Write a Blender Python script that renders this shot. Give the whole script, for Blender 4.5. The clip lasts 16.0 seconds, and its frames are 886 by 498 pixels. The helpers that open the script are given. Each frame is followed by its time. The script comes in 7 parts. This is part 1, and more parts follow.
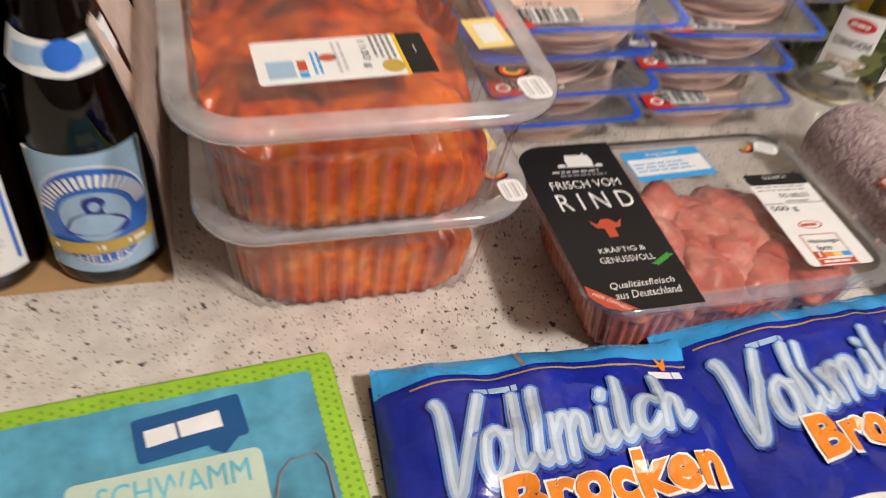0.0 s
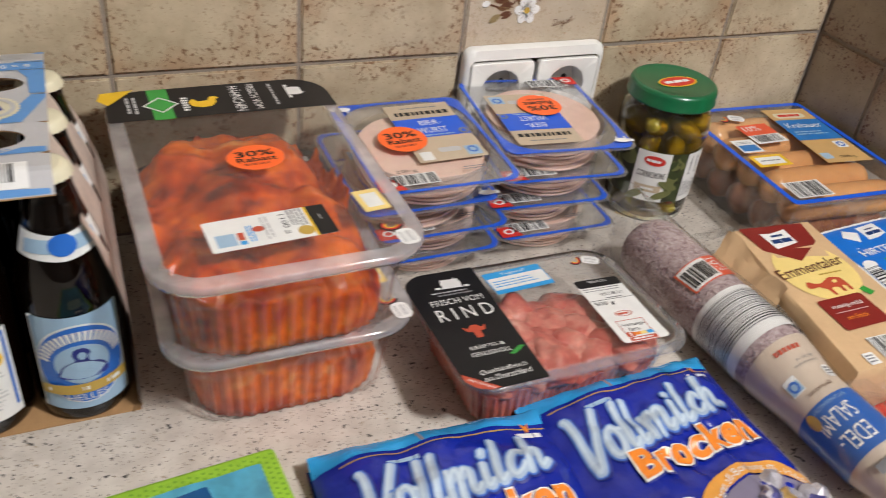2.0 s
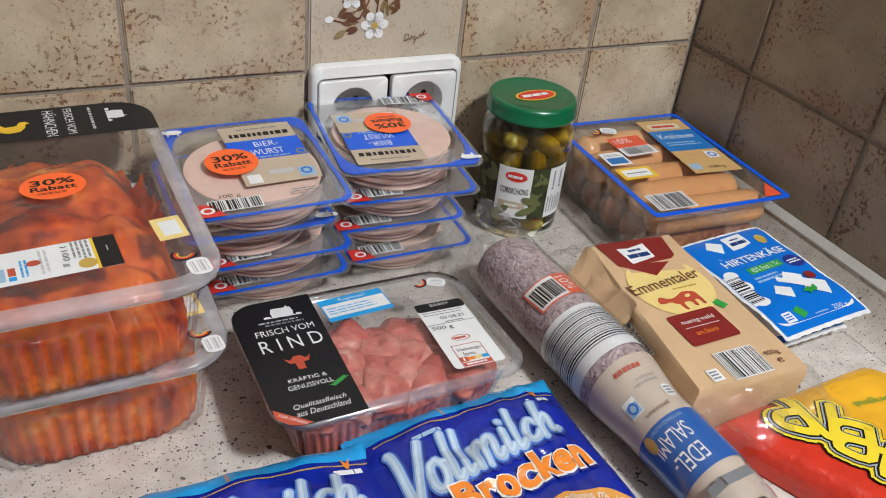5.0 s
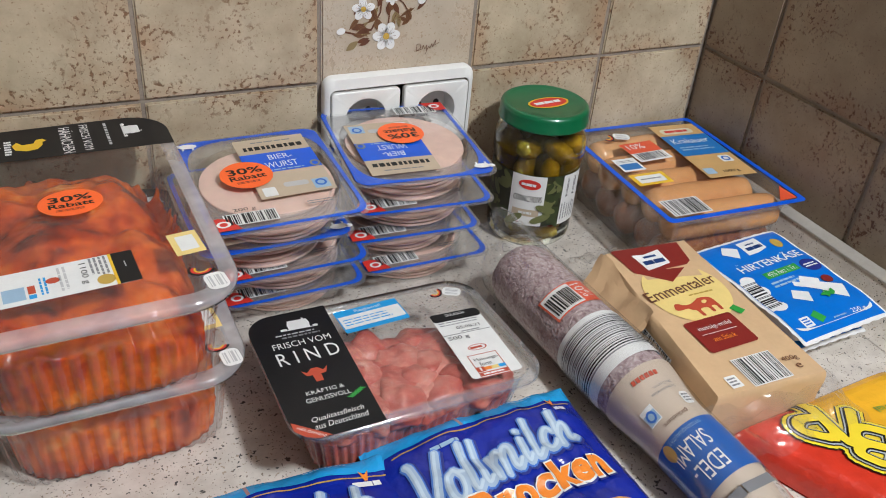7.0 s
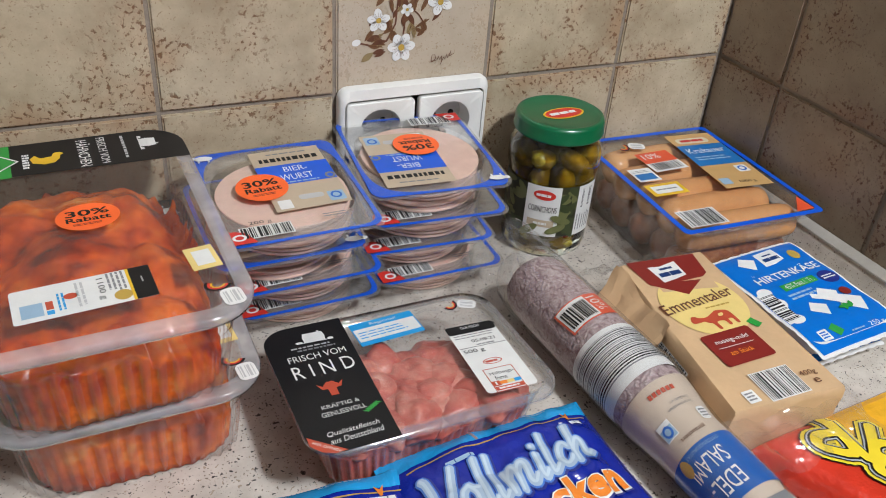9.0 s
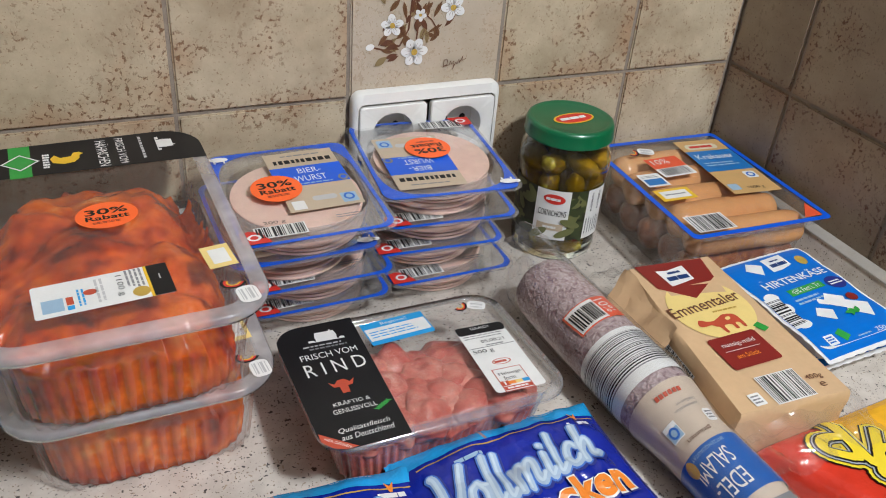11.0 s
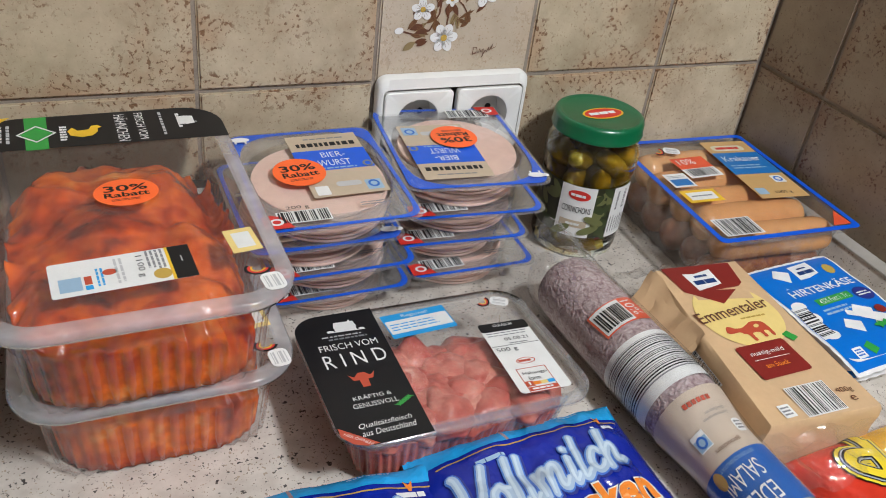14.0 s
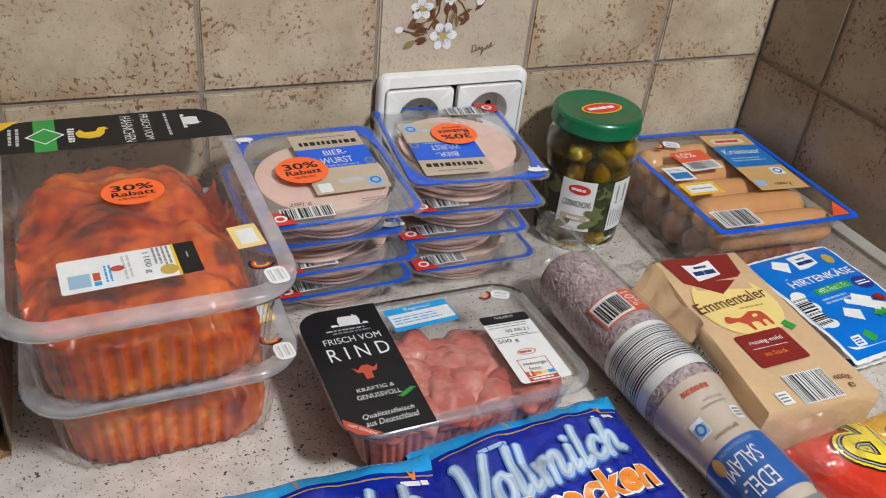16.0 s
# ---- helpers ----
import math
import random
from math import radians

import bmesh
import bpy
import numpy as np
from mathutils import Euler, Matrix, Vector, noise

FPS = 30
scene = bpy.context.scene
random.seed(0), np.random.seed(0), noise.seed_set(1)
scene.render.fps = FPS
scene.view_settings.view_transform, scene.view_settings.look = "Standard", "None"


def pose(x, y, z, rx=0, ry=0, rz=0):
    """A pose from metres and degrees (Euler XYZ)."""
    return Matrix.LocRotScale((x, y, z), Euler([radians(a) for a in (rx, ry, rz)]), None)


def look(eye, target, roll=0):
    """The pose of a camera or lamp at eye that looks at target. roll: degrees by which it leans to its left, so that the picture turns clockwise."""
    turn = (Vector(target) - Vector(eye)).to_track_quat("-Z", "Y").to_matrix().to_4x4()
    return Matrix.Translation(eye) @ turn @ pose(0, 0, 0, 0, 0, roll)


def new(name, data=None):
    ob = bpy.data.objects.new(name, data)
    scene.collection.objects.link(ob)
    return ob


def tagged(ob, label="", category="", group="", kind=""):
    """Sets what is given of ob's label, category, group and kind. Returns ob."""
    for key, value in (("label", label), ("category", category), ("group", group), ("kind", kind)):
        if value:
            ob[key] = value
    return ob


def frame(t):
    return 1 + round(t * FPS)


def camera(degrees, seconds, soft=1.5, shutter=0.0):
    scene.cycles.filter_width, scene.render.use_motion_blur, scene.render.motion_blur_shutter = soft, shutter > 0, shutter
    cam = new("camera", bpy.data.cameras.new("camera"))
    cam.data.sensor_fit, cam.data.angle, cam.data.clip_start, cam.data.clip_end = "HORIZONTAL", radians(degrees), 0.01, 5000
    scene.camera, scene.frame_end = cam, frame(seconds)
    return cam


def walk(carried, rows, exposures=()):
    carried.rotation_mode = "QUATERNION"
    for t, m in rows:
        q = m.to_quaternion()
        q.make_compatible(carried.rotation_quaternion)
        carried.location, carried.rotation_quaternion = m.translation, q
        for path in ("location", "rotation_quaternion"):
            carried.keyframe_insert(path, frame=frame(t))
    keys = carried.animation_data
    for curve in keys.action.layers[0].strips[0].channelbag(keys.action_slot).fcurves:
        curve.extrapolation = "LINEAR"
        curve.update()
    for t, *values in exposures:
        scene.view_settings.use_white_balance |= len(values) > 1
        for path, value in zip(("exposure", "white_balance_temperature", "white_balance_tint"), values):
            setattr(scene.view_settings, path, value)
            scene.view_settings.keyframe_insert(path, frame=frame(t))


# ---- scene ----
cam = camera(55.6, 16.0, soft=0.95, shutter=0.5)
PATH = [
    (0, (-0.285, -0.556, 0.357), (0.193, 0.79, -1.044), 8.6),
    (0.3, (-0.319, -0.602, 0.381), (0.188, 0.850, -0.897), 6.6),
    (0.5, (-0.352, -0.598, 0.401), (0.213, 0.813, -0.899), 8.0),
    (1, (-0.372, -0.625, 0.431), (0.286, 0.811, -0.795), 8.1),
    (1.5, (-0.37, -0.652, 0.445), (0.347, 0.805, -0.722), 7.5),
    (2, (-0.324, -0.668, 0.45), (0.404, 0.803, -0.693), 7.0),
    (2.5, (-0.266, -0.683, 0.445), (0.445, 0.799, -0.694), 6.6),
    (3, (-0.255, -0.683, 0.449), (0.482, 0.8, -0.673), 6.9),
    (3.5, (-0.233, -0.688, 0.446), (0.555, 0.781, -0.659), 7.4),
    (4, (-0.224, -0.686, 0.444), (0.592, 0.768, -0.66), 7.4),
    (6.5, (-0.22, -0.683, 0.454), (0.568, 0.795, -0.64), 5.5),
    (7, (-0.222, -0.682, 0.451), (0.564, 0.797, -0.643), 5.3),
    (7.5, (-0.221, -0.682, 0.454), (0.56, 0.797, -0.642), 5.2),
    (8, (-0.222, -0.679, 0.455), (0.553, 0.803, -0.642), 5.1),
    (8.5, (-0.222, -0.675, 0.456), (0.545, 0.813, -0.639), 4.9),
    (11, (-0.228, -0.684, 0.46), (0.516, 0.824, -0.623), 5.0),
    (11.5, (-0.229, -0.68, 0.461), (0.505, 0.83, -0.627), 4.8),
    (12, (-0.224, -0.678, 0.46), (0.501, 0.831, -0.634), 5.0),
    (12.5, (-0.237, -0.671, 0.45), (0.494, 0.837, -0.641), 5.8),
    (13, (-0.234, -0.666, 0.456), (0.508, 0.83, -0.644), 6.9),
    (13.5, (-0.235, -0.663, 0.452), (0.518, 0.829, -0.646), 7.4),
    (14, (-0.242, -0.659, 0.449), (0.51, 0.831, -0.653), 7.8),
    (14.5, (-0.243, -0.659, 0.449), (0.504, 0.835, -0.651), 7.7),
    (15, (-0.24, -0.664, 0.454), (0.503, 0.831, -0.648), 7.3),
    (15.5, (-0.239, -0.67, 0.454), (0.498, 0.827, -0.65), 6.9),
    (16, (-0.241, -0.672, 0.452), (0.491, 0.827, -0.652), 6.6),
]
# the clip's camera turns its white balance a little cooler on the way
walk(cam, [(t, look(eye, target, roll)) for t, eye, target, roll in PATH],
     [(0, 0.16, 6850, 15), (1.5, 0.09, 6450, 12), (3, 0.04, 6200, 10), (4, 0.0, 5950, 8), (6.5, 0.0, 5850, 8), (16, 0.0, 5900, 8)])

# ---- light ----
world = bpy.data.worlds.new("room")
scene.world = world
world.use_nodes = True
world.node_tree.nodes["Background"].inputs[0].default_value = (1.0, 0.95, 0.88, 1)
world.node_tree.nodes["Background"].inputs[1].default_value = 0.03
scene.view_settings.exposure = 0.0


def lamp(name, eye, radius, watts, colour):
    data = bpy.data.lights.new(name, "POINT")
    data.shadow_soft_size, data.energy, data.color = radius, watts, colour
    ob = new(name, data)
    ob.location = eye
    return ob


lamp("ceiling_lamp", (0.41, -1.18, 1.38), 0.10, 129, (1.0, 0.98, 0.96))


# ---- materials ----
def nodes_of(name):
    m = bpy.data.materials.new(name)
    m.use_nodes = True
    nt = m.node_tree
    return m, nt, nt.nodes["Principled BSDF"]


def coords(nt, scale=1.0, vary=False):
    """Object coordinates in metres, shifted at random from object to object if vary."""
    tc = nt.nodes.new("ShaderNodeTexCoord")
    out = tc.outputs["Object"]
    if vary:
        info = nt.nodes.new("ShaderNodeObjectInfo")
        mul = nt.nodes.new("ShaderNodeMath")
        mul.operation = "MULTIPLY"
        mul.inputs[1].default_value = 37.0
        nt.links.new(info.outputs["Random"], mul.inputs[0])
        add = nt.nodes.new("ShaderNodeVectorMath")
        add.operation = "ADD"
        nt.links.new(out, add.inputs[0])
        nt.links.new(mul.outputs[0], add.inputs[1])
        out = add.outputs[0]
    return out


def noise_node(nt, vec, scale, detail=3, rough=0.55):
    n = nt.nodes.new("ShaderNodeTexNoise")
    n.inputs["Scale"].default_value, n.inputs["Detail"].default_value, n.inputs["Roughness"].default_value = scale, detail, rough
    nt.links.new(vec, n.inputs["Vector"])
    return n.outputs["Fac"]


def ramp(nt, fac, stops):
    r = nt.nodes.new("ShaderNodeValToRGB")
    while len(r.color_ramp.elements) < len(stops):
        r.color_ramp.elements.new(0.5)
    for e, (p, c) in zip(r.color_ramp.elements, stops):
        e.position, e.color = p, (*c, 1) if len(c) == 3 else c
    nt.links.new(fac, r.inputs[0])
    return r.outputs[0]


def mix(nt, fac, a, b, kind="MIX"):
    m = nt.nodes.new("ShaderNodeMix")
    m.data_type, m.blend_type = "RGBA", kind
    for sock, v in ((m.inputs[0], fac), (m.inputs[6], a), (m.inputs[7], b)):
        if isinstance(v, (int, float)):
            sock.default_value = v
        elif isinstance(v, tuple):
            sock.default_value = (*v, 1)
        else:
            nt.links.new(v, sock)
    return m.outputs[2]


def bump(nt, bsdf, height, strength, dist):
    b = nt.nodes.new("ShaderNodeBump")
    b.inputs["Strength"].default_value, b.inputs["Distance"].default_value = strength, dist
    nt.links.new(height, b.inputs["Height"])
    nt.links.new(b.outputs[0], bsdf.inputs["Normal"])


def pbr(name, col, rough=0.5, var=0.12, scale=60, bump_d=0.0, bump_s=200, metal=0.0, coat=0.0, vary=False, spec=0.5):
    m, nt, b = nodes_of(name)
    v = coords(nt, vary=vary)
    n1, n2 = noise_node(nt, v, scale), noise_node(nt, v, scale * 9, 2)
    lo, hi = tuple(c * (1 - var) for c in col), tuple(min(1, c * (1 + var)) for c in col)
    c = mix(nt, 0.35, ramp(nt, n1, [(0.3, lo), (0.7, hi)]), ramp(nt, n2, [(0.3, lo), (0.7, hi)]))
    nt.links.new(c, b.inputs["Base Color"])
    b.inputs["Roughness"].default_value, b.inputs["Metallic"].default_value = rough, metal
    b.inputs["Coat Weight"].default_value, b.inputs["Coat Roughness"].default_value = coat, 0.12
    b.inputs["Specular IOR Level"].default_value = spec
    if bump_d:
        bump(nt, b, noise_node(nt, v, bump_s, 3), 0.6, bump_d)
    return m


def ink(name, col, rough=0.38, coat=0.0):
    return pbr(name, col, rough, 0.05, 90, coat=coat)


def clear(name, tint=(1, 1, 1), haze=0.08, gloss_rough=0.12, gloss=1.0, bump_d=0.0, bump_s=60, haze_col=(0.8, 0.8, 0.8)):
    """Thin clear plastic: light goes straight through, a little milky haze, and a glossy skin."""
    m, nt, b = nodes_of(name)
    nt.nodes.remove(b)
    out = nt.nodes["Material Output"]
    tr, df, gl = (nt.nodes.new("ShaderNodeBsdf" + k) for k in ("Transparent", "Diffuse", "Glossy"))
    tr.inputs[0].default_value = (*tint, 1)
    df.inputs[0].default_value = (*haze_col, 1)
    gl.inputs["Roughness"].default_value = gloss_rough
    v = coords(nt)
    m1, m2 = nt.nodes.new("ShaderNodeMixShader"), nt.nodes.new("ShaderNodeMixShader")
    cloud = nt.nodes.new("ShaderNodeMapRange")
    cloud.inputs[1].default_value, cloud.inputs[2].default_value = 0.3, 0.7
    cloud.inputs[3].default_value, cloud.inputs[4].default_value = haze * 0.6, haze * 1.4
    nt.links.new(noise_node(nt, v, 25), cloud.inputs[0])
    nt.links.new(cloud.outputs[0], m1.inputs[0])
    nt.links.new(tr.outputs[0], m1.inputs[1])
    tl, both = nt.nodes.new("ShaderNodeBsdfTranslucent"), nt.nodes.new("ShaderNodeMixShader")
    tl.inputs[0].default_value = (*haze_col, 1)
    nt.links.new(df.outputs[0], both.inputs[1])
    nt.links.new(tl.outputs[0], both.inputs[2])
    nt.links.new(both.outputs[0], m1.inputs[2])
    fr = nt.nodes.new("ShaderNodeLayerWeight")
    power = nt.nodes.new("ShaderNodeMath")
    power.operation = "POWER"
    power.inputs[1].default_value = 4.0
    nt.links.new(fr.outputs["Facing"], power.inputs[0])
    mul = nt.nodes.new("ShaderNodeMath")
    mul.operation = "MULTIPLY_ADD"
    mul.inputs[1].default_value, mul.inputs[2].default_value = 0.55 * gloss, 0.045 * gloss
    nt.links.new(power.outputs[0], mul.inputs[0])
    nt.links.new(mul.outputs[0], m2.inputs[0])
    nt.links.new(m1.outputs[0], m2.inputs[1])
    nt.links.new(gl.outputs[0], m2.inputs[2])
    if bump_d:
        bp = nt.nodes.new("ShaderNodeBump")
        bp.inputs["Strength"].default_value, bp.inputs["Distance"].default_value = 1.0, bump_d
        nt.links.new(noise_node(nt, v, bump_s, 2), bp.inputs["Height"])
        nt.links.new(bp.outputs[0], gl.inputs["Normal"])
        nt.links.new(bp.outputs[0], fr.inputs["Normal"])
    nt.links.new(m2.outputs[0], out.inputs[0])
    return m


def tile_material(name, base, light, spot, spots=1.0):
    """Glazed earth-coloured tile with cloudy patches and brown pits that gather in places."""
    m, nt, b = nodes_of(name)
    v = coords(nt, vary=True)
    cloud = ramp(nt, noise_node(nt, v, 16, 6, 0.65), [(0.32, base), (0.66, light)])
    where = noise_node(nt, v, 22, 3)
    pits = noise_node(nt, v, 235, 2.5, 0.6)
    # more pits towards the tile's rim, as the glaze has it
    own = nt.nodes.new("ShaderNodeTexCoord").outputs["Object"]
    ab = nt.nodes.new("ShaderNodeVectorMath")
    ab.operation = "ABSOLUTE"
    nt.links.new(own, ab.inputs[0])
    sp = nt.nodes.new("ShaderNodeSeparateXYZ")
    nt.links.new(ab.outputs[0], sp.inputs[0])
    far = nt.nodes.new("ShaderNodeMath")
    far.operation = "MAXIMUM"
    nt.links.new(sp.outputs[0], far.inputs[0])
    nt.links.new(sp.outputs[2], far.inputs[1])
    rim = ramp(nt, far.outputs[0], [(0.050, (0, 0, 0)), (0.074, (0.19, 0.19, 0.19))])
    where2 = mix(nt, 1.0, where, rim, "ADD")
    mask = mix(nt, 1.0, ramp(nt, pits, [(0.545, (0, 0, 0)), (0.635, (0.86, 0.86, 0.86))]), ramp(nt, where2, [(0.50, (0, 0, 0)), (0.62, (spots, spots, spots))]), "MULTIPLY")
    fine = ramp(nt, noise_node(nt, v, 420, 2, 0.5), [(0.63, (0, 0, 0)), (0.72, (0.6, 0.6, 0.6))])
    both = mix(nt, 1.0, mask, fine, "LIGHTEN")
    rust = ramp(nt, where2, [(0.56, (0, 0, 0)), (0.82, (0.35 * spots, 0.35 * spots, 0.35 * spots))])
    warm = mix(nt, rust, cloud, tuple(min(1.0, k * 2.2) for k in spot))
    c = mix(nt, both, warm, spot)
    nt.links.new(c, b.inputs["Base Color"])
    b.inputs["Roughness"].default_value = 0.42
    low = mix(nt, 1.0, ramp(nt, noise_node(nt, v, 45, 4), [(0.2, (0.45, 0.45, 0.45)), (0.8, (1, 1, 1))]), mask, "SUBTRACT")
    bump(nt, b, low, 0.5, 0.0012)
    return m


def counter_material():
    """Speckled laminate: off-white ground, small dark and tan flecks."""
    m, nt, b = nodes_of("speckled_laminate")
    v = coords(nt)
    base = ramp(nt, noise_node(nt, v, 60, 4), [(0.3, (0.50, 0.45, 0.39)), (0.7, (0.66, 0.61, 0.54))])
    for sc, lo, hi, col in ((330, 0.685, 0.715, (0.06, 0.052, 0.045)), (480, 0.67, 0.70, (0.18, 0.14, 0.10)), (240, 0.715, 0.735, (0.035, 0.03, 0.028)), (170, 0.715, 0.73, (0.06, 0.052, 0.045)), (360, 0.66, 0.71, (0.38, 0.31, 0.23))):
        shift = nt.nodes.new("ShaderNodeVectorMath")
        shift.operation = "ADD"
        shift.inputs[1].default_value = (sc, sc * 0.37, 3)
        nt.links.new(v, shift.inputs[0])
        f = ramp(nt, noise_node(nt, shift.outputs[0], sc, 1.5, 0.5), [(lo, (0, 0, 0)), (hi, (1, 1, 1))])
        base = mix(nt, f, base, col)
    nt.links.new(base, b.inputs["Base Color"])
    b.inputs["Roughness"].default_value = 0.34
    bump(nt, b, noise_node(nt, v, 500, 2), 0.15, 0.0003)
    return m


def meat_material(name, stops, scale, rough=0.28, bump_d=0.0015, fine=160, dim=0.72):
    m, nt, b = nodes_of(name)
    v = coords(nt, vary=True)
    c1 = ramp(nt, noise_node(nt, v, scale, 5, 0.62), stops)
    c2 = ramp(nt, noise_node(nt, v, fine, 3), [(0.35, (dim, dim, dim)), (0.65, (1, 1, 1))])
    nt.links.new(mix(nt, 1.0, c1, c2, "MULTIPLY"), b.inputs["Base Color"])
    b.inputs["Roughness"].default_value = rough
    b.inputs["Subsurface Weight"].default_value = 0.08
    b.inputs["Subsurface Radius"].default_value = (0.004, 0.002, 0.001)
    bump(nt, b, noise_node(nt, v, fine, 4), 0.7, bump_d)
    return m


def glass_material(name, colour, rough=0.02, weight=1.0):
    m, nt, b = nodes_of(name)
    b.inputs["Base Color"].default_value = (*colour, 1)
    b.inputs["Roughness"].default_value, b.inputs["IOR"].default_value = rough, 1.48
    b.inputs["Transmission Weight"].default_value = weight
    return m


def bag_material(name, col):
    """Printed plastic bag, crumpled and shiny."""
    m, nt, b = nodes_of(name)
    v = coords(nt)
    c = ramp(nt, noise_node(nt, v, 18, 3), [(0.3, tuple(k * 0.8 for k in col)), (0.7, tuple(min(1, k * 1.15) for k in col))])
    nt.links.new(c, b.inputs["Base Color"])
    b.inputs["Roughness"].default_value = 0.22
    b.inputs["Coat Weight"].default_value = 0.3
    bump(nt, b, noise_node(nt, v, 45, 4), 0.8, 0.0035)
    return m


def bumpy_skin():
    """Whitish mould-ripened salami skin, wrinkled."""
    m, nt, b = nodes_of("salami_skin")
    v = coords(nt)
    vo = nt.nodes.new("ShaderNodeTexVoronoi")
    vo.inputs["Scale"].default_value = 330
    vo.feature = "SMOOTH_F1"
    warp = mix(nt, 0.012, v, noise_col(nt, v, 120))
    nt.links.new(warp, vo.inputs["Vector"])
    d = vo.outputs["Distance"]
    c = ramp(nt, d, [(0.1, (0.60, 0.51, 0.50)), (0.45, (0.46, 0.36, 0.36)), (0.75, (0.27, 0.17, 0.18))])
    c2 = ramp(nt, noise_node(nt, v, 40, 3), [(0.3, (0.75, 0.70, 0.70)), (0.7, (1, 1, 1))])
    nt.links.new(mix(nt, 1.0, c, c2, "MULTIPLY"), b.inputs["Base Color"])
    b.inputs["Roughness"].default_value = 0.75
    inv = nt.nodes.new("ShaderNodeMath")
    inv.operation = "SUBTRACT"
    inv.inputs[0].default_value = 1.0
    nt.links.new(d, inv.inputs[1])
    bump(nt, b, inv.outputs[0], 1.0, 0.0016)
    return m


def noise_col(nt, vec, scale):
    n = nt.nodes.new("ShaderNodeTexNoise")
    n.inputs["Scale"].default_value = scale
    nt.links.new(vec, n.inputs["Vector"])
    return n.outputs["Color"]


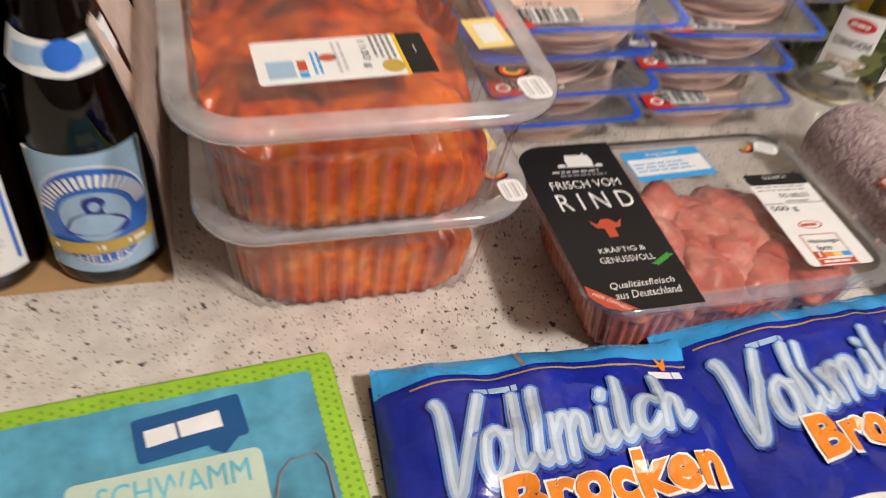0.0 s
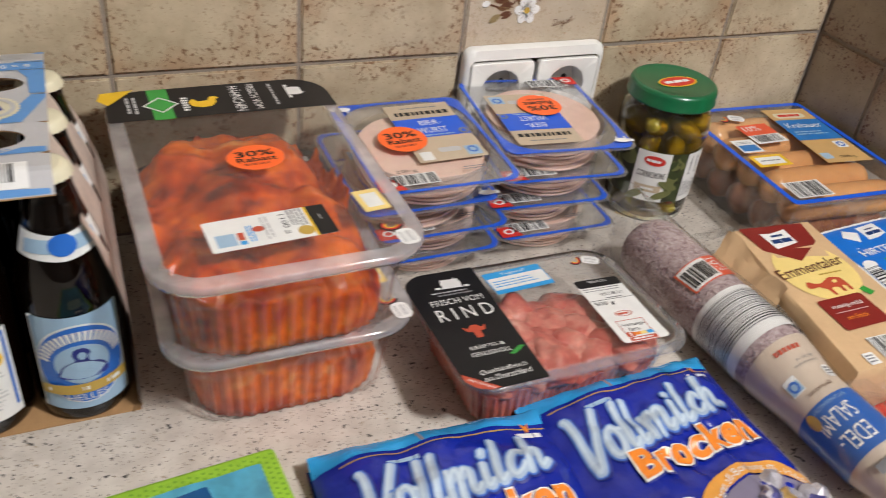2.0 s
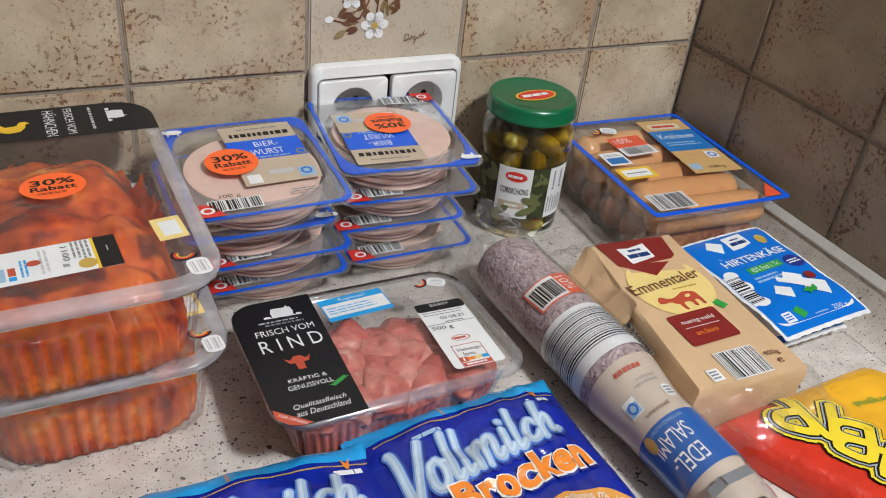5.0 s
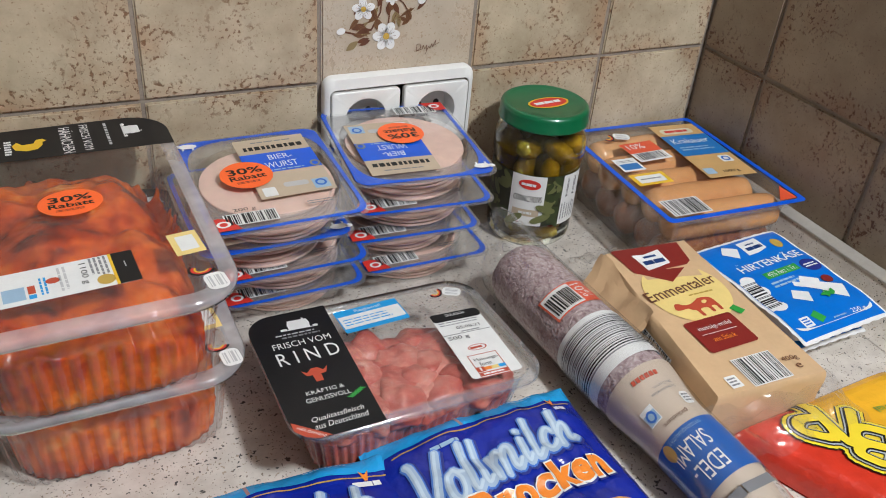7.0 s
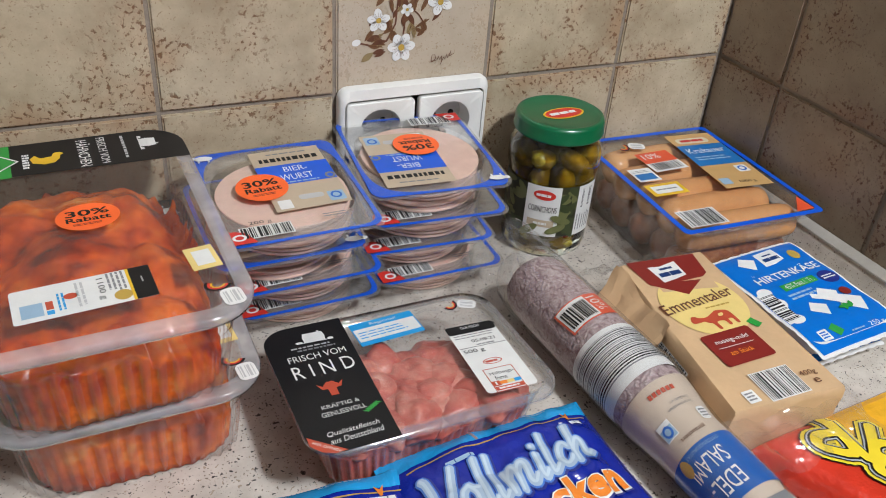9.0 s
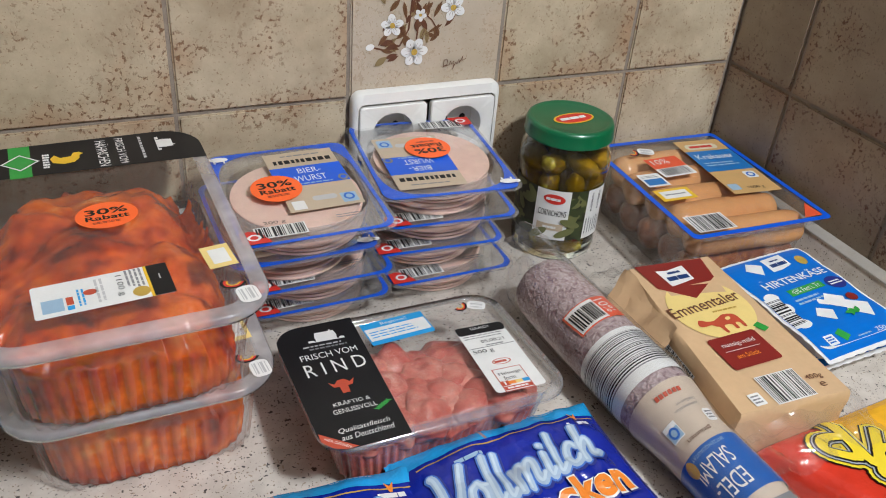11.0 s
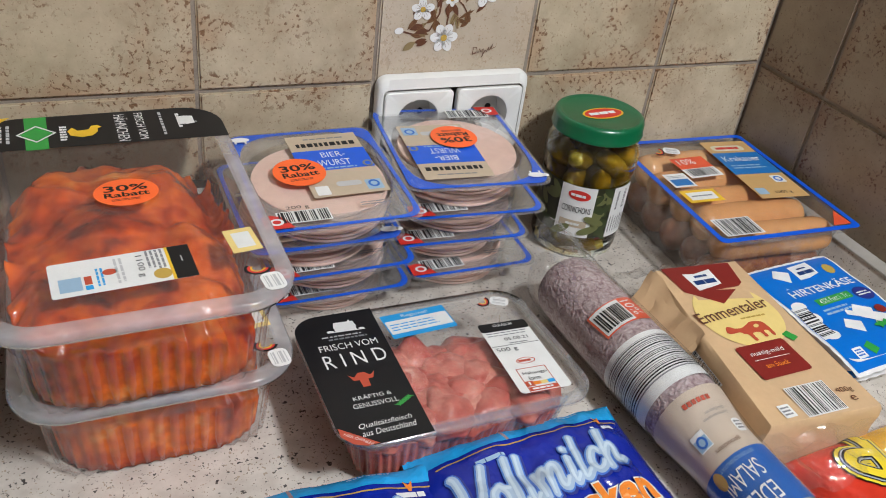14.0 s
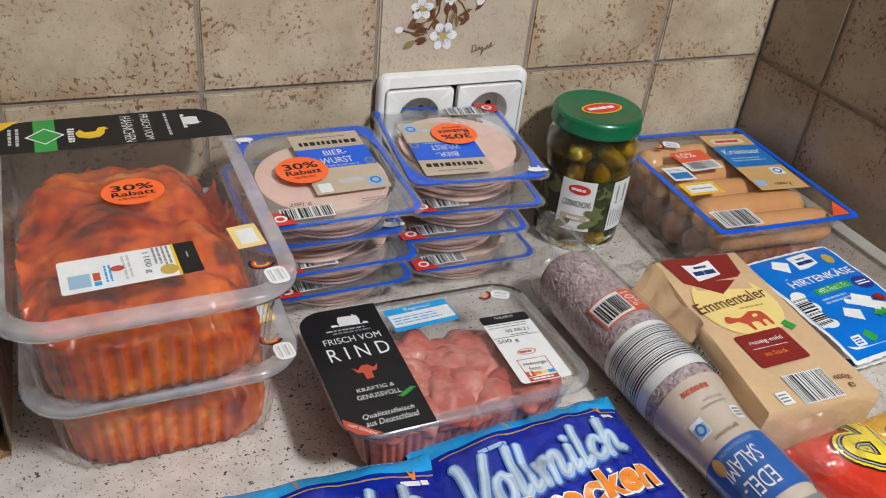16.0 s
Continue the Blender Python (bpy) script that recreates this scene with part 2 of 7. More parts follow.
M = dict(
    counter=counter_material(),
    tile=tile_material("beige_tile", (0.36, 0.285, 0.185), (0.57, 0.485, 0.34), (0.17, 0.074, 0.026)),
    tile_plain=tile_material("plain_decor_tile", (0.46, 0.385, 0.285), (0.54, 0.465, 0.36), (0.30, 0.19, 0.10), 0.35),
    # the back wall's tile made darker: the side wall's shade is in this colour
    tile_side=tile_material("shaded_side_tile", (0.235, 0.182, 0.128), (0.345, 0.282, 0.20), (0.10, 0.036, 0.013)),
    grout=pbr("grout", (0.27, 0.225, 0.18), 0.9, 0.25, 70, 0.0006, 400),
    # for the unseen room, dim so that little light bounces back
    plaster=pbr("plaster", (0.24, 0.225, 0.205), 0.9, 0.05, 8, 0.0005, 150),
    strip=pbr("grey_strip", (0.36, 0.335, 0.295), 0.35, 0.10, 40),
    white_plastic=pbr("white_plastic", (0.80, 0.79, 0.75), 0.28, 0.03, 30),
    # white plastic made greyer, the shade of the recess put into its colour
    socket_in=pbr("socket_recess_shade", (0.66, 0.65, 0.62), 0.35, 0.04, 30),
    dark=pbr("hole_shade", (0.015, 0.014, 0.013), 0.6, 0.1, 30),
    metal=pbr("contact_metal", (0.55, 0.53, 0.48), 0.3, 0.05, 30, metal=1.0),
    frost=clear("frosted_plastic", haze=0.045, gloss_rough=0.10, gloss=1.0, haze_col=(0.9, 0.9, 0.9)),
    frost_rim=clear("milky_rim", haze=0.44, gloss_rough=0.09, gloss=2.0, haze_col=(0.92, 0.92, 0.95)),
    film=clear("clear_film", haze=0.035, gloss_rough=0.06, gloss=1.4, bump_d=0.0012, bump_s=45),
    frost_film=clear("hazy_lid_film", haze=0.055, gloss_rough=0.25, bump_d=0.0004, bump_s=30),
    tray=clear("clear_tray", haze=0.055, gloss_rough=0.07, gloss=1.3, haze_col=(0.9, 0.9, 0.9)),
    weld=clear("clear_welded_edge", haze=0.10, gloss_rough=0.08, gloss=2.2, bump_d=0.0012, bump_s=90),
    crinkle=clear("crinkled_film", haze=0.06, gloss_rough=0.05, gloss=1.6, bump_d=0.0030, bump_s=75),
    chicken=meat_material("marinated_chicken", [(0.30, (0.14, 0.008, 0.002)), (0.44, (0.50, 0.050, 0.002)), (0.60, (0.80, 0.148, 0.004)), (0.82, (0.90, 0.46, 0.13))], 32, 0.18, 0.0012, 140, 0.76),
    beef=meat_material("raw_beef", [(0.25, (0.36, 0.050, 0.036)), (0.45, (0.53, 0.120, 0.090)), (0.62, (0.65, 0.25, 0.19)), (0.80, (0.76, 0.52, 0.43))], 40, 0.3, 0.0009, 150, 0.82),
    ham=meat_material("sausage_slice", [(0.25, (0.74, 0.50, 0.41)), (0.6, (0.79, 0.56, 0.46)), (0.85, (0.83, 0.62, 0.52))], 60, 0.42, 0.0003, 160, 0.93),
    wurst=meat_material("smoked_sausage", [(0.25, (0.60, 0.26, 0.085)), (0.5, (0.72, 0.36, 0.14)), (0.8, (0.80, 0.47, 0.22))], 9, 0.26, 0.0002, 90, 0.93),
    wurst_end=meat_material("browned_sausage_end", [(0.25, (0.20, 0.045, 0.012)), (0.6, (0.40, 0.13, 0.035)), (0.85, (0.58, 0.27, 0.10))], 40, 0.3, 0.0006),
    cornichon=meat_material("pickled_cornichon", [(0.25, (0.12, 0.10, 0.010)), (0.5, (0.28, 0.22, 0.022)), (0.8, (0.52, 0.42, 0.07))], 60, 0.25, 0.001, 200),
    blue=ink("blue_print", (0.006, 0.10, 0.68), 0.3),
    black=ink("black_print", (0.012, 0.012, 0.013), 0.33),
    white=ink("white_print", (0.80, 0.80, 0.78), 0.4),
    paper=ink("white_paper", (0.76, 0.76, 0.74), 0.55),
    grey=ink("grey_print", (0.22, 0.22, 0.23), 0.5),
    lightgrey=ink("light_grey_print", (0.50, 0.50, 0.50), 0.5),
    orange_sticker=ink("orange_sticker", (1.0, 0.15, 0.025), 0.5),
    green=ink("green_print", (0.04, 0.33, 0.05), 0.4),
    yellow=ink("yellow_print", (0.80, 0.50, 0.02), 0.4),
    gold=ink("gold_print", (0.50, 0.33, 0.06), 0.35),
    red=ink("red_print", (0.60, 0.03, 0.02), 0.4),
    cow=ink("brick_red_print", (0.50, 0.075, 0.035), 0.4),
    sky=ink("sky_blue_print", (0.03, 0.33, 0.72), 0.4),
    beige=ink("beige_print", (0.52, 0.42, 0.30), 0.45),
    maroon=ink("maroon_print", (0.22, 0.018, 0.014), 0.4),
    cheese=ink("cheese_yellow_print", (0.80, 0.62, 0.22), 0.4),
    tan=pbr("tan_film", (0.62, 0.42, 0.235), 0.36, 0.06, 25, 0.0008, 60),
    kraft=pbr("kraft_card", (0.40, 0.23, 0.10), 0.8, 0.12, 120, 0.0003, 500),
    card=pbr("white_card", (0.46, 0.46, 0.47), 0.45, 0.06, 50),
    woodprint=pbr("wood_print_card", (0.60, 0.50, 0.43), 0.45, 0.25, 35),
    beerblue=ink("beer_blue_print", (0.022, 0.14, 0.54), 0.35),
    palebeer=ink("pale_blue_print", (0.32, 0.47, 0.62), 0.4),
    cream=pbr("cream_cap", (0.66, 0.62, 0.45), 0.35, 0.06, 90),
    brown_glass=glass_material("brown_glass", (0.012, 0.004, 0.0015), 0.03, 0.8),
    beer=pbr("dark_beer", (0.004, 0.002, 0.0015), 0.4, spec=0.1),
    jar_glass=glass_material("jar_glass", (0.93, 0.97, 0.92), 0.01),
    brine=clear("brine", tint=(0.64, 0.51, 0.15), haze=0.04, gloss=0.0, haze_col=(0.3, 0.28, 0.08)),
    bag_blue=bag_material("dark_blue_bag", (0.008, 0.021, 0.30)),
    bag_red=bag_material("red_bag", (0.66, 0.042, 0.018)),
    bag_sky=bag_material("sky_blue_seal", (0.03, 0.36, 0.75)),
    lime=pbr("lime_cloth", (0.30, 0.55, 0.035), 0.7, 0.12, 60, 0.0015, 260),
    aqua=ink("aqua_print", (0.13, 0.50, 0.62), 0.35),
    navy=ink("navy_print", (0.008, 0.04, 0.16), 0.35),
    letter_pale=ink("pale_letter", (0.40, 0.51, 0.65), 0.3),
    letter_orange=ink("orange_letter", (0.82, 0.24, 0.025), 0.3),
    salami=bumpy_skin(),
    leaf=ink("painted_leaf", (0.17, 0.085, 0.035), 0.4),
    leaf2=ink("painted_olive_leaf", (0.27, 0.20, 0.09), 0.4),
    twig=ink("painted_twig", (0.13, 0.05, 0.025), 0.4),
    beige2=ink("tan_print", (0.58, 0.36, 0.14), 0.4),
    sky2=ink("mid_blue_print", (0.02, 0.17, 0.48), 0.35),
    cow2=ink("signal_red_print", (0.72, 0.09, 0.03), 0.4),
    cuke_a=ink("printed_dark_green", (0.040, 0.055, 0.018), 0.45),
    cuke_b=ink("printed_olive_green", (0.145, 0.155, 0.055), 0.45),
    paper_tan=pbr("beige_paper", (0.56, 0.46, 0.36), 0.5, 0.06, 40, 0.0004, 90),
    beerblue2=ink("deep_blue_print", (0.015, 0.11, 0.42), 0.35),
    beerblue3=ink("bavarian_blue_print", (0.10, 0.28, 0.60), 0.4),
    feta_blue=ink("bright_blue_print", (0.008, 0.16, 0.62), 0.28),
    navy2=ink("ultramarine_print", (0.02, 0.03, 0.22), 0.4),
    navy3=ink("petrol_print", (0.008, 0.085, 0.24), 0.35),
    letter_orange2=ink("amber_print", (0.72, 0.33, 0.06), 0.35),
    grey_lilac=ink("lilac_grey_print", (0.20, 0.18, 0.26), 0.4),
    foil=pbr("silver_foil", (0.62, 0.60, 0.66), 0.25, 0.2, 200, metal=0.6),
    foil_gold=pbr("gold_foil", (0.62, 0.40, 0.14), 0.28, 0.2, 200, metal=0.6),
    foil_blue=pbr("blue_foil", (0.10, 0.10, 0.30), 0.25, 0.2, 200, metal=0.5),
    lime_dark=ink("lime_dimple_shade", (0.16, 0.36, 0.02), 0.7),
    aqua_fade=pbr("aqua_banderole", (0.075, 0.32, 0.45), 0.3, 0.55, 9, coat=0.3),
    panel=ink("cream_green_panel", (0.50, 0.62, 0.50), 0.35),
    yellow_bag=bag_material("yellow_bag", (0.80, 0.42, 0.02)),
    yellow_letter=ink("lemon_print", (0.86, 0.66, 0.03), 0.3),
    twig_pale=ink("pale_brown_line", (0.32, 0.24, 0.18), 0.5),
)
M["letter_white"] = ink("white_gleam_print", (0.56, 0.66, 0.75), 0.3)
M["letter_rim"] = ink("soft_blue_rim", (0.075, 0.19, 0.58), 0.3)
M["silver"] = ink("silver_grey_print", (0.52, 0.55, 0.58), 0.25)
M["black"].node_tree.nodes["Principled BSDF"].inputs["Specular IOR Level"].default_value = 0.2


# ---- building helpers ----
def finish(bm, smooth=True, angle=0.7):
    bmesh.ops.recalc_face_normals(bm, faces=bm.faces)
    for f in bm.faces:
        f.smooth = smooth
    if smooth:
        for e in bm.edges:
            if len(e.link_faces) == 2 and e.calc_face_angle(0) > angle:
                e.smooth = False
    return bm


def part(name, bm, material, parent=None, label="", at=None):
    """One bmesh as one mesh object under a thing or under a part."""
    me = bpy.data.meshes.new(name)
    bm.to_mesh(me)
    bm.free()
    me.materials.append(material)
    ob = new(name, me)
    ob.parent = parent
    if at is not None:
        ob.matrix_basis = at
    if label:
        ob["label"] = label
    return ob


def thing(name, m, label, category, group="", kind=""):
    ob = new(name)
    ob.empty_display_size = 0.02
    ob.matrix_basis = m
    return tagged(ob, label, category, group, kind)


def rrect(w, h, r, n=6, side=10):
    """Points round a rectangle with rounded corners, anticlockwise, with points along the straight sides."""
    pts = []
    for k, (sx, sy) in enumerate(((1, 1), (-1, 1), (-1, -1), (1, -1))):
        cx, cy = sx * (w / 2 - r), sy * (h / 2 - r)
        for i in range(n + 1):
            a = math.pi / 2 * (k + i / n)
            pts.append((cx + r * math.cos(a), cy + r * math.sin(a)))
        ex, ey = ((-1, 1), (-1, -1), (1, -1), (1, 1))[k]
        nx, ny = ex * (w / 2 - r), ey * (h / 2 - r)
        last = pts[-1]
        a = math.pi / 2 * (k + 1)
        nxt = (nx + r * math.cos(a), ny + r * math.sin(a))
        for i in range(1, side):
            f = i / side
            pts.append((last[0] + (nxt[0] - last[0]) * f, last[1] + (nxt[1] - last[1]) * f))
    return pts


def loft(rings, bottom=False, top=False, bm=None):
    """Skin over closed rings of 3D points, all with the same count."""
    bm = bm or bmesh.new()
    vs = [[bm.verts.new(p) for p in ring] for ring in rings]
    n = len(rings[0])
    for a, b in zip(vs, vs[1:]):
        for i in range(n):
            bm.faces.new((a[i], a[(i + 1) % n], b[(i + 1) % n], b[i]))
    if bottom:
        bm.faces.new(vs[0][::-1])
    if top:
        bm.faces.new(vs[-1])
    return bm


def lathe(profile, n=40, bottom=True, top=True):
    return loft([[(r * math.cos(2 * math.pi * i / n), r * math.sin(2 * math.pi * i / n), z) for i in range(n)] for r, z in profile], bottom, top)


def sheet(f, nu, nv):
    """A grid of nu x nv quads through f(u, v), u and v from 0 to 1."""
    bm = bmesh.new()
    g = [[bm.verts.new(f(i / nu, j / nv)) for j in range(nv + 1)] for i in range(nu + 1)]
    for i in range(nu):
        for j in range(nv):
            bm.faces.new((g[i][j], g[i + 1][j], g[i + 1][j + 1], g[i][j + 1]))
    return bm


def box(w, d, h, r=0.002, seg=2):
    """A box standing on z = 0, with rounded edges."""
    bm = bmesh.new()
    bmesh.ops.create_cube(bm, size=1)
    bmesh.ops.transform(bm, matrix=Matrix.Translation((0, 0, h / 2)) @ Matrix.Diagonal((w, d, h, 1)), verts=bm.verts)
    if r:
        bmesh.ops.bevel(bm, geom=bm.edges[:], offset=r, segments=seg, affect="EDGES", profile=0.5)
    return finish(bm)


def tray_shell(w, h, depth, taper, r, flange, rib=0.0, ribs=0, lip=0.0015, side=30, shape=None):
    """A thermoformed tray: bottom, sloping ribbed walls, a flange with a turned-down lip, and an inner skin."""
    outer = shape or (lambda k: rrect(w - 2 * flange - 2 * taper * (1 - k), h - 2 * flange - 2 * taper * (1 - k), r, 6, side))

    def ring(k, z, off=0.0, wave=True):
        pts = outer(k)
        out = []
        for i, (x, y) in enumerate(pts):
            s = 1.0
            if rib and wave:
                s -= rib / (w / 2) * (0.5 + 0.5 * math.cos(i / len(pts) * 2 * math.pi * ribs)) * min(1, 4 * (1 - k) + 0.0)
            l = math.hypot(x, y) or 1
            out.append((x * s - off * x / l, y * s - off * y / l, z))
        return out

    def edge(grow, z):
        return [(x, y, z) for x, y in rrect(w - 2 * grow, h - 2 * grow, r + flange, 6, side)]
    t = 0.0006
    rings = [ring(0.0, 0, 0.004), ring(0.06, 0.0015), ring(0.2, depth * 0.15), ring(0.55, depth * 0.55), ring(1.0, depth - 0.001)]
    if shape is None:
        rings += [edge(0.0005, depth - 0.001), edge(0, depth - lip - 0.001), edge(-0.0006, depth - lip - 0.0005), edge(-0.0002, depth), edge(flange * 0.5, depth + 0.0004)]
    rings += [ring(1.0, depth, t), ring(0.55, depth * 0.55, t), ring(0.2, depth * 0.15 + t, t), ring(0.06, 0.0015 + t, t)]
    return finish(loft(rings, True, True), angle=1.2)


def resample(pts, n):
    """n points at even steps round a closed outline."""
    ring = list(pts) + [pts[0]]
    run = [0.0]
    for a, b in zip(ring, ring[1:]):
        run.append(run[-1] + math.hypot(b[0] - a[0], b[1] - a[1]))
    out, j = [], 0
    for i in range(n):
        d = run[-1] * i / n
        while run[j + 1] < d:
            j += 1
        f = (d - run[j]) / max(1e-9, run[j + 1] - run[j])
        out.append((ring[j][0] + (ring[j + 1][0] - ring[j][0]) * f, ring[j][1] + (ring[j + 1][1] - ring[j][1]) * f))
    return out


def grown(pts, off):
    """A closed outline moved outwards by off(i)."""
    n, out = len(pts), []
    for i, (x, y) in enumerate(pts):
        tx, ty = pts[(i + 1) % n][0] - pts[i - 1][0], pts[(i + 1) % n][1] - pts[i - 1][1]
        l = math.hypot(tx, ty) or 1
        out.append((x + off(i) * ty / l, y - off(i) * tx / l))
    return out


class Ribbed:
    """A deep-drawn tray with upright ribs in the lower wall, a smooth collar above and a turned-down flange."""

    def __init__(self, w, h, depth, taper, r, flange, pitch, amp, collar=0.66, step=0.0016):
        self.w, self.h, self.d, self.taper, self.r, self.fl, self.amp, self.collar, self.step = w, h, depth, taper, r, flange, amp, collar, step
        self.ribs = round(2 * (w + h - 4 * flange) / pitch)
        self.n = self.ribs * 8

    def outline(self, z, inset=0.0, wave=1.0):
        k = z / self.d
        g = self.fl + self.taper * (1 - k) + (self.step if k < self.collar else 0)
        pts = resample(rrect(self.w - 2 * g, self.h - 2 * g, self.r, 8, 2), self.n)
        fade = max(0.0, min(1.0, (self.collar - k) / 0.08)) * self.amp * wave
        return grown(pts, lambda i: fade * (math.cos(2 * math.pi * i * self.ribs / self.n) - 0.6) - inset)

    def shell(self):
        d, c = self.d, self.collar
        rings = [[(x, y, z) for x, y in self.outline(z, inset, wave)] for z, inset, wave in
                 ((0.0002, 0.007, 0.0), (0.0004, 0.003, 0.7), (0.002, 0.0006, 1), (d * 0.2, 0, 1), (d * 0.4, 0, 1), (d * (c - 0.1), 0, 1), (d * (c - 0.04), 0, 1), (d * (c - 0.002), 0, 1), (d * (c + 0.01), 0.0003, 0), (d * 0.8, 0, 0), (d - 0.0025, 0, 0), (d - 0.0006, -0.0012, 0))]
        for g, z in ((0.0005, d), (-0.0004, d - 0.0008), (-0.0006, d - 0.004), (0.0006, d - 0.004), (0.0008, d - 0.0012)):
            rings.append([(x, y, z) for x, y in resample(rrect(self.w - 2 * g, self.h - 2 * g, self.r + self.fl, 8, 2), self.n)])
        return finish(loft(rings, True, False), angle=1.3)

    def filling(self, top, contact, gap, rows=26, press=0.5):
        """Soft food pressed against the walls: top(x, y) within, contact(i, x, y) where it meets the wall, gap(i, x, y) off the wall."""
        n = self.n
        base = self.outline(self.d * 0.3, 0.001, 0)
        hs = [contact(i, *base[i]) for i in range(n)]
        gs = [gap(i, *base[i]) + 0.0007 for i in range(n)]

        def wall(f):
            out = []
            lo, hi, up = self.outline(0.002, 0, press), self.outline(self.d * 0.5, 0, press), self.outline(self.d * 0.95)
            for i in range(n):
                z = 0.002 + (hs[i] - 0.002) * f
                k = z / (self.d * 0.5)
                a, b = (lo[i], hi[i]) if k < 1 else (hi[i], up[i])
                k = k if k < 1 else (k - 1) / 0.9
                x, y = a[0] + (b[0] - a[0]) * k, a[1] + (b[1] - a[1]) * k
                l = math.hypot(x, y)
                out.append((x * (1 - gs[i] / l), y * (1 - gs[i] / l), z))
            return out
        rings = [wall(f) for f in (0.0, 0.12, 0.3, 0.5, 0.7, 0.86, 0.95, 1.0)]
        edge = rings[-1]
        for q in range(1, rows):
            k = 1 - (q / rows) ** 1.25 if q < rows else 0
            k = max(k, 0.02)
            ring = []
            for x, y, z in edge:
                px, py = x * k, y * k
                m = min(1.0, ((1 - k) / 0.17)) ** 0.7
                ring.append((px, py, min(self.d - 0.003, z + (top(px, py) - z) * m)))
            rings.append(ring)
        return finish(loft(rings, True, True), angle=3)


def cut2(shape, step):
    """The same flat shape cut along a square grid, so that it can follow a curved surface."""
    bm = bmesh.new()
    vs = [bm.verts.new((x, y, 0)) for x, y in shape[0]]
    for f in shape[1]:
        try:
            bm.faces.new([vs[i] for i in f])
        except ValueError:
            pass
    for axis in (0, 1):
        lo, hi = min(p[axis] for p in shape[0]), max(p[axis] for p in shape[0])
        no = (1, 0, 0) if axis == 0 else (0, 1, 0)
        for k in range(math.ceil(lo / step), math.floor(hi / step) + 1):
            co = [0.0, 0.0, 0.0]
            co[axis] = k * step
            bmesh.ops.bisect_plane(bm, geom=bm.verts[:] + bm.edges[:] + bm.faces[:], dist=1e-7, plane_co=co, plane_no=no)
    bm.verts.index_update()
    out = [(v.co.x, v.co.y) for v in bm.verts], [tuple(v.index for v in f.verts) for f in bm.faces]
    bm.free()
    return out


# flat shapes for print: (points, faces) in the plane, then laid on a surface
def xf(shape, x=0, y=0, rot=0, sx=1.0, sy=1.0):
    c, s = math.cos(radians(rot)), math.sin(radians(rot))
    return [(x + c * px * sx - s * py * sy, y + s * px * sx + c * py * sy) for px, py in shape[0]], shape[1]


def rect2(w, h, nu=1, nv=1):
    pts = [(-w / 2 + w * i / nu, -h / 2 + h * j / nv) for i in range(nu + 1) for j in range(nv + 1)]
    k = nv + 1
    return pts, [(i * k + j, (i + 1) * k + j, (i + 1) * k + j + 1, i * k + j + 1) for i in range(nu) for j in range(nv)]


def round2(w, h, r, n=5):
    pts = rrect(w, h, r, n, 1)
    return pts, [tuple(range(len(pts)))]


def disc2(a, b, n=36, rings=3):
    """An oval in rings, so that it can follow a curved surface; its outline comes first."""
    if max(a, b) < 0.006:
        rings = 1
    pts = [(a * k / rings * math.cos(2 * math.pi * i / n), b * k / rings * math.sin(2 * math.pi * i / n)) for k in range(rings, 0, -1) for i in range(n)]
    faces = [(k * n + i, k * n + (i + 1) % n, (k + 1) * n + (i + 1) % n, (k + 1) * n + i) for k in range(rings - 1) for i in range(n)]
    return pts, faces + [tuple(range((rings - 1) * n, rings * n))]


def oval2(a, b, n=36):
    return [(a * math.cos(2 * math.pi * i / n), b * math.sin(2 * math.pi * i / n)) for i in range(n)]


def ring2(outer, inner):
    n = len(outer)
    return outer + inner, [(i, (i + 1) % n, n + (i + 1) % n, n + i) for i in range(n)]


def poly2(*pts):
    return list(pts), [tuple(range(len(pts)))]


def join2(*shapes):
    pts, faces = [], []
    for p, f in shapes:
        k = len(pts)
        pts += p
        faces += [tuple(i + k for i in q) for q in f]
    return pts, faces


def barcode2(w, h, seed=1, n=26):
    rnd = random.Random(seed)
    ws = [rnd.choice((1, 1, 2, 3)) for _ in range(2 * n + 1)]
    total, x, out = sum(ws), 0, []
    for i, k in enumerate(ws):
        if i % 2 == 0:
            out.append(xf(rect2(k / total * w, h), -w / 2 + (x + k / 2) / total * w, 0))
        x += k
    return join2(*out)


def smooth2(pts, n=4):
    """A closed outline with rounded turns through the points."""
    out, m = [], len(pts)
    for i in range(m):
        p0, p1, p2, p3 = (pts[(i + k) % m] for k in (-1, 0, 1, 2))
        for j in range(n):
            f = j / n
            out.append(tuple(0.5 * (2 * p1[c] + (p2[c] - p0[c]) * f + (2 * p0[c] - 5 * p1[c] + 4 * p2[c] - p3[c]) * f * f + (3 * p1[c] - p0[c] - 3 * p2[c] + p3[c]) * f ** 3) for c in (0, 1)))
    return out, [tuple(range(len(out)))]


def lines2(w, h, rows, seed=1, fill=0.5, words=4):
    """Rows of small bars, for print too small to read."""
    rnd = random.Random(seed)
    out = []
    for r in range(rows):
        y = h / 2 - (r + 0.5) * h / rows
        x = -w / 2
        end = w / 2 - rnd.random() * w * 0.2
        while x < end:
            l = min(end - x, w / words * rnd.uniform(0.5, 1.2))
            out.append(xf(rect2(l, h / rows * fill), x + l / 2, y))
            x += l + w * 0.03
    return join2(*out)


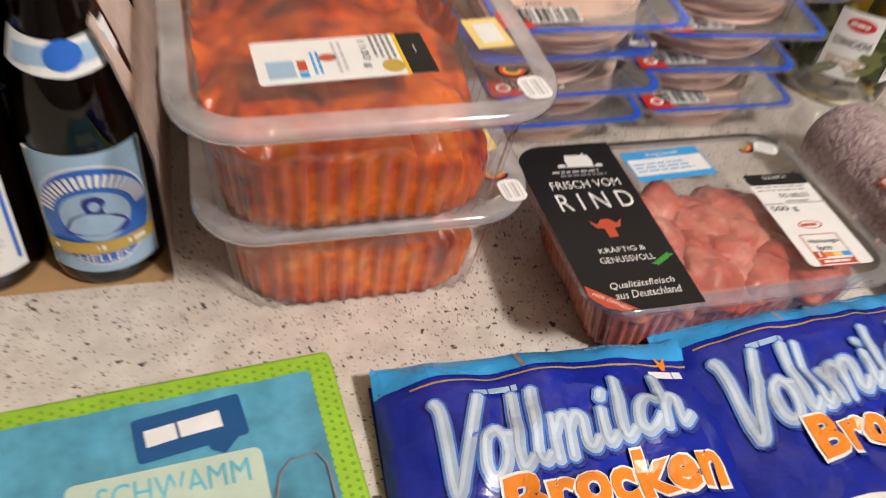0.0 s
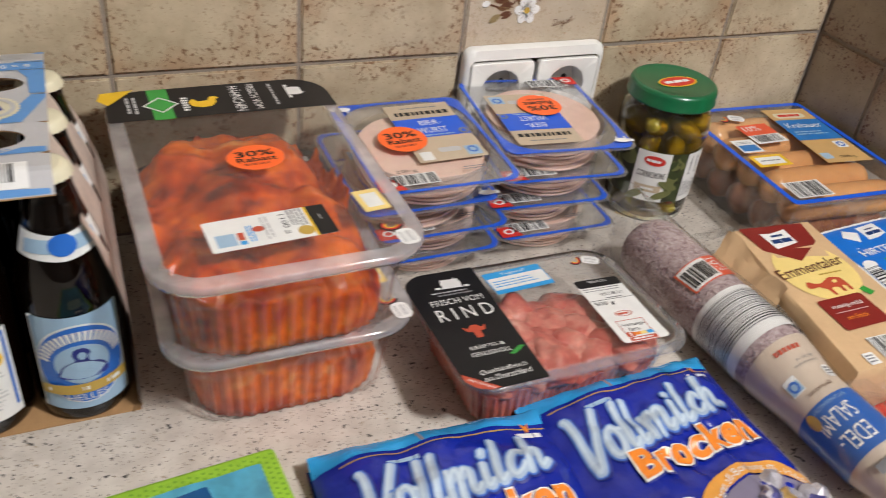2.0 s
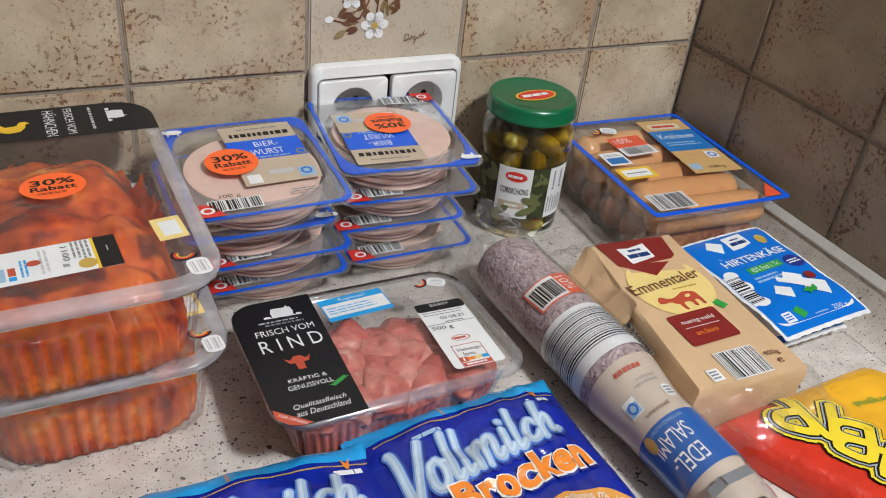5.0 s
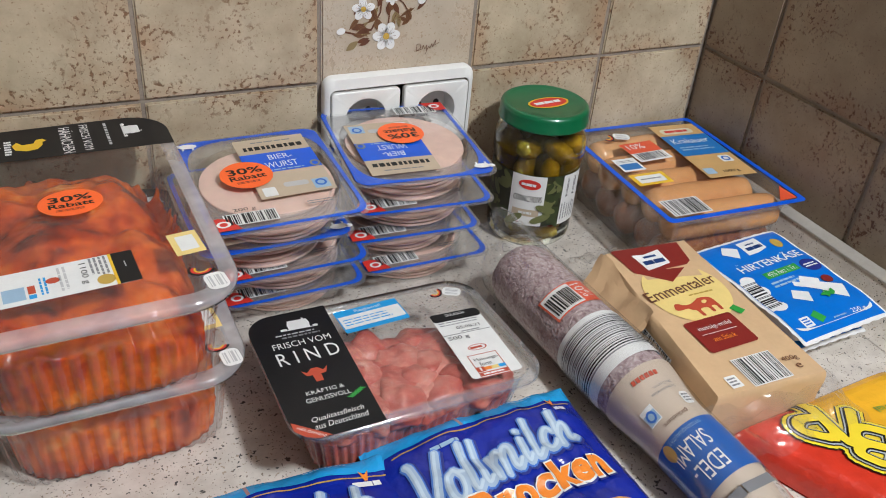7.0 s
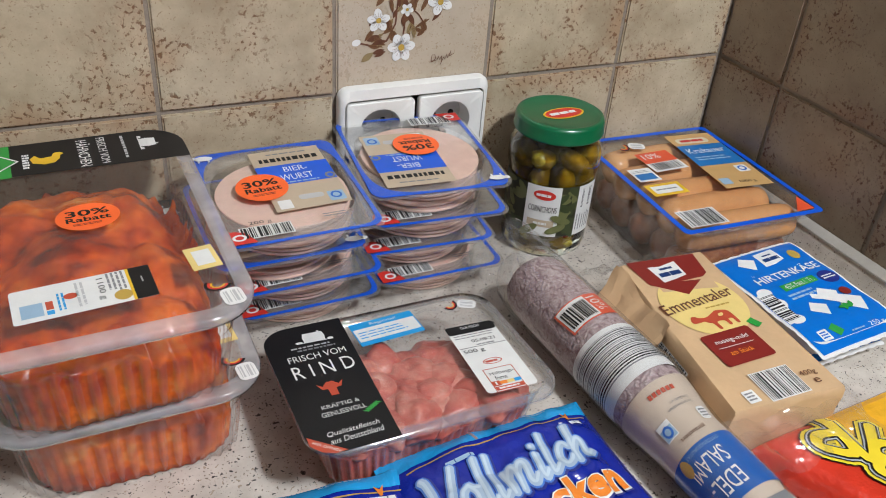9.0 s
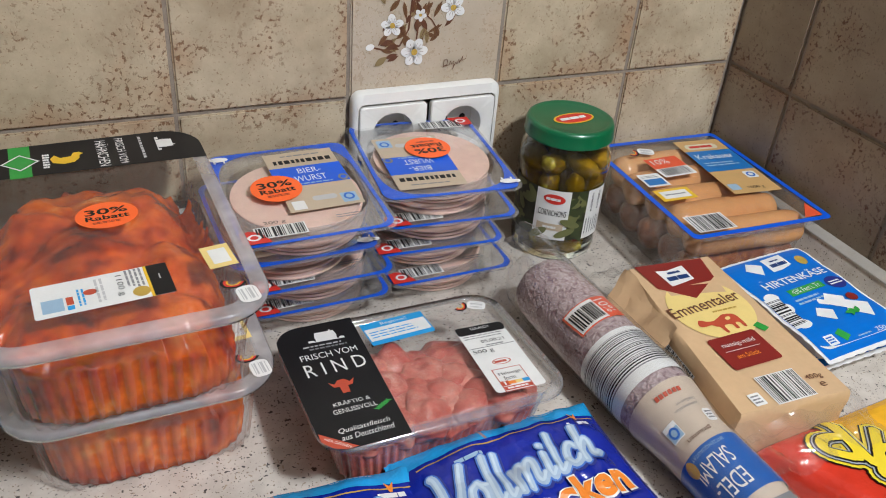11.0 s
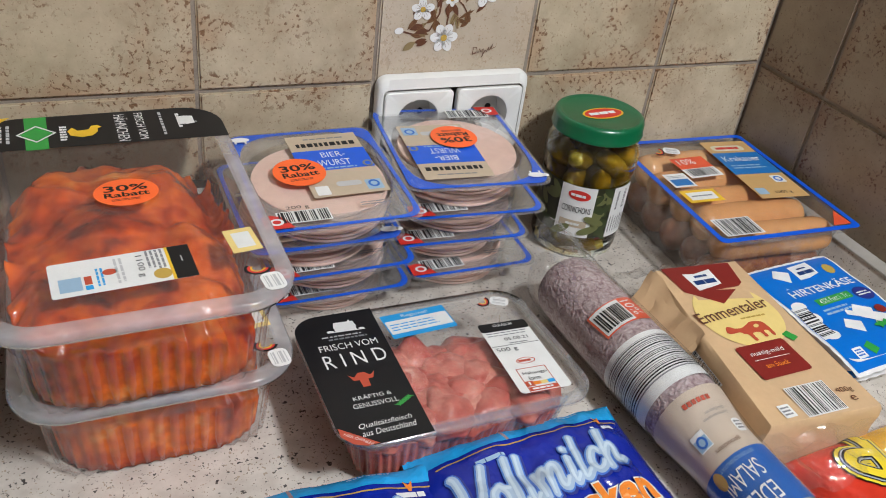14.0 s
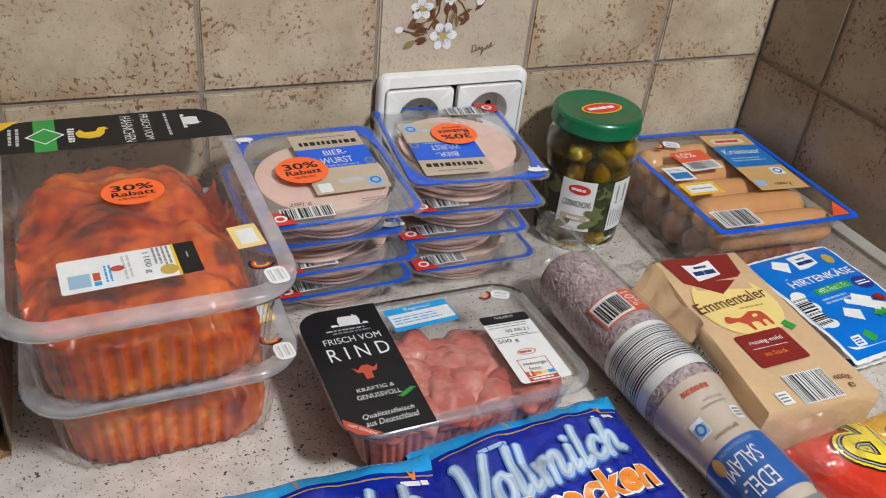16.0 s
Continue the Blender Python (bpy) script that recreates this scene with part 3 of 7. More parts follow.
def text2(body, w, h, shear=0.0, bold=0.0, space=1.0):
    """Lettering in Blender's own font, fitted into w x h about the origin."""
    cu = bpy.data.curves.new("lettering", "FONT")
    cu.body, cu.size, cu.shear, cu.offset, cu.resolution_u, cu.space_character = body, 1.0, shear, bold, 3, space
    cu.align_x = "CENTER"
    ob = bpy.data.objects.new("lettering", cu)
    me = ob.to_mesh()
    pts = [(v.co.x, v.co.y) for v in me.vertices]
    faces = [tuple(p.vertices) for p in me.polygons]
    ob.to_mesh_clear()
    bpy.data.objects.remove(ob)
    bpy.data.curves.remove(cu)
    xs, ys = [p[0] for p in pts], [p[1] for p in pts]
    mx, my = (min(xs) + max(xs)) / 2, (min(ys) + max(ys)) / 2
    sx, sy = w / (max(xs) - min(xs)), h / (max(ys) - min(ys))
    return [((x - mx) * sx, (y - my) * sy) for x, y in pts], faces


def flat(z):
    return lambda u, v, l: (u, v, z + 0.4 * l)


def lay(name, shape, surface, lift, material, parent, label=""):
    """A printed shape laid on a surface, lift metres above it."""
    bm = bmesh.new()
    vs = [bm.verts.new(surface(u, v, lift)) for u, v in shape[0]]
    for f in shape[1]:
        try:
            bm.faces.new([vs[i] for i in f])
        except ValueError:
            pass
    for f in bm.faces:
        f.normal_update()
    ob = part(name, bm, material, parent, label)
    if name in ("barcode", "small_print", "side_barcode", "brand_bar", "brand_arc", "dimpled_border"):
        ob["kind"] = "stuff"
    return ob


def lump(seed, sx, sy, sz, rough=0.25, freq=2.0, level=3):
    bm = bmesh.new()
    bmesh.ops.create_icosphere(bm, subdivisions=level, radius=1)
    for v in bm.verts:
        p = v.co.copy()
        k = 1 + rough * noise.fractal(p * freq + Vector((seed * 7.3, seed, 0)), 1.0, 2.0, 3)
        v.co = Vector((p.x * sx * k, p.y * sy * k, p.z * sz * k))
    return finish(bm, angle=3)


def rim_flat(outer, inner, z, t):
    """A flat closed band between two outlines, t thick."""
    f = lambda pts, zz: [(x, y, zz) for x, y in pts]
    n = len(outer)
    bm = loft([f(inner, z), f(outer, z), f(outer, z + t), f(inner, z + t)])
    vs = list(bm.verts)
    for i in range(n):
        bm.faces.new((vs[i], vs[(i + 1) % n], vs[3 * n + (i + 1) % n], vs[3 * n + i]))
    return finish(bm)


# ---- setting ----
TILE, JOINT = 0.152, 0.0035
RIGHT = 0.4415

ground = part("worktop", box(2.3, 0.66, 0.038, 0.003), M["counter"])
ground.matrix_basis = pose(RIGHT - 1.15, -0.325, -0.038)
tagged(ground, "off-white speckled laminate kitchen worktop with dark flecks", "worktop", kind="structure")


def slab(name, w, d, h, m, material, label, category):
    ob = part(name, box(w, d, h, 0), material, at=m)
    return tagged(ob, label, category, kind="structure")



def holed_wall(w, d, h, x0, x1, z0, z1, deep):
    """A wall standing on z = 0 about x = 0, with a box-shaped recess in its front."""
    bm = bmesh.new()
    for ax, bx, az, bz, ay in ((-w / 2, x0, 0, h, -d / 2), (x1, w / 2, 0, h, -d / 2), (x0, x1, 0, z0, -d / 2), (x0, x1, z1, h, -d / 2), (x0, x1, z0, z1, -d / 2 + deep)):
        m = Matrix.Translation(((ax + bx) / 2, (ay + d / 2) / 2, (az + bz) / 2)) @ Matrix.Diagonal((bx - ax, d / 2 - ay, bz - az, 1))
        bmesh.ops.create_cube(bm, size=1, matrix=m)
    return finish(bm, False)


WX = RIGHT - 1.2
wall_n = tagged(part("wall_north", holed_wall(2.6, 0.12, 1.7, 0.012 - WX, 0.141 - WX, 0.194, 0.248, 0.05), M["grout"], at=pose(WX, 0.0625, -0.1)), "kitchen back wall with brown-beige tiles and dark joints", "wall", kind="structure")
wall_e = slab("wall_east", 0.12, 1.9, 1.7, pose(RIGHT + 0.0625, -0.89, -0.1), M["grout"], "side wall with brown-beige tiles in shade", "wall")


def tile_mesh(name, w, h, material):
    bm = bmesh.new()
    bmesh.ops.create_cube(bm, size=1)
    bmesh.ops.transform(bm, matrix=Matrix.Diagonal((w, 0.008, h, 1)), verts=bm.verts)
    bmesh.ops.bevel(bm, geom=[e for e in bm.edges if all(v.co.y < 0 for v in e.verts)], offset=0.0016, segments=2, affect="EDGES")
    finish(bm)
    me = bpy.data.meshes.new(name)
    bm.to_mesh(me)
    bm.free()
    me.materials.append(material)
    return me


full = TILE - JOINT
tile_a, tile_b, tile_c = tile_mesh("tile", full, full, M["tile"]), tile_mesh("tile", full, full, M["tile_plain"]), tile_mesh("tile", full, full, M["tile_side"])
last_w = RIGHT - 2 * TILE - JOINT
tile_d = tile_mesh("tile", last_w - 0.001, full, M["tile"])
# side wall tiles below take the colour with the shade in it
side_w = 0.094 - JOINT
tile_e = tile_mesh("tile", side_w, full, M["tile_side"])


def tile(me, parent, m):
    ob = new("tile", me)
    ob.parent = parent
    ob.matrix_basis = parent.matrix_basis.inverted() @ m
    return ob


rnd = random.Random(4)
decor = None
for row in range(0, 5):
    z = 0.001 + TILE * (row + 0.5)
    for col in range(-8, 3):
        w = TILE if col < 2 else last_w
        x = TILE * col + (TILE / 2 if col < 2 else JOINT / 2 + last_w / 2)
        me = tile_d if col == 2 else (tile_b if (row, col) == (1, 0) else tile_a)
        if (row, col) == (0, 0):
            # cut off under the socket's box
            me, z = tile_mesh("tile", full, 0.085, M["tile"]), 0.0445
        else:
            z = 0.001 + TILE * (row + 0.5)
        ob = tile(me, wall_n, pose(x, 0.004 + rnd.uniform(-0.0005, 0.0005), z, rnd.uniform(-0.25, 0.25), 0, rnd.uniform(-0.25, 0.25)))
        if (row, col) == (1, 0):
            decor = ob
            ob["label"] = "decor tile with painted white blossom twig"
    z = 0.001 + TILE * (row + 0.5)
    for k in range(6):
        y = -(0.047 if k == 0 else 0.094 + TILE * (k - 0.5))
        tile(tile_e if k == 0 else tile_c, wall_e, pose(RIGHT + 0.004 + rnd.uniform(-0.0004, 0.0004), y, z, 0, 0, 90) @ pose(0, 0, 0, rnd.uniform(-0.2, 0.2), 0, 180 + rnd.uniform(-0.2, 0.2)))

# unseen room behind the camera, added; its dim plaster holds bounced light down
slab("wall_south", 4.2, 0.1, 2.6, pose(-0.6, -2.6, -0.9), M["plaster"], "plain dim wall added out of view", "wall")
slab("wall_west", 0.1, 2.8, 2.6, pose(-2.0, -1.2, -0.9), M["plaster"], "plain dim wall added out of view", "wall")
slab("ceiling", 4.2, 2.9, 0.1, pose(-0.6, -1.25, 1.7), M["plaster"], "plain dim ceiling added out of view", "ceiling")
slab("floor", 4.2, 2.9, 0.1, pose(-0.6, -1.25, -1.0), M["strip"], "grey floor added out of view", "floor")


# sealing profile along the side wall and the back wall
def profile(name, pts, y0, y1, material, along_x=False):
    bm = bmesh.new()
    a, b = ([bm.verts.new((x, y, z) if not along_x else (y, x, z)) for x, z in pts] for y in (y0, y1))
    n = len(pts)
    for i in range(n):
        bm.faces.new((a[i], a[(i + 1) % n], b[(i + 1) % n], b[i]))
    bm.faces.new(a)
    bm.faces.new(b)
    return tagged(part(name, finish(bm), material), "raised sealing profile between worktop and tiles", "trim", kind="structure")


R = RIGHT - 0.0005
profile("upstand", [(R, 0.0004), (R - 0.036, 0.0004), (R - 0.030, 0.003), (R - 0.022, 0.011), (R - 0.016, 0.026), (R - 0.012, 0.042), (R, 0.042)], -0.64, -0.001, M["counter"])
profile("trim", [(R, 0.0424), (R - 0.013, 0.0424), (R - 0.0125, 0.0438), (R - 0.007, 0.0458), (R - 0.001, 0.0465), (R, 0.0465)], -0.64, -0.001, M["strip"])


# ---- painted twig on the decor tile, and the socket ----
local = decor.matrix_basis.inverted() @ wall_n.matrix_basis.inverted()


def on_tile(u, v, l):
    return local @ Vector((u, -0.3 * l - 0.0003, v))


def petals2(r, n=5, seed=0):
    rnd = random.Random(seed)
    out = []
    for k in range(n):
        a = 2 * math.pi * k / n + rnd.uniform(-0.15, 0.15)
        out.append(xf(disc2(r * 0.52, r * 0.36, 14), r * 0.52 * math.cos(a), r * 0.52 * math.sin(a), math.degrees(a)))
    return join2(*out)


def leaf2(l, w):
    return poly2(*[(l * (i / 8 - 0.5), w * math.sin(math.pi * i / 8)) for i in range(9)], *[(l * (i / 8 - 0.5), -w * math.sin(math.pi * i / 8)) for i in range(7, 0, -1)])


def stroke2(pts, w):
    out = []
    for (x0, y0), (x1, y1) in zip(pts, pts[1:]):
        d = math.hypot(x1 - x0, y1 - y0)
        out.append(xf(rect2(d + w * 0.5, w), (x0 + x1) / 2, (y0 + y1) / 2, math.degrees(math.atan2(y1 - y0, x1 - x0))))
    return join2(*out)


def soft_stroke(pts, w):
    """A brush line with round joints."""
    return join2(stroke2(pts, w), *[xf(disc2(w / 2, w / 2, 12), *p) for p in pts])


twigs = join2(stroke2([(0.060, 0.262), (0.058, 0.240), (0.056, 0.215), (0.048, 0.200), (0.036, 0.196), (0.022, 0.200)], 0.0016),
              stroke2([(0.060, 0.250), (0.066, 0.225), (0.064, 0.205)], 0.0014), stroke2([(0.062, 0.235), (0.078, 0.222), (0.086, 0.210)], 0.0012), stroke2([(0.059, 0.262), (0.075, 0.250), (0.095, 0.236)], 0.0014))
lay("twig", twigs, on_tile, 0.0000, M["twig"], decor, "brown painted twig")
rnd = random.Random(2)
veins = []
for k in range(58):
    f = rnd.random()
    x, z = 0.058 + rnd.gauss(0, 0.011), 0.200 + 0.062 * f
    if k < 9:
        x, z = 0.040 + rnd.gauss(0, 0.006), 0.197 + rnd.gauss(0, 0.004)
    elif k < 16:
        x, z = 0.080 + rnd.gauss(0, 0.006), 0.208 + rnd.gauss(0, 0.005)
    ln, tilt = rnd.uniform(0.009, 0.017), rnd.uniform(40, 140) if k > 15 else rnd.uniform(-60, 80)
    veins.append(xf(join2(rect2(ln * 0.9, 0.0004), xf(rect2(ln * 0.3, 0.0003), ln * 0.1, 0.0008, 35), xf(rect2(ln * 0.3, 0.0003), ln * 0.1, -0.0008, -35)), x, z, tilt))
    lay("leaf", xf(leaf2(ln, rnd.uniform(0.0015, 0.0030)), x, z, tilt), on_tile, 0.0002 + 0.00001 * k, M[rnd.choice(("leaf", "leaf2", "leaf", "twig"))], decor)
for k, (x, z, r) in enumerate(((0.0625, 0.193, 0.0130), (0.040, 0.219, 0.0105), (0.0985, 0.232, 0.0120), (0.0665, 0.227, 0.006), (0.045, 0.252, 0.011), (0.078, 0.262, 0.011))):
    lay("blossom", xf(petals2(r, 6 if k == 0 else 5, k), x, z, 20 * k), on_tile, 0.0010, M["white"], decor, "white blossom with yellow centre")
    lay("blossom_centre", xf(disc2(r * 0.24, r * 0.24, 12), x, z), on_tile, 0.0013, M["gold"], decor)
lay("leaf_veins", join2(*veins), on_tile, 0.0009, M["twig"], decor, "fine dark brown painted veins")
for x, z, r in ((0.0625, 0.193, 0.0145), (0.040, 0.219, 0.0115), (0.0985, 0.232, 0.0125)):
    rays = [xf(rect2(r * 0.34, 0.0003), x + r * 0.46 * math.cos(a), z + r * 0.46 * math.sin(a), math.degrees(a)) for a in [2 * math.pi * i / 15 for i in range(15)]]
    lay("petal_lines", join2(*rays), on_tile, 0.0012, M["twig_pale"], decor)
lay("bud", xf(disc2(0.0042, 0.003, 14), 0.0195, 0.2005, 10), on_tile, 0.0011, M["white"], decor)
lay("lower_leaf", xf(leaf2(0.014, 0.0032), 0.030, 0.1865, 35), on_tile, 0.0011, M["leaf2"], decor)
sig = [(0.093, 0.176), (0.0935, 0.183), (0.0965, 0.183), (0.0975, 0.179), (0.093, 0.1765), (0.099, 0.178), (0.1, 0.1815), (0.1015, 0.178), (0.1035, 0.1815), (0.1035, 0.175), (0.1025, 0.173), (0.1055, 0.180), (0.107, 0.178), (0.1085, 0.1825), (0.1095, 0.179), (0.1125, 0.1855), (0.1115, 0.1805), (0.116, 0.183)]
lay("signature", stroke2(sig, 0.0005), on_tile, 0.0004, M["twig"], decor, "thin dark painted flourish")

SOCK = thing("double_socket", pose(0.0765, -0.0002, 0.1205, 90, 0, 0), "white plastic double wall socket on beige tiles", "socket")
part("frame", finish(loft([[(x, y, z) for x, y in rrect(w, h, r, 6, 4)] for w, h, r, z in ((0.1505, 0.081, 0.010, 0), (0.1505, 0.081, 0.010, 0.006), (0.1475, 0.078, 0.010, 0.0095), (0.1400, 0.0590, 0.006, 0.0105), (0.1395, 0.0585, 0.006, 0.0080))], False, False), angle=1), M["white_plastic"], SOCK, "white surround with rounded corners")
for sx in (-1, 1):
    at = pose(sx * 0.0355, -0.0010, 0.0085)
    sq = rrect(0.0665, 0.0560, 0.004, 4, 7)
    ring = lambda r, z: [(r * math.cos(a), r * math.sin(a), z) for a in [math.atan2(y, x) for x, y in sq]]
    ins = part("insert", finish(loft([[(x, y, -0.003) for x, y in sq], [(x, y, 0.0028) for x, y in sq], [(x * 0.97, y * 0.97, 0.0036) for x, y in sq], ring(0.0225, 0.0036), ring(0.0205, 0.003), ring(0.0195, -0.0170)], False, False), angle=0.6), M["white_plastic"], SOCK, at=at)
    cup = part("cup", finish(lathe([(0.0198, -0.0178), (0.0198, -0.0170)], 32)), M["socket_in"], ins, "round recess of the socket, its shade put in as grey")
    # pin holes as flat near-black discs, coloured for the shade inside
    for hx in (-0.0095, 0.0095):
        part("pin_hole", finish(lathe([(0.0031, -0.0170), (0.0031, -0.0166)], 14)), M["dark"], ins, at=pose(hx, 0, 0))
    for hy in (-0.0172, 0.0172):
        part("earth_clip", box(0.006, 0.003, 0.008, 0.0008), M["metal"], ins, at=pose(0, hy, -0.0170))


# ---- prints shared by several packs ----
def sticker(t, surf, x, y, rx, ry, rot, lift=0.0012):
    lay("discount_sticker", xf(disc2(rx, ry), x, y, rot), surf, lift, M["orange_sticker"], t, "bright orange oval sticker with 30 % Rabatt")
    for body, w, h, dy in (("30%", 1.35, 0.46, 0.30), ("Rabatt", 1.38, 0.34, -0.18)):
        c, s = math.cos(radians(rot)), math.sin(radians(rot))
        lay("lettering", xf(text2(body, rx * w, ry * h, bold=0.02), x - s * ry * dy, y + c * ry * dy, rot), surf, lift + 0.0004, M["black"], t)
    lay("small_print", xf(lines2(rx * 1.0, ry * 0.16, 2, 5), x + math.sin(radians(rot)) * ry * 0.55, y - math.cos(radians(rot)) * ry * 0.55, rot), surf, lift + 0.0004, M["maroon"], t)


def emblem(t, surf, x, y, rot, s=1.0, lift=0.0014):
    """Black, red and gold curl over a white pleated bubble."""
    c, q = math.cos(radians(rot)), math.sin(radians(rot))
    for k, (mat, r) in enumerate((("black", 0.0072), ("red", 0.0056), ("yellow", 0.0040))):
        arc = [(r * s * math.cos(a), r * s * 0.8 * math.sin(a)) for a in [math.pi * (0.75 + i / 12 * 1.15) for i in range(13)]]
        inner = [(px * 0.74, py * 0.74) for px, py in arc]
        shape = (arc + inner, [(i, i + 1, 14 + i, 13 + i) for i in range(12)])
        lay("emblem_stripe", xf(shape, x, y, rot), surf, lift + 0.0001 * k, M[mat], t)
    bx, by = x + (c * 0.004 + q * 0.013) * s, y + (q * 0.004 - c * 0.013) * s
    lay("emblem_bubble", xf(round2(0.0115 * s, 0.015 * s, 0.004 * s), bx, by, rot), surf, lift, M["white"], t)
    lay("small_print", xf(barcode2(0.008 * s, 0.010 * s, 3, 4), bx, by, rot), surf, lift + 0.0003, M["lightgrey"], t)


def house2(w, h):
    """A plain farmhouse outline."""
    return join2(xf(poly2((-0.5, -0.1), (0.5, -0.1), (0.42, 0.45), (-0.42, 0.45)), 0, 0, 0, w * 0.62, h), xf(rect2(w * 0.58, h * 0.42), 0, -h * 0.28), xf(rect2(w, h * 0.07), 0, -h * 0.5), xf(disc2(w * 0.10, h * 0.10, 8), -w * 0.42, -h * 0.40), xf(disc2(w * 0.08, h * 0.1, 8), w * 0.42, -h * 0.40), xf(rect2(w * 0.05, h * 0.2), 0.16 * w, h * 0.5))


def cow2(w, h):
    return join2(poly2((-0.5 * w, 0.42 * h), (-0.3 * w, 0.22 * h), (-0.12 * w, 0.46 * h), (0.12 * w, 0.46 * h), (0.3 * w, 0.22 * h), (0.5 * w, 0.42 * h), (0.36 * w, 0.02 * h), (0.16 * w, 0.0), (0.14 * w, -0.45 * h), (-0.14 * w, -0.45 * h), (-0.16 * w, 0.0), (-0.36 * w, 0.02 * h)))


def hen2(w, h):
    return poly2((-0.5 * w, 0.1 * h), (-0.42 * w, -0.3 * h), (-0.1 * w, -0.5 * h), (0.2 * w, -0.42 * h), (0.36 * w, -0.1 * h), (0.38 * w, 0.2 * h), (0.5 * w, 0.3 * h), (0.38 * w, 0.5 * h), (0.2 * w, 0.45 * h), (0.12 * w, 0.15 * h), (-0.2 * w, 0.1 * h), (-0.35 * w, 0.4 * h))


# ---- chicken packs ----
def chicken_pack(m, label, seed):
    t = thing("chicken_pack", m, label, "meat pack", "stacked chicken packs")
    W, H, D, X0 = 0.171, 0.259, 0.073, 0.0005 if seed > 5 else -0.003
    aside = pose(X0, 0, 0)
    form = Ribbed(W, H, D, 0.0065, 0.022, 0.009, 0.0105, 0.0013, 0.66, 0.0010)
    part("tray", form.shell(), M["frost"], t, "frosted clear ribbed plastic tray", aside)
    rim = [[(x, y, z) for x, y in rrect(W - 2 * g, H - 2 * g, 0.032 - g, 8, 8)] for g, z in ((0.0100, D + 0.0006), (0.0006, D + 0.0010), (-0.0008, D + 0.0002), (-0.0016, D - 0.002), (-0.0008, D - 0.0056), (0.001, D - 0.0056))]
    part("rim", finish(loft(rim), angle=2), M["frost_rim"], t, "milky turned-down rim", aside)
    humps = [(-0.040, -0.070, 0.034, 0.012), (0.020, -0.082, 0.036, 0.010), (0.038, -0.030, 0.030, 0.013), (-0.020, -0.010, 0.036, 0.014), (-0.045, 0.045, 0.032, 0.010), (0.022, 0.035, 0.038, 0.013), (0.000, 0.080, 0.030, 0.006)]

    def meat(x, y):
        h = 0.046
        for k, (cx, cy, r, a) in enumerate(humps):
            cx, cy = cx + 0.010 * math.sin(seed * 3 + k), cy + 0.010 * math.cos(seed * 5 + k)
            h = max(h, 0.046 + 1.15 * a * (1 - ((x - cx) ** 2 + 0.7 * (y - cy) ** 2) / (1.25 * r) ** 2))
        h += 0.004 * noise.fractal(Vector((x * 34, y * 34, seed)), 1, 2, 3) - 0.003 * abs(noise.noise(Vector((x * 55, y * 40, seed + 5))))
        return max(0.016, h - 0.014 * max(0, (y - 0.085) / 0.03) ** 1.5 - 0.010 * max(0, (-x - 0.050) / 0.03) ** 2 - 0.024 * max(0, (x - 0.036) / 0.03) ** 1.5 * min(1, max(0.35, (y + 0.10) / 0.10)))

    def contact(i, x, y):
        n = noise.noise(Vector((x * 26, y * 26, seed * 3))) + 0.6 * noise.noise(Vector((x * 80, y * 80, seed)))
        low = 0.018 if x > 0.045 and y < 0 else (0.010 if y > 0.08 else 0.0)
        return max(0.010, min(0.064, (0.036 if seed > 5 else 0.042) + 0.017 * n - low + 0.012 * max(0, -y / 0.12) * (x < 0.02)))

    def gap(i, x, y):
        n = noise.noise(Vector((x * 20, y * 20, seed * 7 + 2)))
        corner = max(0.0, abs(x) / 0.07 + abs(y) / 0.11 - 1.55)
        return max(0.0, 0.010 * (n - 0.22)) + 0.022 * corner + (0.004 if y > 0.09 else 0.0)
    part("chicken_meat", form.filling(meat, contact, gap), M["chicken"], t, "orange marinated chicken pieces", aside)
    top = flat(D + 0.0012)
    part("lid_film", sheet(lambda u, v: ((u - 0.5) * (W - 0.016), (v - 0.5) * (H - 0.016), D + 0.0014 - 0.002 * math.sin(math.pi * u) * math.sin(math.pi * v)), 12, 16), M["frost_film"], t, at=aside)
    # black sleeve label over the far end
    out = [(x + X0, y) for x, y in rrect(W + 0.001, H + 0.001, 0.030, 8, 1)]
    back = [p for p in out if p[1] > 0.09]
    sl = poly2(*sorted([p for p in back], key=lambda p: math.atan2(p[1] - 0.09, p[0])), (X0 - W / 2 - 0.0005, 0.080), (X0 + W / 2 + 0.0005, 0.076))
    lay("sleeve_label", sl, top, 0.0008, M["black"], t, "black printed label over the tray's end")
    z = 0.0012
    if seed > 5:
        lay("corner_tab", poly2((-0.0870, 0.130), (-0.062, 0.1325), (-0.083, 0.108), (-0.090, 0.118)), top, z, M["yellow"], t)
    lay("band", xf(rect2(0.0150, 0.052), -0.0455, 0.1035), top, z, M["green"], t)
    lay("diamond", xf(join2(ring2([(0.0135, 0), (0, 0.0135), (-0.0135, 0), (0, -0.0135)], [(0.0115, 0), (0, 0.0115), (-0.0115, 0), (0, -0.0115)])), -0.0455, 0.102), top, z + 0.0004, M["white"], t)
    lay("diamond_field", xf(poly2((0.0112, 0), (0, 0.0112), (-0.0112, 0), (0, -0.0112)), -0.0455, 0.102), top, z + 0.0003, M["green"], t)
    lay("hen", xf(hen2(0.024, 0.018), -0.013, 0.101), top, z, M["yellow"], t, "plain yellow hen shape")
    lay("grass", xf(lines2(0.005, 0.024, 6, 4, 0.7, 2), -0.0275, 0.100), top, z + 0.0002, M["white"], t)
    lay("lettering", xf(text2("HÄHNCHEN", 0.044, 0.0098), 0.0135, 0.1025, -90), top, z, M["white"], t)
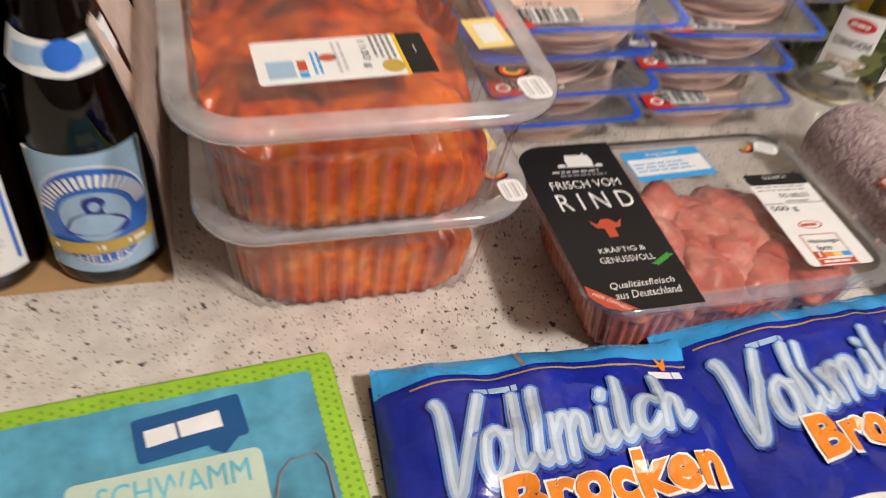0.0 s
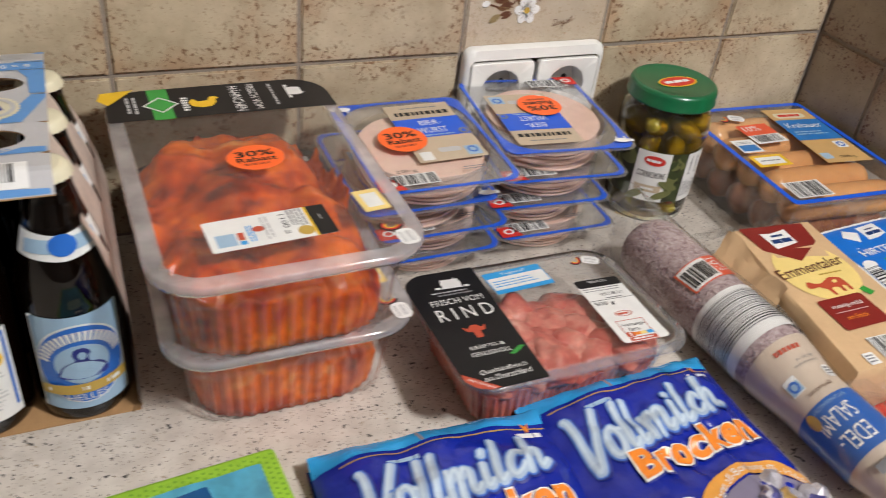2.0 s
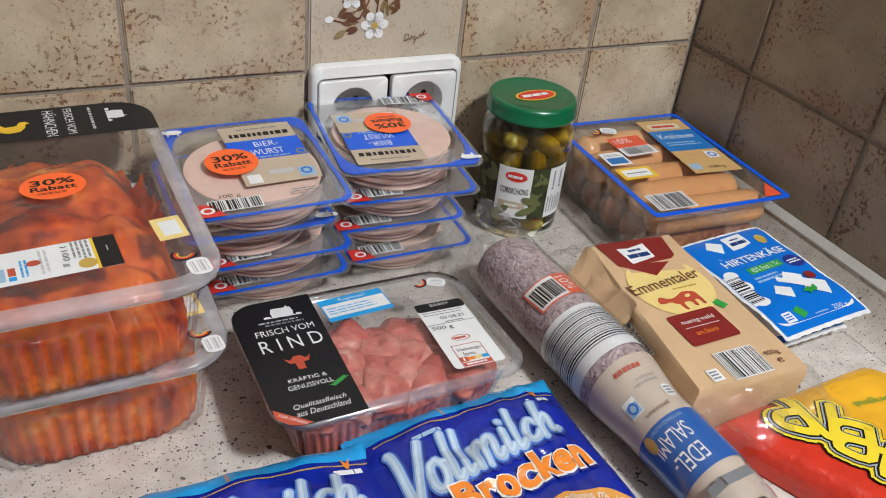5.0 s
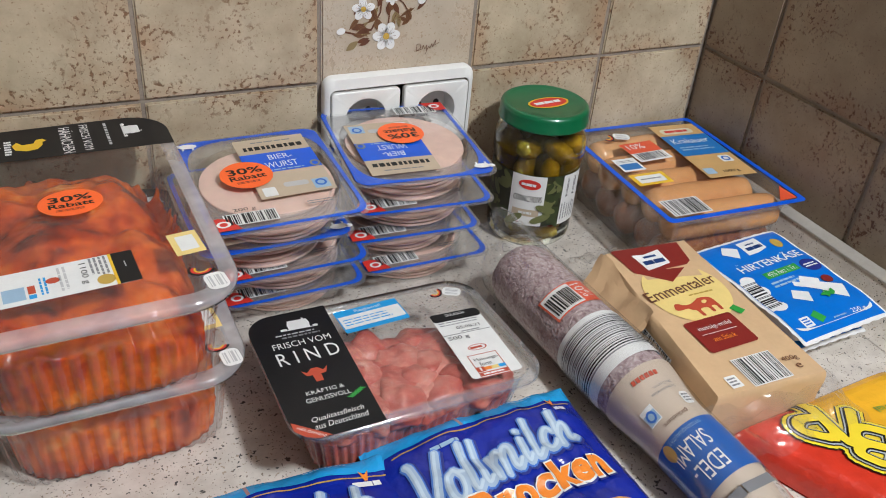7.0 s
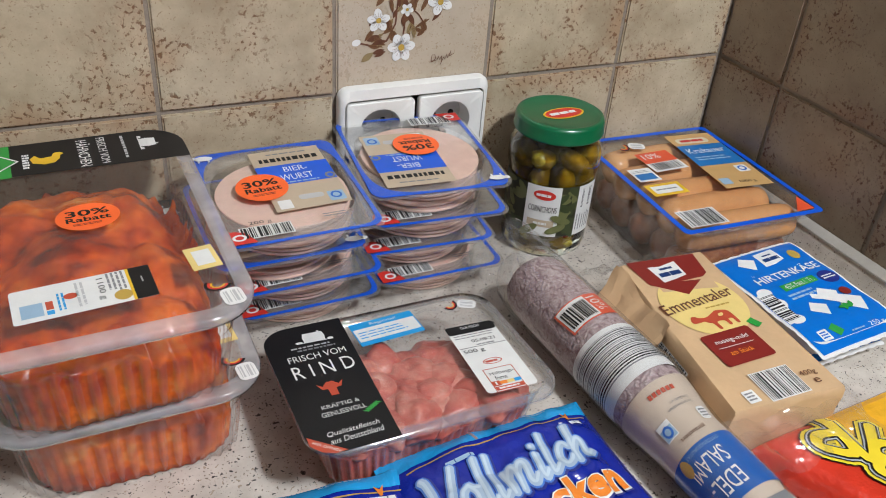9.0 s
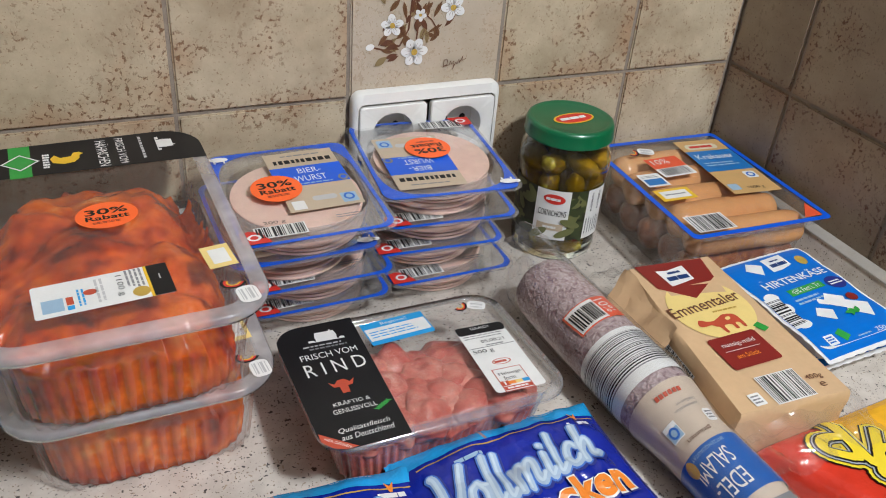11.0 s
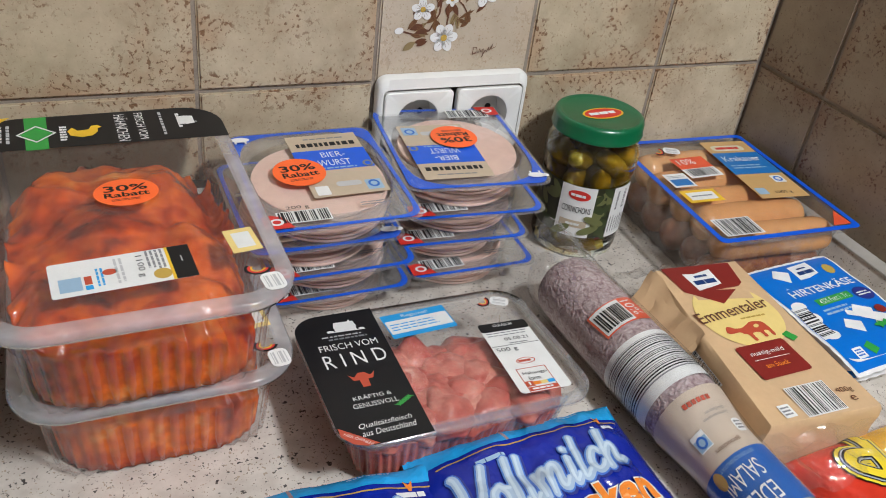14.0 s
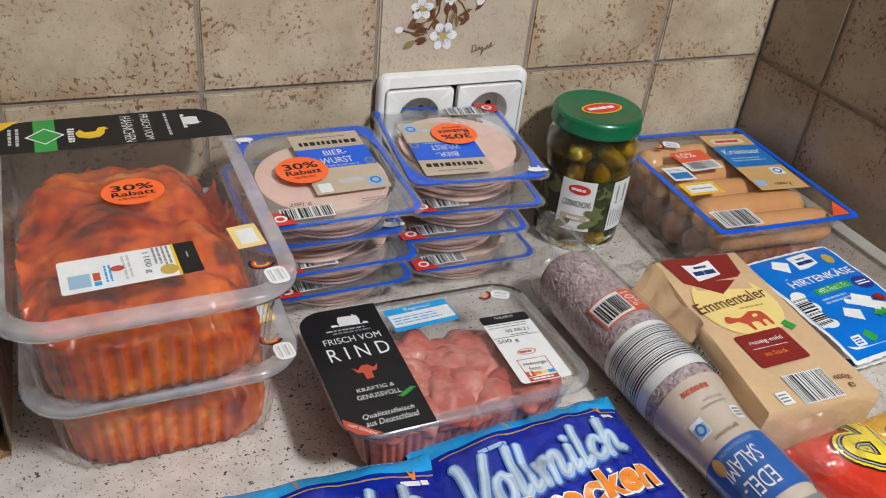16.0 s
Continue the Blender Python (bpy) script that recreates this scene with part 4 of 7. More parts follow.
    lay("lettering", xf(text2("FRISCH VOM", 0.044, 0.0062), 0.0265, 0.1035, -90), top, z, M["white"], t)
    lay("farmhouse", xf(house2(0.024, 0.0125), 0.0600, 0.1075, -90), top, z, M["white"], t)
    lay("small_print", xf(lines2(0.040, 0.003, 1, 8, 0.7, 9), 0.0420, 0.1040, -90), top, z, M["lightgrey"], t)
    lay("small_print", xf(lines2(0.032, 0.010, 2, 9, 0.45, 5), -0.0665, 0.1025, -90), top, z, M["lightgrey"], t)
    # price label
    c, w, h, r = (-0.0077, -0.0817), 0.079, 0.0335, 2.5
    lay("weight_label", xf(round2(w, h, 0.002), *c, r), top, z, M["paper"], t, "white weight label 1100 g with black end")
    g = lambda s, x, y, rot=0: xf(xf(s, x, y, rot), *c, r)
    lay("label_end", g(rect2(0.0125, h), 0.0333, 0), top, z + 0.0003, M["black"], t)
    lay("label_line", g(rect2(0.0018, h), 0.0262, 0), top, z + 0.0003, M["yellow"], t)
    lay("lettering", g(text2("1100 g", 0.022, 0.0048), 0.0095, 0.0015, -90), top, z + 0.0003, M["black"], t)
    lay("seal", g(disc2(0.0052, 0.0052, 20), 0.0205, -0.009), top, z + 0.0003, M["gold"], t)
    lay("small_print", g(lines2(0.020, 0.011, 4, 3), 0.0188, 0.006, -90), top, z + 0.0003, M["grey"], t)
    lay("small_print", g(lines2(0.026, 0.006, 2, 12), -0.002, 0, -90), top, z + 0.0003, M["lightgrey"], t)
    lay("patch", g(rect2(0.012, 0.013), -0.029, -0.006), top, z + 0.0003, M["palebeer"], t)
    lay("patch", g(rect2(0.004, 0.008), -0.0195, -0.004), top, z + 0.0003, M["cow"], t)
    lay("patch", g(rect2(0.004, 0.004), -0.0195, -0.011), top, z + 0.0003, M["sky"], t)
    lay("patch", g(disc2(0.004, 0.003, 16), -0.0075, 0.001), top, z + 0.0003, M["cow"], t)
    lay("small_print", g(lines2(0.018, 0.005, 2, 13), -0.013, -0.003, -90), top, z + 0.0003, M["sky"], t)
    lay("small_print", g(lines2(0.006, 0.001, 1, 14, 0.8, 3), 0.0333, 0.003, -90), top, z + 0.0006, M["lightgrey"], t)
    lay("yellow_sticker", xf(rect2(0.0185, 0.026), 0.0640, -0.0665, 5), top, z, M["cheese"], t, "yellow and white square sticker")
    lay("patch", xf(rect2(0.0115, 0.017), 0.0645, -0.0665, 5), top, z + 0.0003, M["paper"], t)
    emblem(t, top, 0.0660, -0.0985, 5, 1.15)
    return t, W, H, D


low, W, H, D = chicken_pack(pose(-0.2150, -0.1345, 0.0, 0, 0, 0.5), "marinated chicken in a frosted tray under another tray", 3.0)
chick, W, H, D = chicken_pack(pose(-0.2250, -0.1535, 0.0765, 0, 0, 1.5), "marinated chicken tray stacked on an equal tray, discount sticker", 8.0)
sticker(chick, flat(0.0742), 0.0045, 0.0073, 0.0205, 0.0175, 1)

# ---- beef pack ----
beef = thing("beef_pack", pose(-0.0275, -0.2565, 0.0022, -3.5, 0, 0.3), "raw diced beef in a clear tray with black sleeve label", "meat pack")
BW, BH, BD = 0.184, 0.139, 0.0515
beef_form = Ribbed(BW, BH, BD, 0.009, 0.016, 0.008, 0.0072, 0.0013, 0.74, 0.001)
part("tray", beef_form.shell(), M["tray"], beef, "clear ribbed plastic tray")
part("rim", finish(loft([[(x, y, z) for x, y in rrect(BW - 2 * g, BH - 2 * g, 0.024 - g, 8, 8)] for g, z in ((0.0075, BD + 0.0006), (-0.0005, BD + 0.0006), (-0.001, BD - 0.002), (0.0008, BD - 0.0035))]), angle=2), clear("beef_rim", haze=0.22, gloss_rough=0.07, gloss=2.0), beef, "translucent rim")
part("meat_bed", beef_form.filling(
    lambda x, y: 0.030 + 0.007 * noise.fractal(Vector((x * 40, y * 40, 3)), 1, 2, 3) - 0.016 * max(0, (y - 0.010) / 0.04),
    lambda i, x, y: max(0.006, 0.031 + 0.013 * noise.noise(Vector((x * 34, y * 34, 1))) - (0.020 if y > 0.02 else 0)),
    lambda i, x, y: 0.006 * max(0.0, noise.noise(Vector((x * 30, y * 30, 8)))) + (0.008 if y > 0.05 else 0)), M["beef"], beef, "pale red meat against the tray's wall")
chunks = []
for k in range(6):
    bm = lump(k + 1, 0.025, 0.020, 0.0130, 0.30, 1.1, 4)
    me = bpy.data.meshes.new("meat_chunk")
    bm.to_mesh(me)
    bm.free()
    me.materials.append(M["beef"])
    chunks.append(me)
rnd = random.Random(11)
for k in range(26):
    ix, iy = k % 6, k // 6
    x, y = -0.062 + ix * 0.0235 + rnd.uniform(-0.006, 0.006), -0.046 + iy * 0.0215 + rnd.uniform(-0.005, 0.005)
    if y > 0.034 and not 0.018 < x < 0.046:
        continue
    ob = new("meat_chunk", chunks[rnd.randrange(6)])
    ob.parent = beef
    ob.matrix_basis = pose(x * 0.86, y * 0.78 + 0.002, 0.0315 + rnd.uniform(-0.002, 0.0025), rnd.uniform(-14, 14), rnd.uniform(-14, 14), rnd.uniform(0, 360))
part("lid_film", sheet(lambda u, v: ((u - 0.5) * (BW - 0.012), (v - 0.5) * (BH - 0.012), BD + 0.0012 - 0.001 * math.sin(math.pi * u) * math.sin(math.pi * v)), 12, 10), M["film"], beef)
top = flat(BD + 0.0012)
z = 0.0008
out = [p for p in rrect(BW + 0.001, BH + 0.001, 0.020, 8, 1) if p[0] < -0.06]
lay("sleeve_label", poly2((-0.0335, -BH / 2 - 0.0005), (-0.0295, BH / 2 + 0.0005), *sorted(out, key=lambda p: math.atan2(p[1], -0.05 - p[0]), reverse=True)), top, z, M["black"], beef, "black label printed FRISCH VOM RIND")
lay("corner_tab", poly2((-0.0915, -0.050), (-0.0700, -0.0695), (-0.078, -0.0698), (-0.086, -0.066), (-0.0917, -0.058)), top, z + 0.0004, M["cow"], beef, "red tear-open corner")
lay("lettering", xf(text2("HIER ÖFFNEN!", 0.020, 0.0028), -0.0815, -0.0625, -42), top, z + 0.0007, M["white"], beef)
for body, x, y, w, h, mat in (("FRISCH VOM", -0.0590, 0.0305, 0.043, 0.0070, "white"), ("R I N D", -0.0588, 0.0150, 0.045, 0.0145, "white"), ("KRÄFTIG &", -0.0605, -0.0260, 0.0265, 0.0046, "white"), ("GENUSSVOLL", -0.0605, -0.0338, 0.0310, 0.0046, "white")):
    lay("lettering", xf(text2(body, w, h), x, y, 0), top, z + 0.0004, M[mat], beef)
for body, x, y, w in (("Qualitätsfleisch", -0.0605, -0.0525, 0.036), ("aus Deutschland", -0.0600, -0.0590, 0.037)):
    lay("lettering", xf(text2(body, w, 0.0052, shear=0.3), x, y, 1), top, z + 0.0004, M["white"], beef)
lay("farmhouse", xf(house2(0.0280, 0.0120), -0.0550, 0.0530, -3), top, z + 0.0004, M["white"], beef)
lay("small_print", xf(lines2(0.036, 0.0022, 1, 2, 0.7, 9), -0.0570, 0.0425, -1), top, z + 0.0004, M["lightgrey"], beef)
lay("small_print", xf(lines2(0.030, 0.0026, 1, 3, 0.7, 8), -0.0560, 0.0390, -1), top, z + 0.0004, M["grey"], beef)
lay("cow_head", xf(cow2(0.019, 0.0165), -0.0605, -0.0090, 0), top, z + 0.0004, M["cow"], beef, "plain brick-red cow head shape")
for k in range(9):
    lay("herb_leaf", xf(leaf2(0.006, 0.0008), -0.0465 + k * 0.0012, -0.0395 + k * 0.0007, 70 if k % 2 else -10), top, z + 0.0004 + 0.00001 * k, M["green"], beef)
bl = lambda s, x, y, r=0: xf(xf(s, x, y, r), 0.0003, 0.0435, 3)
lay("region_label", bl(round2(0.0525, 0.0290, 0.001), 0, 0), top, z + 0.0004, M["sky"], beef, "light blue and white origin label")
lay("patch", bl(rect2(0.0505, 0.0160), 0, -0.0015), top, z + 0.0007, M["paper"], beef)
lay("lettering", bl(text2("Regional!", 0.022, 0.0046), 0.001, 0.0100), top, z + 0.0007, M["white"], beef)
lay("small_print", bl(lines2(0.042, 0.010, 3, 6, 0.35, 6), -0.002, -0.002), top, z + 0.0010, M["sky"], beef)
emblem(beef, top, 0.0590, 0.0545, 60, 1.0)
wl = lambda s, x, y, r=0: xf(xf(s, x, y, r), 0.0585, -0.0155, -2.5)
lay("weight_label", wl(round2(0.0395, 0.0810, 0.0035), 0, 0), top, z + 0.0006, M["paper"], beef, "white weight label with black header")
lay("label_head", wl(round2(0.0395, 0.0105, 0.0025), 0, 0.0353), top, z + 0.0009, M["black"], beef)
for body, x, y, w, h, mat in (("GULASCH", 0.0, 0.0372, 0.0155, 0.0032, "white"), ("05.08.21", 0.0035, 0.0195, 0.0190, 0.0036, "black"), ("500 g", -0.0090, 0.0075, 0.0165, 0.0055, "black"), ("Haltungs-", -0.0005, -0.0215, 0.0190, 0.0042, "black"), ("form", -0.0035, -0.0265, 0.0090, 0.0042, "black")):
    lay("lettering", wl(text2(body, w, h), x, y), top, z + 0.0012, M[mat], beef)
lay("small_print", wl(lines2(0.034, 0.006, 2, 21, 0.35, 7), 0, 0.0265), top, z + 0.0009, M["grey"], beef)
lay("small_print", wl(lines2(0.018, 0.002, 1, 22, 0.6, 3), 0.005, 0.0145), top, z + 0.0009, M["grey"], beef)
lay("small_print", wl(rect2(0.038, 0.0005), 0, 0.0125), top, z + 0.0009, M["black"], beef)
lay("seal", wl(ring2(oval2(0.0075, 0.0035, 24), oval2(0.0066, 0.0029, 24)), -0.001, -0.007), top, z + 0.0009, M["cow"], beef)
lay("small_print", wl(lines2(0.011, 0.003, 1, 24, 0.8, 2), -0.001, -0.007), top, z + 0.0009, M["cow"], beef)
lay("frame_line", wl(ring2([(0.0115, 0.0130), (-0.0115, 0.0130), (-0.0115, -0.0130), (0.0115, -0.0130)], [(0.0109, 0.0124), (-0.0109, 0.0124), (-0.0109, -0.0124), (0.0109, -0.0124)]), -0.0015, -0.0280), top, z + 0.0009, M["cow"], beef)
for k, mat in enumerate(("cow", "letter_orange", "cheese", "sky")):
    lay("patch", wl(rect2(0.0055 if k else 0.006, 0.0034 if k else 0.0055), -0.0095 + k * 0.0055, -0.0320), top, z + 0.0011 + 0.0001 * k, M[mat], beef)
lay("lettering", wl(text2("1", 0.0014, 0.0038), -0.0097, -0.0320), top, z + 0.0018, M["white"], beef)
lay("patch", wl(rect2(0.0215, 0.0040), -0.0015, -0.0375), top, z + 0.0011, M["cow"], beef)
lay("small_print", wl(lines2(0.017, 0.0022, 1, 25, 0.8, 4), -0.0015, -0.0375), top, z + 0.0014, M["white"], beef)


# ---- sliced sausage ----
def superell(a, b, p=3.0, front=None):
    """Points of a rounded oval, in step with those of the pack's outline."""
    out = []
    for x, y in rrect(0.120, 0.142, 0.012, 6, 12):
        th = math.atan2(y / 0.071, x / 0.060)
        c, s = math.cos(th), math.sin(th)
        q = p if s > -0.2 or front is None else front
        k = (abs(c) ** q + abs(s) ** q) ** (-1 / q)
        out.append((a * c * k, b * s * k))
    return out


def rim_band(outer, inner, z, t):
    f = lambda pts, zz: [(x, y, zz) for x, y in pts]
    bm = loft([f(inner, z), f(outer, z), f(outer, z + t), f(inner, z + t)])
    n = len(outer)
    vs = list(bm.verts)
    for i in range(n):
        bm.faces.new((vs[i], vs[(i + 1) % n], vs[3 * n + (i + 1) % n], vs[3 * n + i]))
    return finish(bm)


bm = lathe([(0.040, 0), (0.0518, 0.0005), (0.0522, 0.0013), (0.0518, 0.0021), (0.040, 0.0026)], 44)
for v in bm.verts:
    v.co.y *= 1.01
finish(bm)
SLICE = bpy.data.meshes.new("slice")
bm.to_mesh(SLICE)
bm.free()
SLICE.materials.append(M["ham"])


def slice_pack(m, label, group):
    t = thing("sliced_sausage_pack", m, label, "sausage pack", group)
    W, H, D = 0.120, 0.140, 0.029
    win = lambda k: superell(0.0550 - 0.001 * (1 - k), 0.0545 - 0.001 * (1 - k), 2.4)
    rings = [[(x, y, 0) for x, y in win(0)], [(x, y, D * 0.5) for x, y in win(0.5)], [(x, y, D) for x, y in win(1)]]
    part("tray", finish(loft(rings, True, False)), M["tray"], t, "clear plastic tray")
    part("rim", rim_band(rrect(W + 0.005, H + 0.005, 0.013, 6, 12), win(1), D, 0.0006), M["weld"], t, "clear welded rim")
    part("border", rim_band(rrect(W - 0.001, H - 0.001, 0.011, 6, 12), superell(0.0562, 0.0665, 3.8, 11.0), D + 0.0010, 0.0004), M["blue"], t, "blue printed border")
    for k in range(6):
        s = new("slice", SLICE)
        s.parent = t
        s.matrix_basis = pose(0.0016 * math.sin(k * 2.1), 0.0018 * math.cos(k * 1.7), 0.0006 + k * 0.0047, 0.5 * math.sin(k * 3), 0.5 * math.cos(k * 5), 180 * (k % 2)) @ Matrix.Diagonal((1, 1, 1.42, 1))
    part("lid_film", sheet(lambda u, v: ((u - 0.5) * (W - 0.002), (v - 0.5) * (H - 0.002), D + 0.0022 + 0.0004 * math.sin(u * 9) * math.sin(v * 7)), 10, 10), M["film"], t)
    top = flat(D + 0.0030)
    lay("front_label", poly2((-0.0145, 0.058), (0.045, 0.059), (0.0455, -0.034), (-0.0145, -0.035)), top, 0, M["beige"], t, "beige label with blue band printed BIER-WURST")
    lay("blue_band", xf(rect2(0.0600, 0.0310), 0.0155, 0.0180), top, 0.0004, M["blue"], t)
    lay("brand_bar", xf(lines2(0.050, 0.0070, 1, 31, 0.85, 11), 0.0165, 0.0425), top, 0.0004, M["black"], t)
    lay("small_print", xf(lines2(0.034, 0.003, 1, 32, 0.6, 5), 0.0165, 0.0520), top, 0.0004, M["grey"], t)
    lay("lettering", xf(text2("BIER-", 0.0195, 0.0078), 0.0170, 0.0255, 0), top, 0.0008, M["white"], t)
    lay("lettering", xf(text2("WURST", 0.0265, 0.0090), 0.0150, 0.0130, 0), top, 0.0008, M["white"], t)
    lay("small_print", xf(lines2(0.034, 0.0025, 1, 33, 0.7, 7), 0.0180, 0.0050), top, 0.0008, M["palebeer"], t)
    lay("seal", xf(ring2(oval2(0.0044, 0.0048, 20), oval2(0.0024, 0.0026, 20)), 0.0410, 0.0075), top, 0.0011, M["grey"], t)
    lay("icon", xf(round2(0.0130, 0.0140, 0.001), 0.0360, -0.0235), top, 0.0004, M["palebeer"], t)
    lay("icon_ring", xf(ring2(oval2(0.0045, 0.005, 18), oval2(0.0028, 0.003, 18)), 0.0360, -0.0225), top, 0.0008, M["beerblue"], t)
    lay("icon", xf(round2(0.0105, 0.0125, 0.001), -0.0055, -0.0260), top, 0.0004, M["paper"], t)
    lay("patch", xf(round2(0.0200, 0.0070, 0.003), 0.0170, -0.0190), top, 0.0004, M["lightgrey"], t)
    lay("weight", xf(text2("200 g", 0.0170, 0.0052), -0.0300, -0.0440), top, 0, M["black"], t)
    lay("barcode_field", xf(rect2(0.0390, 0.0150), -0.0280, -0.0555), top, 0.0000, M["paper"], t)
    lay("barcode", xf(barcode2(0.0365, 0.0130, 7, 18), -0.0280, -0.0555), top, 0.0004, M["black"], t)
    lay("small_print", xf(lines2(0.022, 0.006, 2, 34, 0.4, 4), 0.0280, -0.0480), top, 0, M["grey"], t)
    lay("corner_mark", xf(poly2((-0.011, -0.008), (0.010, -0.008), (0.004, 0.006), (-0.004, 0.009), (-0.011, 0.008)), -0.0475, -0.0600), top, 0.0002, M["red"], t, "red corner mark")
    lay("icon_ring", xf(ring2(oval2(0.0052, 0.0042, 18), oval2(0.003, 0.0024, 18)), -0.0490, -0.0600), top, 0.0006, M["white"], t)
    pig = join2(xf(disc2(0.0075, 0.0038, 18), 0, 0), xf(disc2(0.003, 0.0026, 12), -0.008, 0.0005), xf(rect2(0.0016, 0.004), -0.004, -0.0045), xf(rect2(0.0016, 0.004), 0.004, -0.0045))
    lay("pig", xf(pig, -0.0500, 0.0600, -3), top, 0.0004, M["white"], t, "plain white pig shape")
    return t


STACK_A = [pose(-0.0640, -0.068, 0.0000, 0, 0, 1), pose(-0.0660, -0.080, 0.0320, 0, 0, 1), pose(-0.0830, -0.087, 0.0640, 0, 0, 181), pose(-0.0765, -0.1035, 0.0960, 2.0, 0, 0.5)]
STACK_B = [pose(0.0605, -0.060, 0.0000, 0, 0, 0), pose(0.0500, -0.060, 0.0320, 0, 0, -3), pose(0.0550, -0.070, 0.0640, 0, 0, -4), pose(0.0515, -0.0755, 0.0960, -0.5, 0, 175)]
low_label = "blue-rimmed clear pack of sliced beer sausage in a stack"
packs_a = [slice_pack(m, low_label, "sausage packs in the first stack") for m in STACK_A]
packs_b = [slice_pack(m, low_label, "sausage packs in the second stack") for m in STACK_B]
for p, x, y in ((packs_a[3], -0.0167, 0.0010), (packs_b[3], 0.0000, -0.0085)):
    p["label"] = "top pack of sliced beer sausage with orange discount sticker"
    sticker(p, flat(0.0333), x, y, 0.0205, 0.0200, 3)

# ---- jar ----
jar = thing("pickle_jar", pose(0.2020, -0.0625, 0) @ Matrix.Diagonal((1.03, 1.03, 1.04, 1)), "glass jar of cornichons with green lid and paper label", "jar")
glass = part("glass", finish(lathe([(0.020, 0.003), (0.036, 0.0004), (0.0405, 0.005), (0.0415, 0.012), (0.0415, 0.082), (0.0432, 0.087), (0.0435, 0.098), (0.0425, 0.107), (0.0390, 0.115), (0.0375, 0.122), (0.0345, 0.124), (0.0350, 0.115), (0.0414, 0.107), (0.0425, 0.098), (0.0422, 0.088), (0.0405, 0.082), (0.0405, 0.012), (0.036, 0.004)], 64)), M["jar_glass"], jar, "clear glass body")
glass.visible_shadow = False
brine = part("brine", finish(lathe([(0.034, 0.0045), (0.0402, 0.012), (0.0402, 0.082), (0.0419, 0.088), (0.0421, 0.098), (0.0408, 0.107), (0.034, 0.114)], 48)), M["brine"], jar, "yellow-green brine")
lid = part("lid", finish(lathe([(0.030, 0.1200), (0.0395, 0.1200), (0.0415, 0.1205), (0.0420, 0.1220), (0.0412, 0.1230), (0.0412, 0.1315), (0.0400, 0.1345), (0.0375, 0.1358), (0.0355, 0.1352), (0.0335, 0.1342), (0.010, 0.1342)], 80), angle=1.0), pbr("green_lid", (0.003, 0.12, 0.042), 0.3, 0.06, 40, coat=0.5), jar, "green metal screw lid")
lt = flat(0.1346)
badge = lambda s, x=0, y=0: xf(xf(s, x, y, 0), 0.002, -0.002, 4)
lay("badge_rim", badge(disc2(0.0215, 0.0108)), lt, 0.0, M["yellow"], lid)
lay("badge", badge(disc2(0.0195, 0.0090)), lt, 0.0004, M["red"], lid, "red oval badge on the lid")
lay("brand_bar", badge(lines2(0.030, 0.0065, 1, 41, 0.75, 2)), lt, 0.0008, M["white"], lid)
cu = []
for k in range(5):
    bm = lump(k + 20, 0.0104 + 0.0009 * k, 0.0106, 0.0225, 0.16, 3.0, 3)
    me = bpy.data.meshes.new("cornichon")
    bm.to_mesh(me)
    bm.free()
    me.materials.append(M["cornichon"])
    cu.append(me)
rnd = random.Random(5)
for z, n, r in ((0.0165, 8, 0.0275), (0.019, 3, 0.010), (0.046, 8, 0.0285), (0.076, 8, 0.0295), (0.072, 3, 0.011), (0.0975, 7, 0.0290), (0.101, 3, 0.010)):
    for i in range(n):
        a = 2 * math.pi * (i + rnd.uniform(-0.15, 0.15)) / n + z * 40
        ob = new("cornichon", cu[rnd.randrange(5)])
        ob.parent = jar
        flatish = z > 0.09 or z < 0.03
        ob.matrix_basis = pose(r * math.cos(a), r * math.sin(a), z + rnd.uniform(-0.002, 0.002), rnd.uniform(50, 88) if flatish else rnd.uniform(-15, 15), rnd.uniform(-10, 10), math.degrees(a) + rnd.uniform(-50, 50) + (90 if rnd.random() < 0.4 else 0)) @ Matrix.Diagonal((0.9, 0.9, 0.72, 1))
part("red_pepper", lump(33, 0.006, 0.007, 0.009, 0.2), M["red"], jar, at=pose(0.004, -0.0315, 0.020))


def round_jar(u, v, l):
    a = radians(-129) + u / 0.0415
    return ((0.0419 + l) * math.cos(a), (0.0419 + l) * math.sin(a), v)


arc = lambda d: radians(d) * 0.0415
lay("label_paper", xf(rect2(arc(158), 0.052, 40, 1), arc(4), 0.0535), round_jar, 0, pbr("dark_green_label", (0.030, 0.032, 0.014), 0.45, 0.35, 90), jar, "paper label with cornichon picture")
rnd = random.Random(9)
for k in range(34):
    d = rnd.choice((rnd.uniform(-68, -24), rnd.uniform(22, 44)))
    lay("printed_cornichon", xf(disc2(0.0085, 0.0034, 14), arc(d), rnd.uniform(0.032, 0.076), rnd.uniform(-70, 70)), round_jar, 0.0003 + 0.00002 * k, M["cuke_a"] if k % 2 else M["cuke_b"], jar)
lay("label_panel", xf(rect2(arc(44), 0.052, 12, 1), 0, 0.0535), round_jar, 0.0010, M["paper"], jar, "white label panel")
lay("badge", xf(disc2(0.0100, 0.0050), 0.001, 0.0705, -2), round_jar, 0.0013, M["red"], jar)
lay("brand_bar", xf(lines2(0.015, 0.0035, 1, 42, 0.75, 2), 0.001, 0.0705, -2), round_jar, 0.0016, M["white"], jar)
lay("lettering", xf(text2("CORNICHONS", 0.0260, 0.0062), 0.0005, 0.0560), round_jar, 0.0013, M["black"], jar)
lay("patch", xf(rect2(0.0245, 0.0072, 6, 1), 0, 0.0410), round_jar, 0.0013, M["beige"], jar)
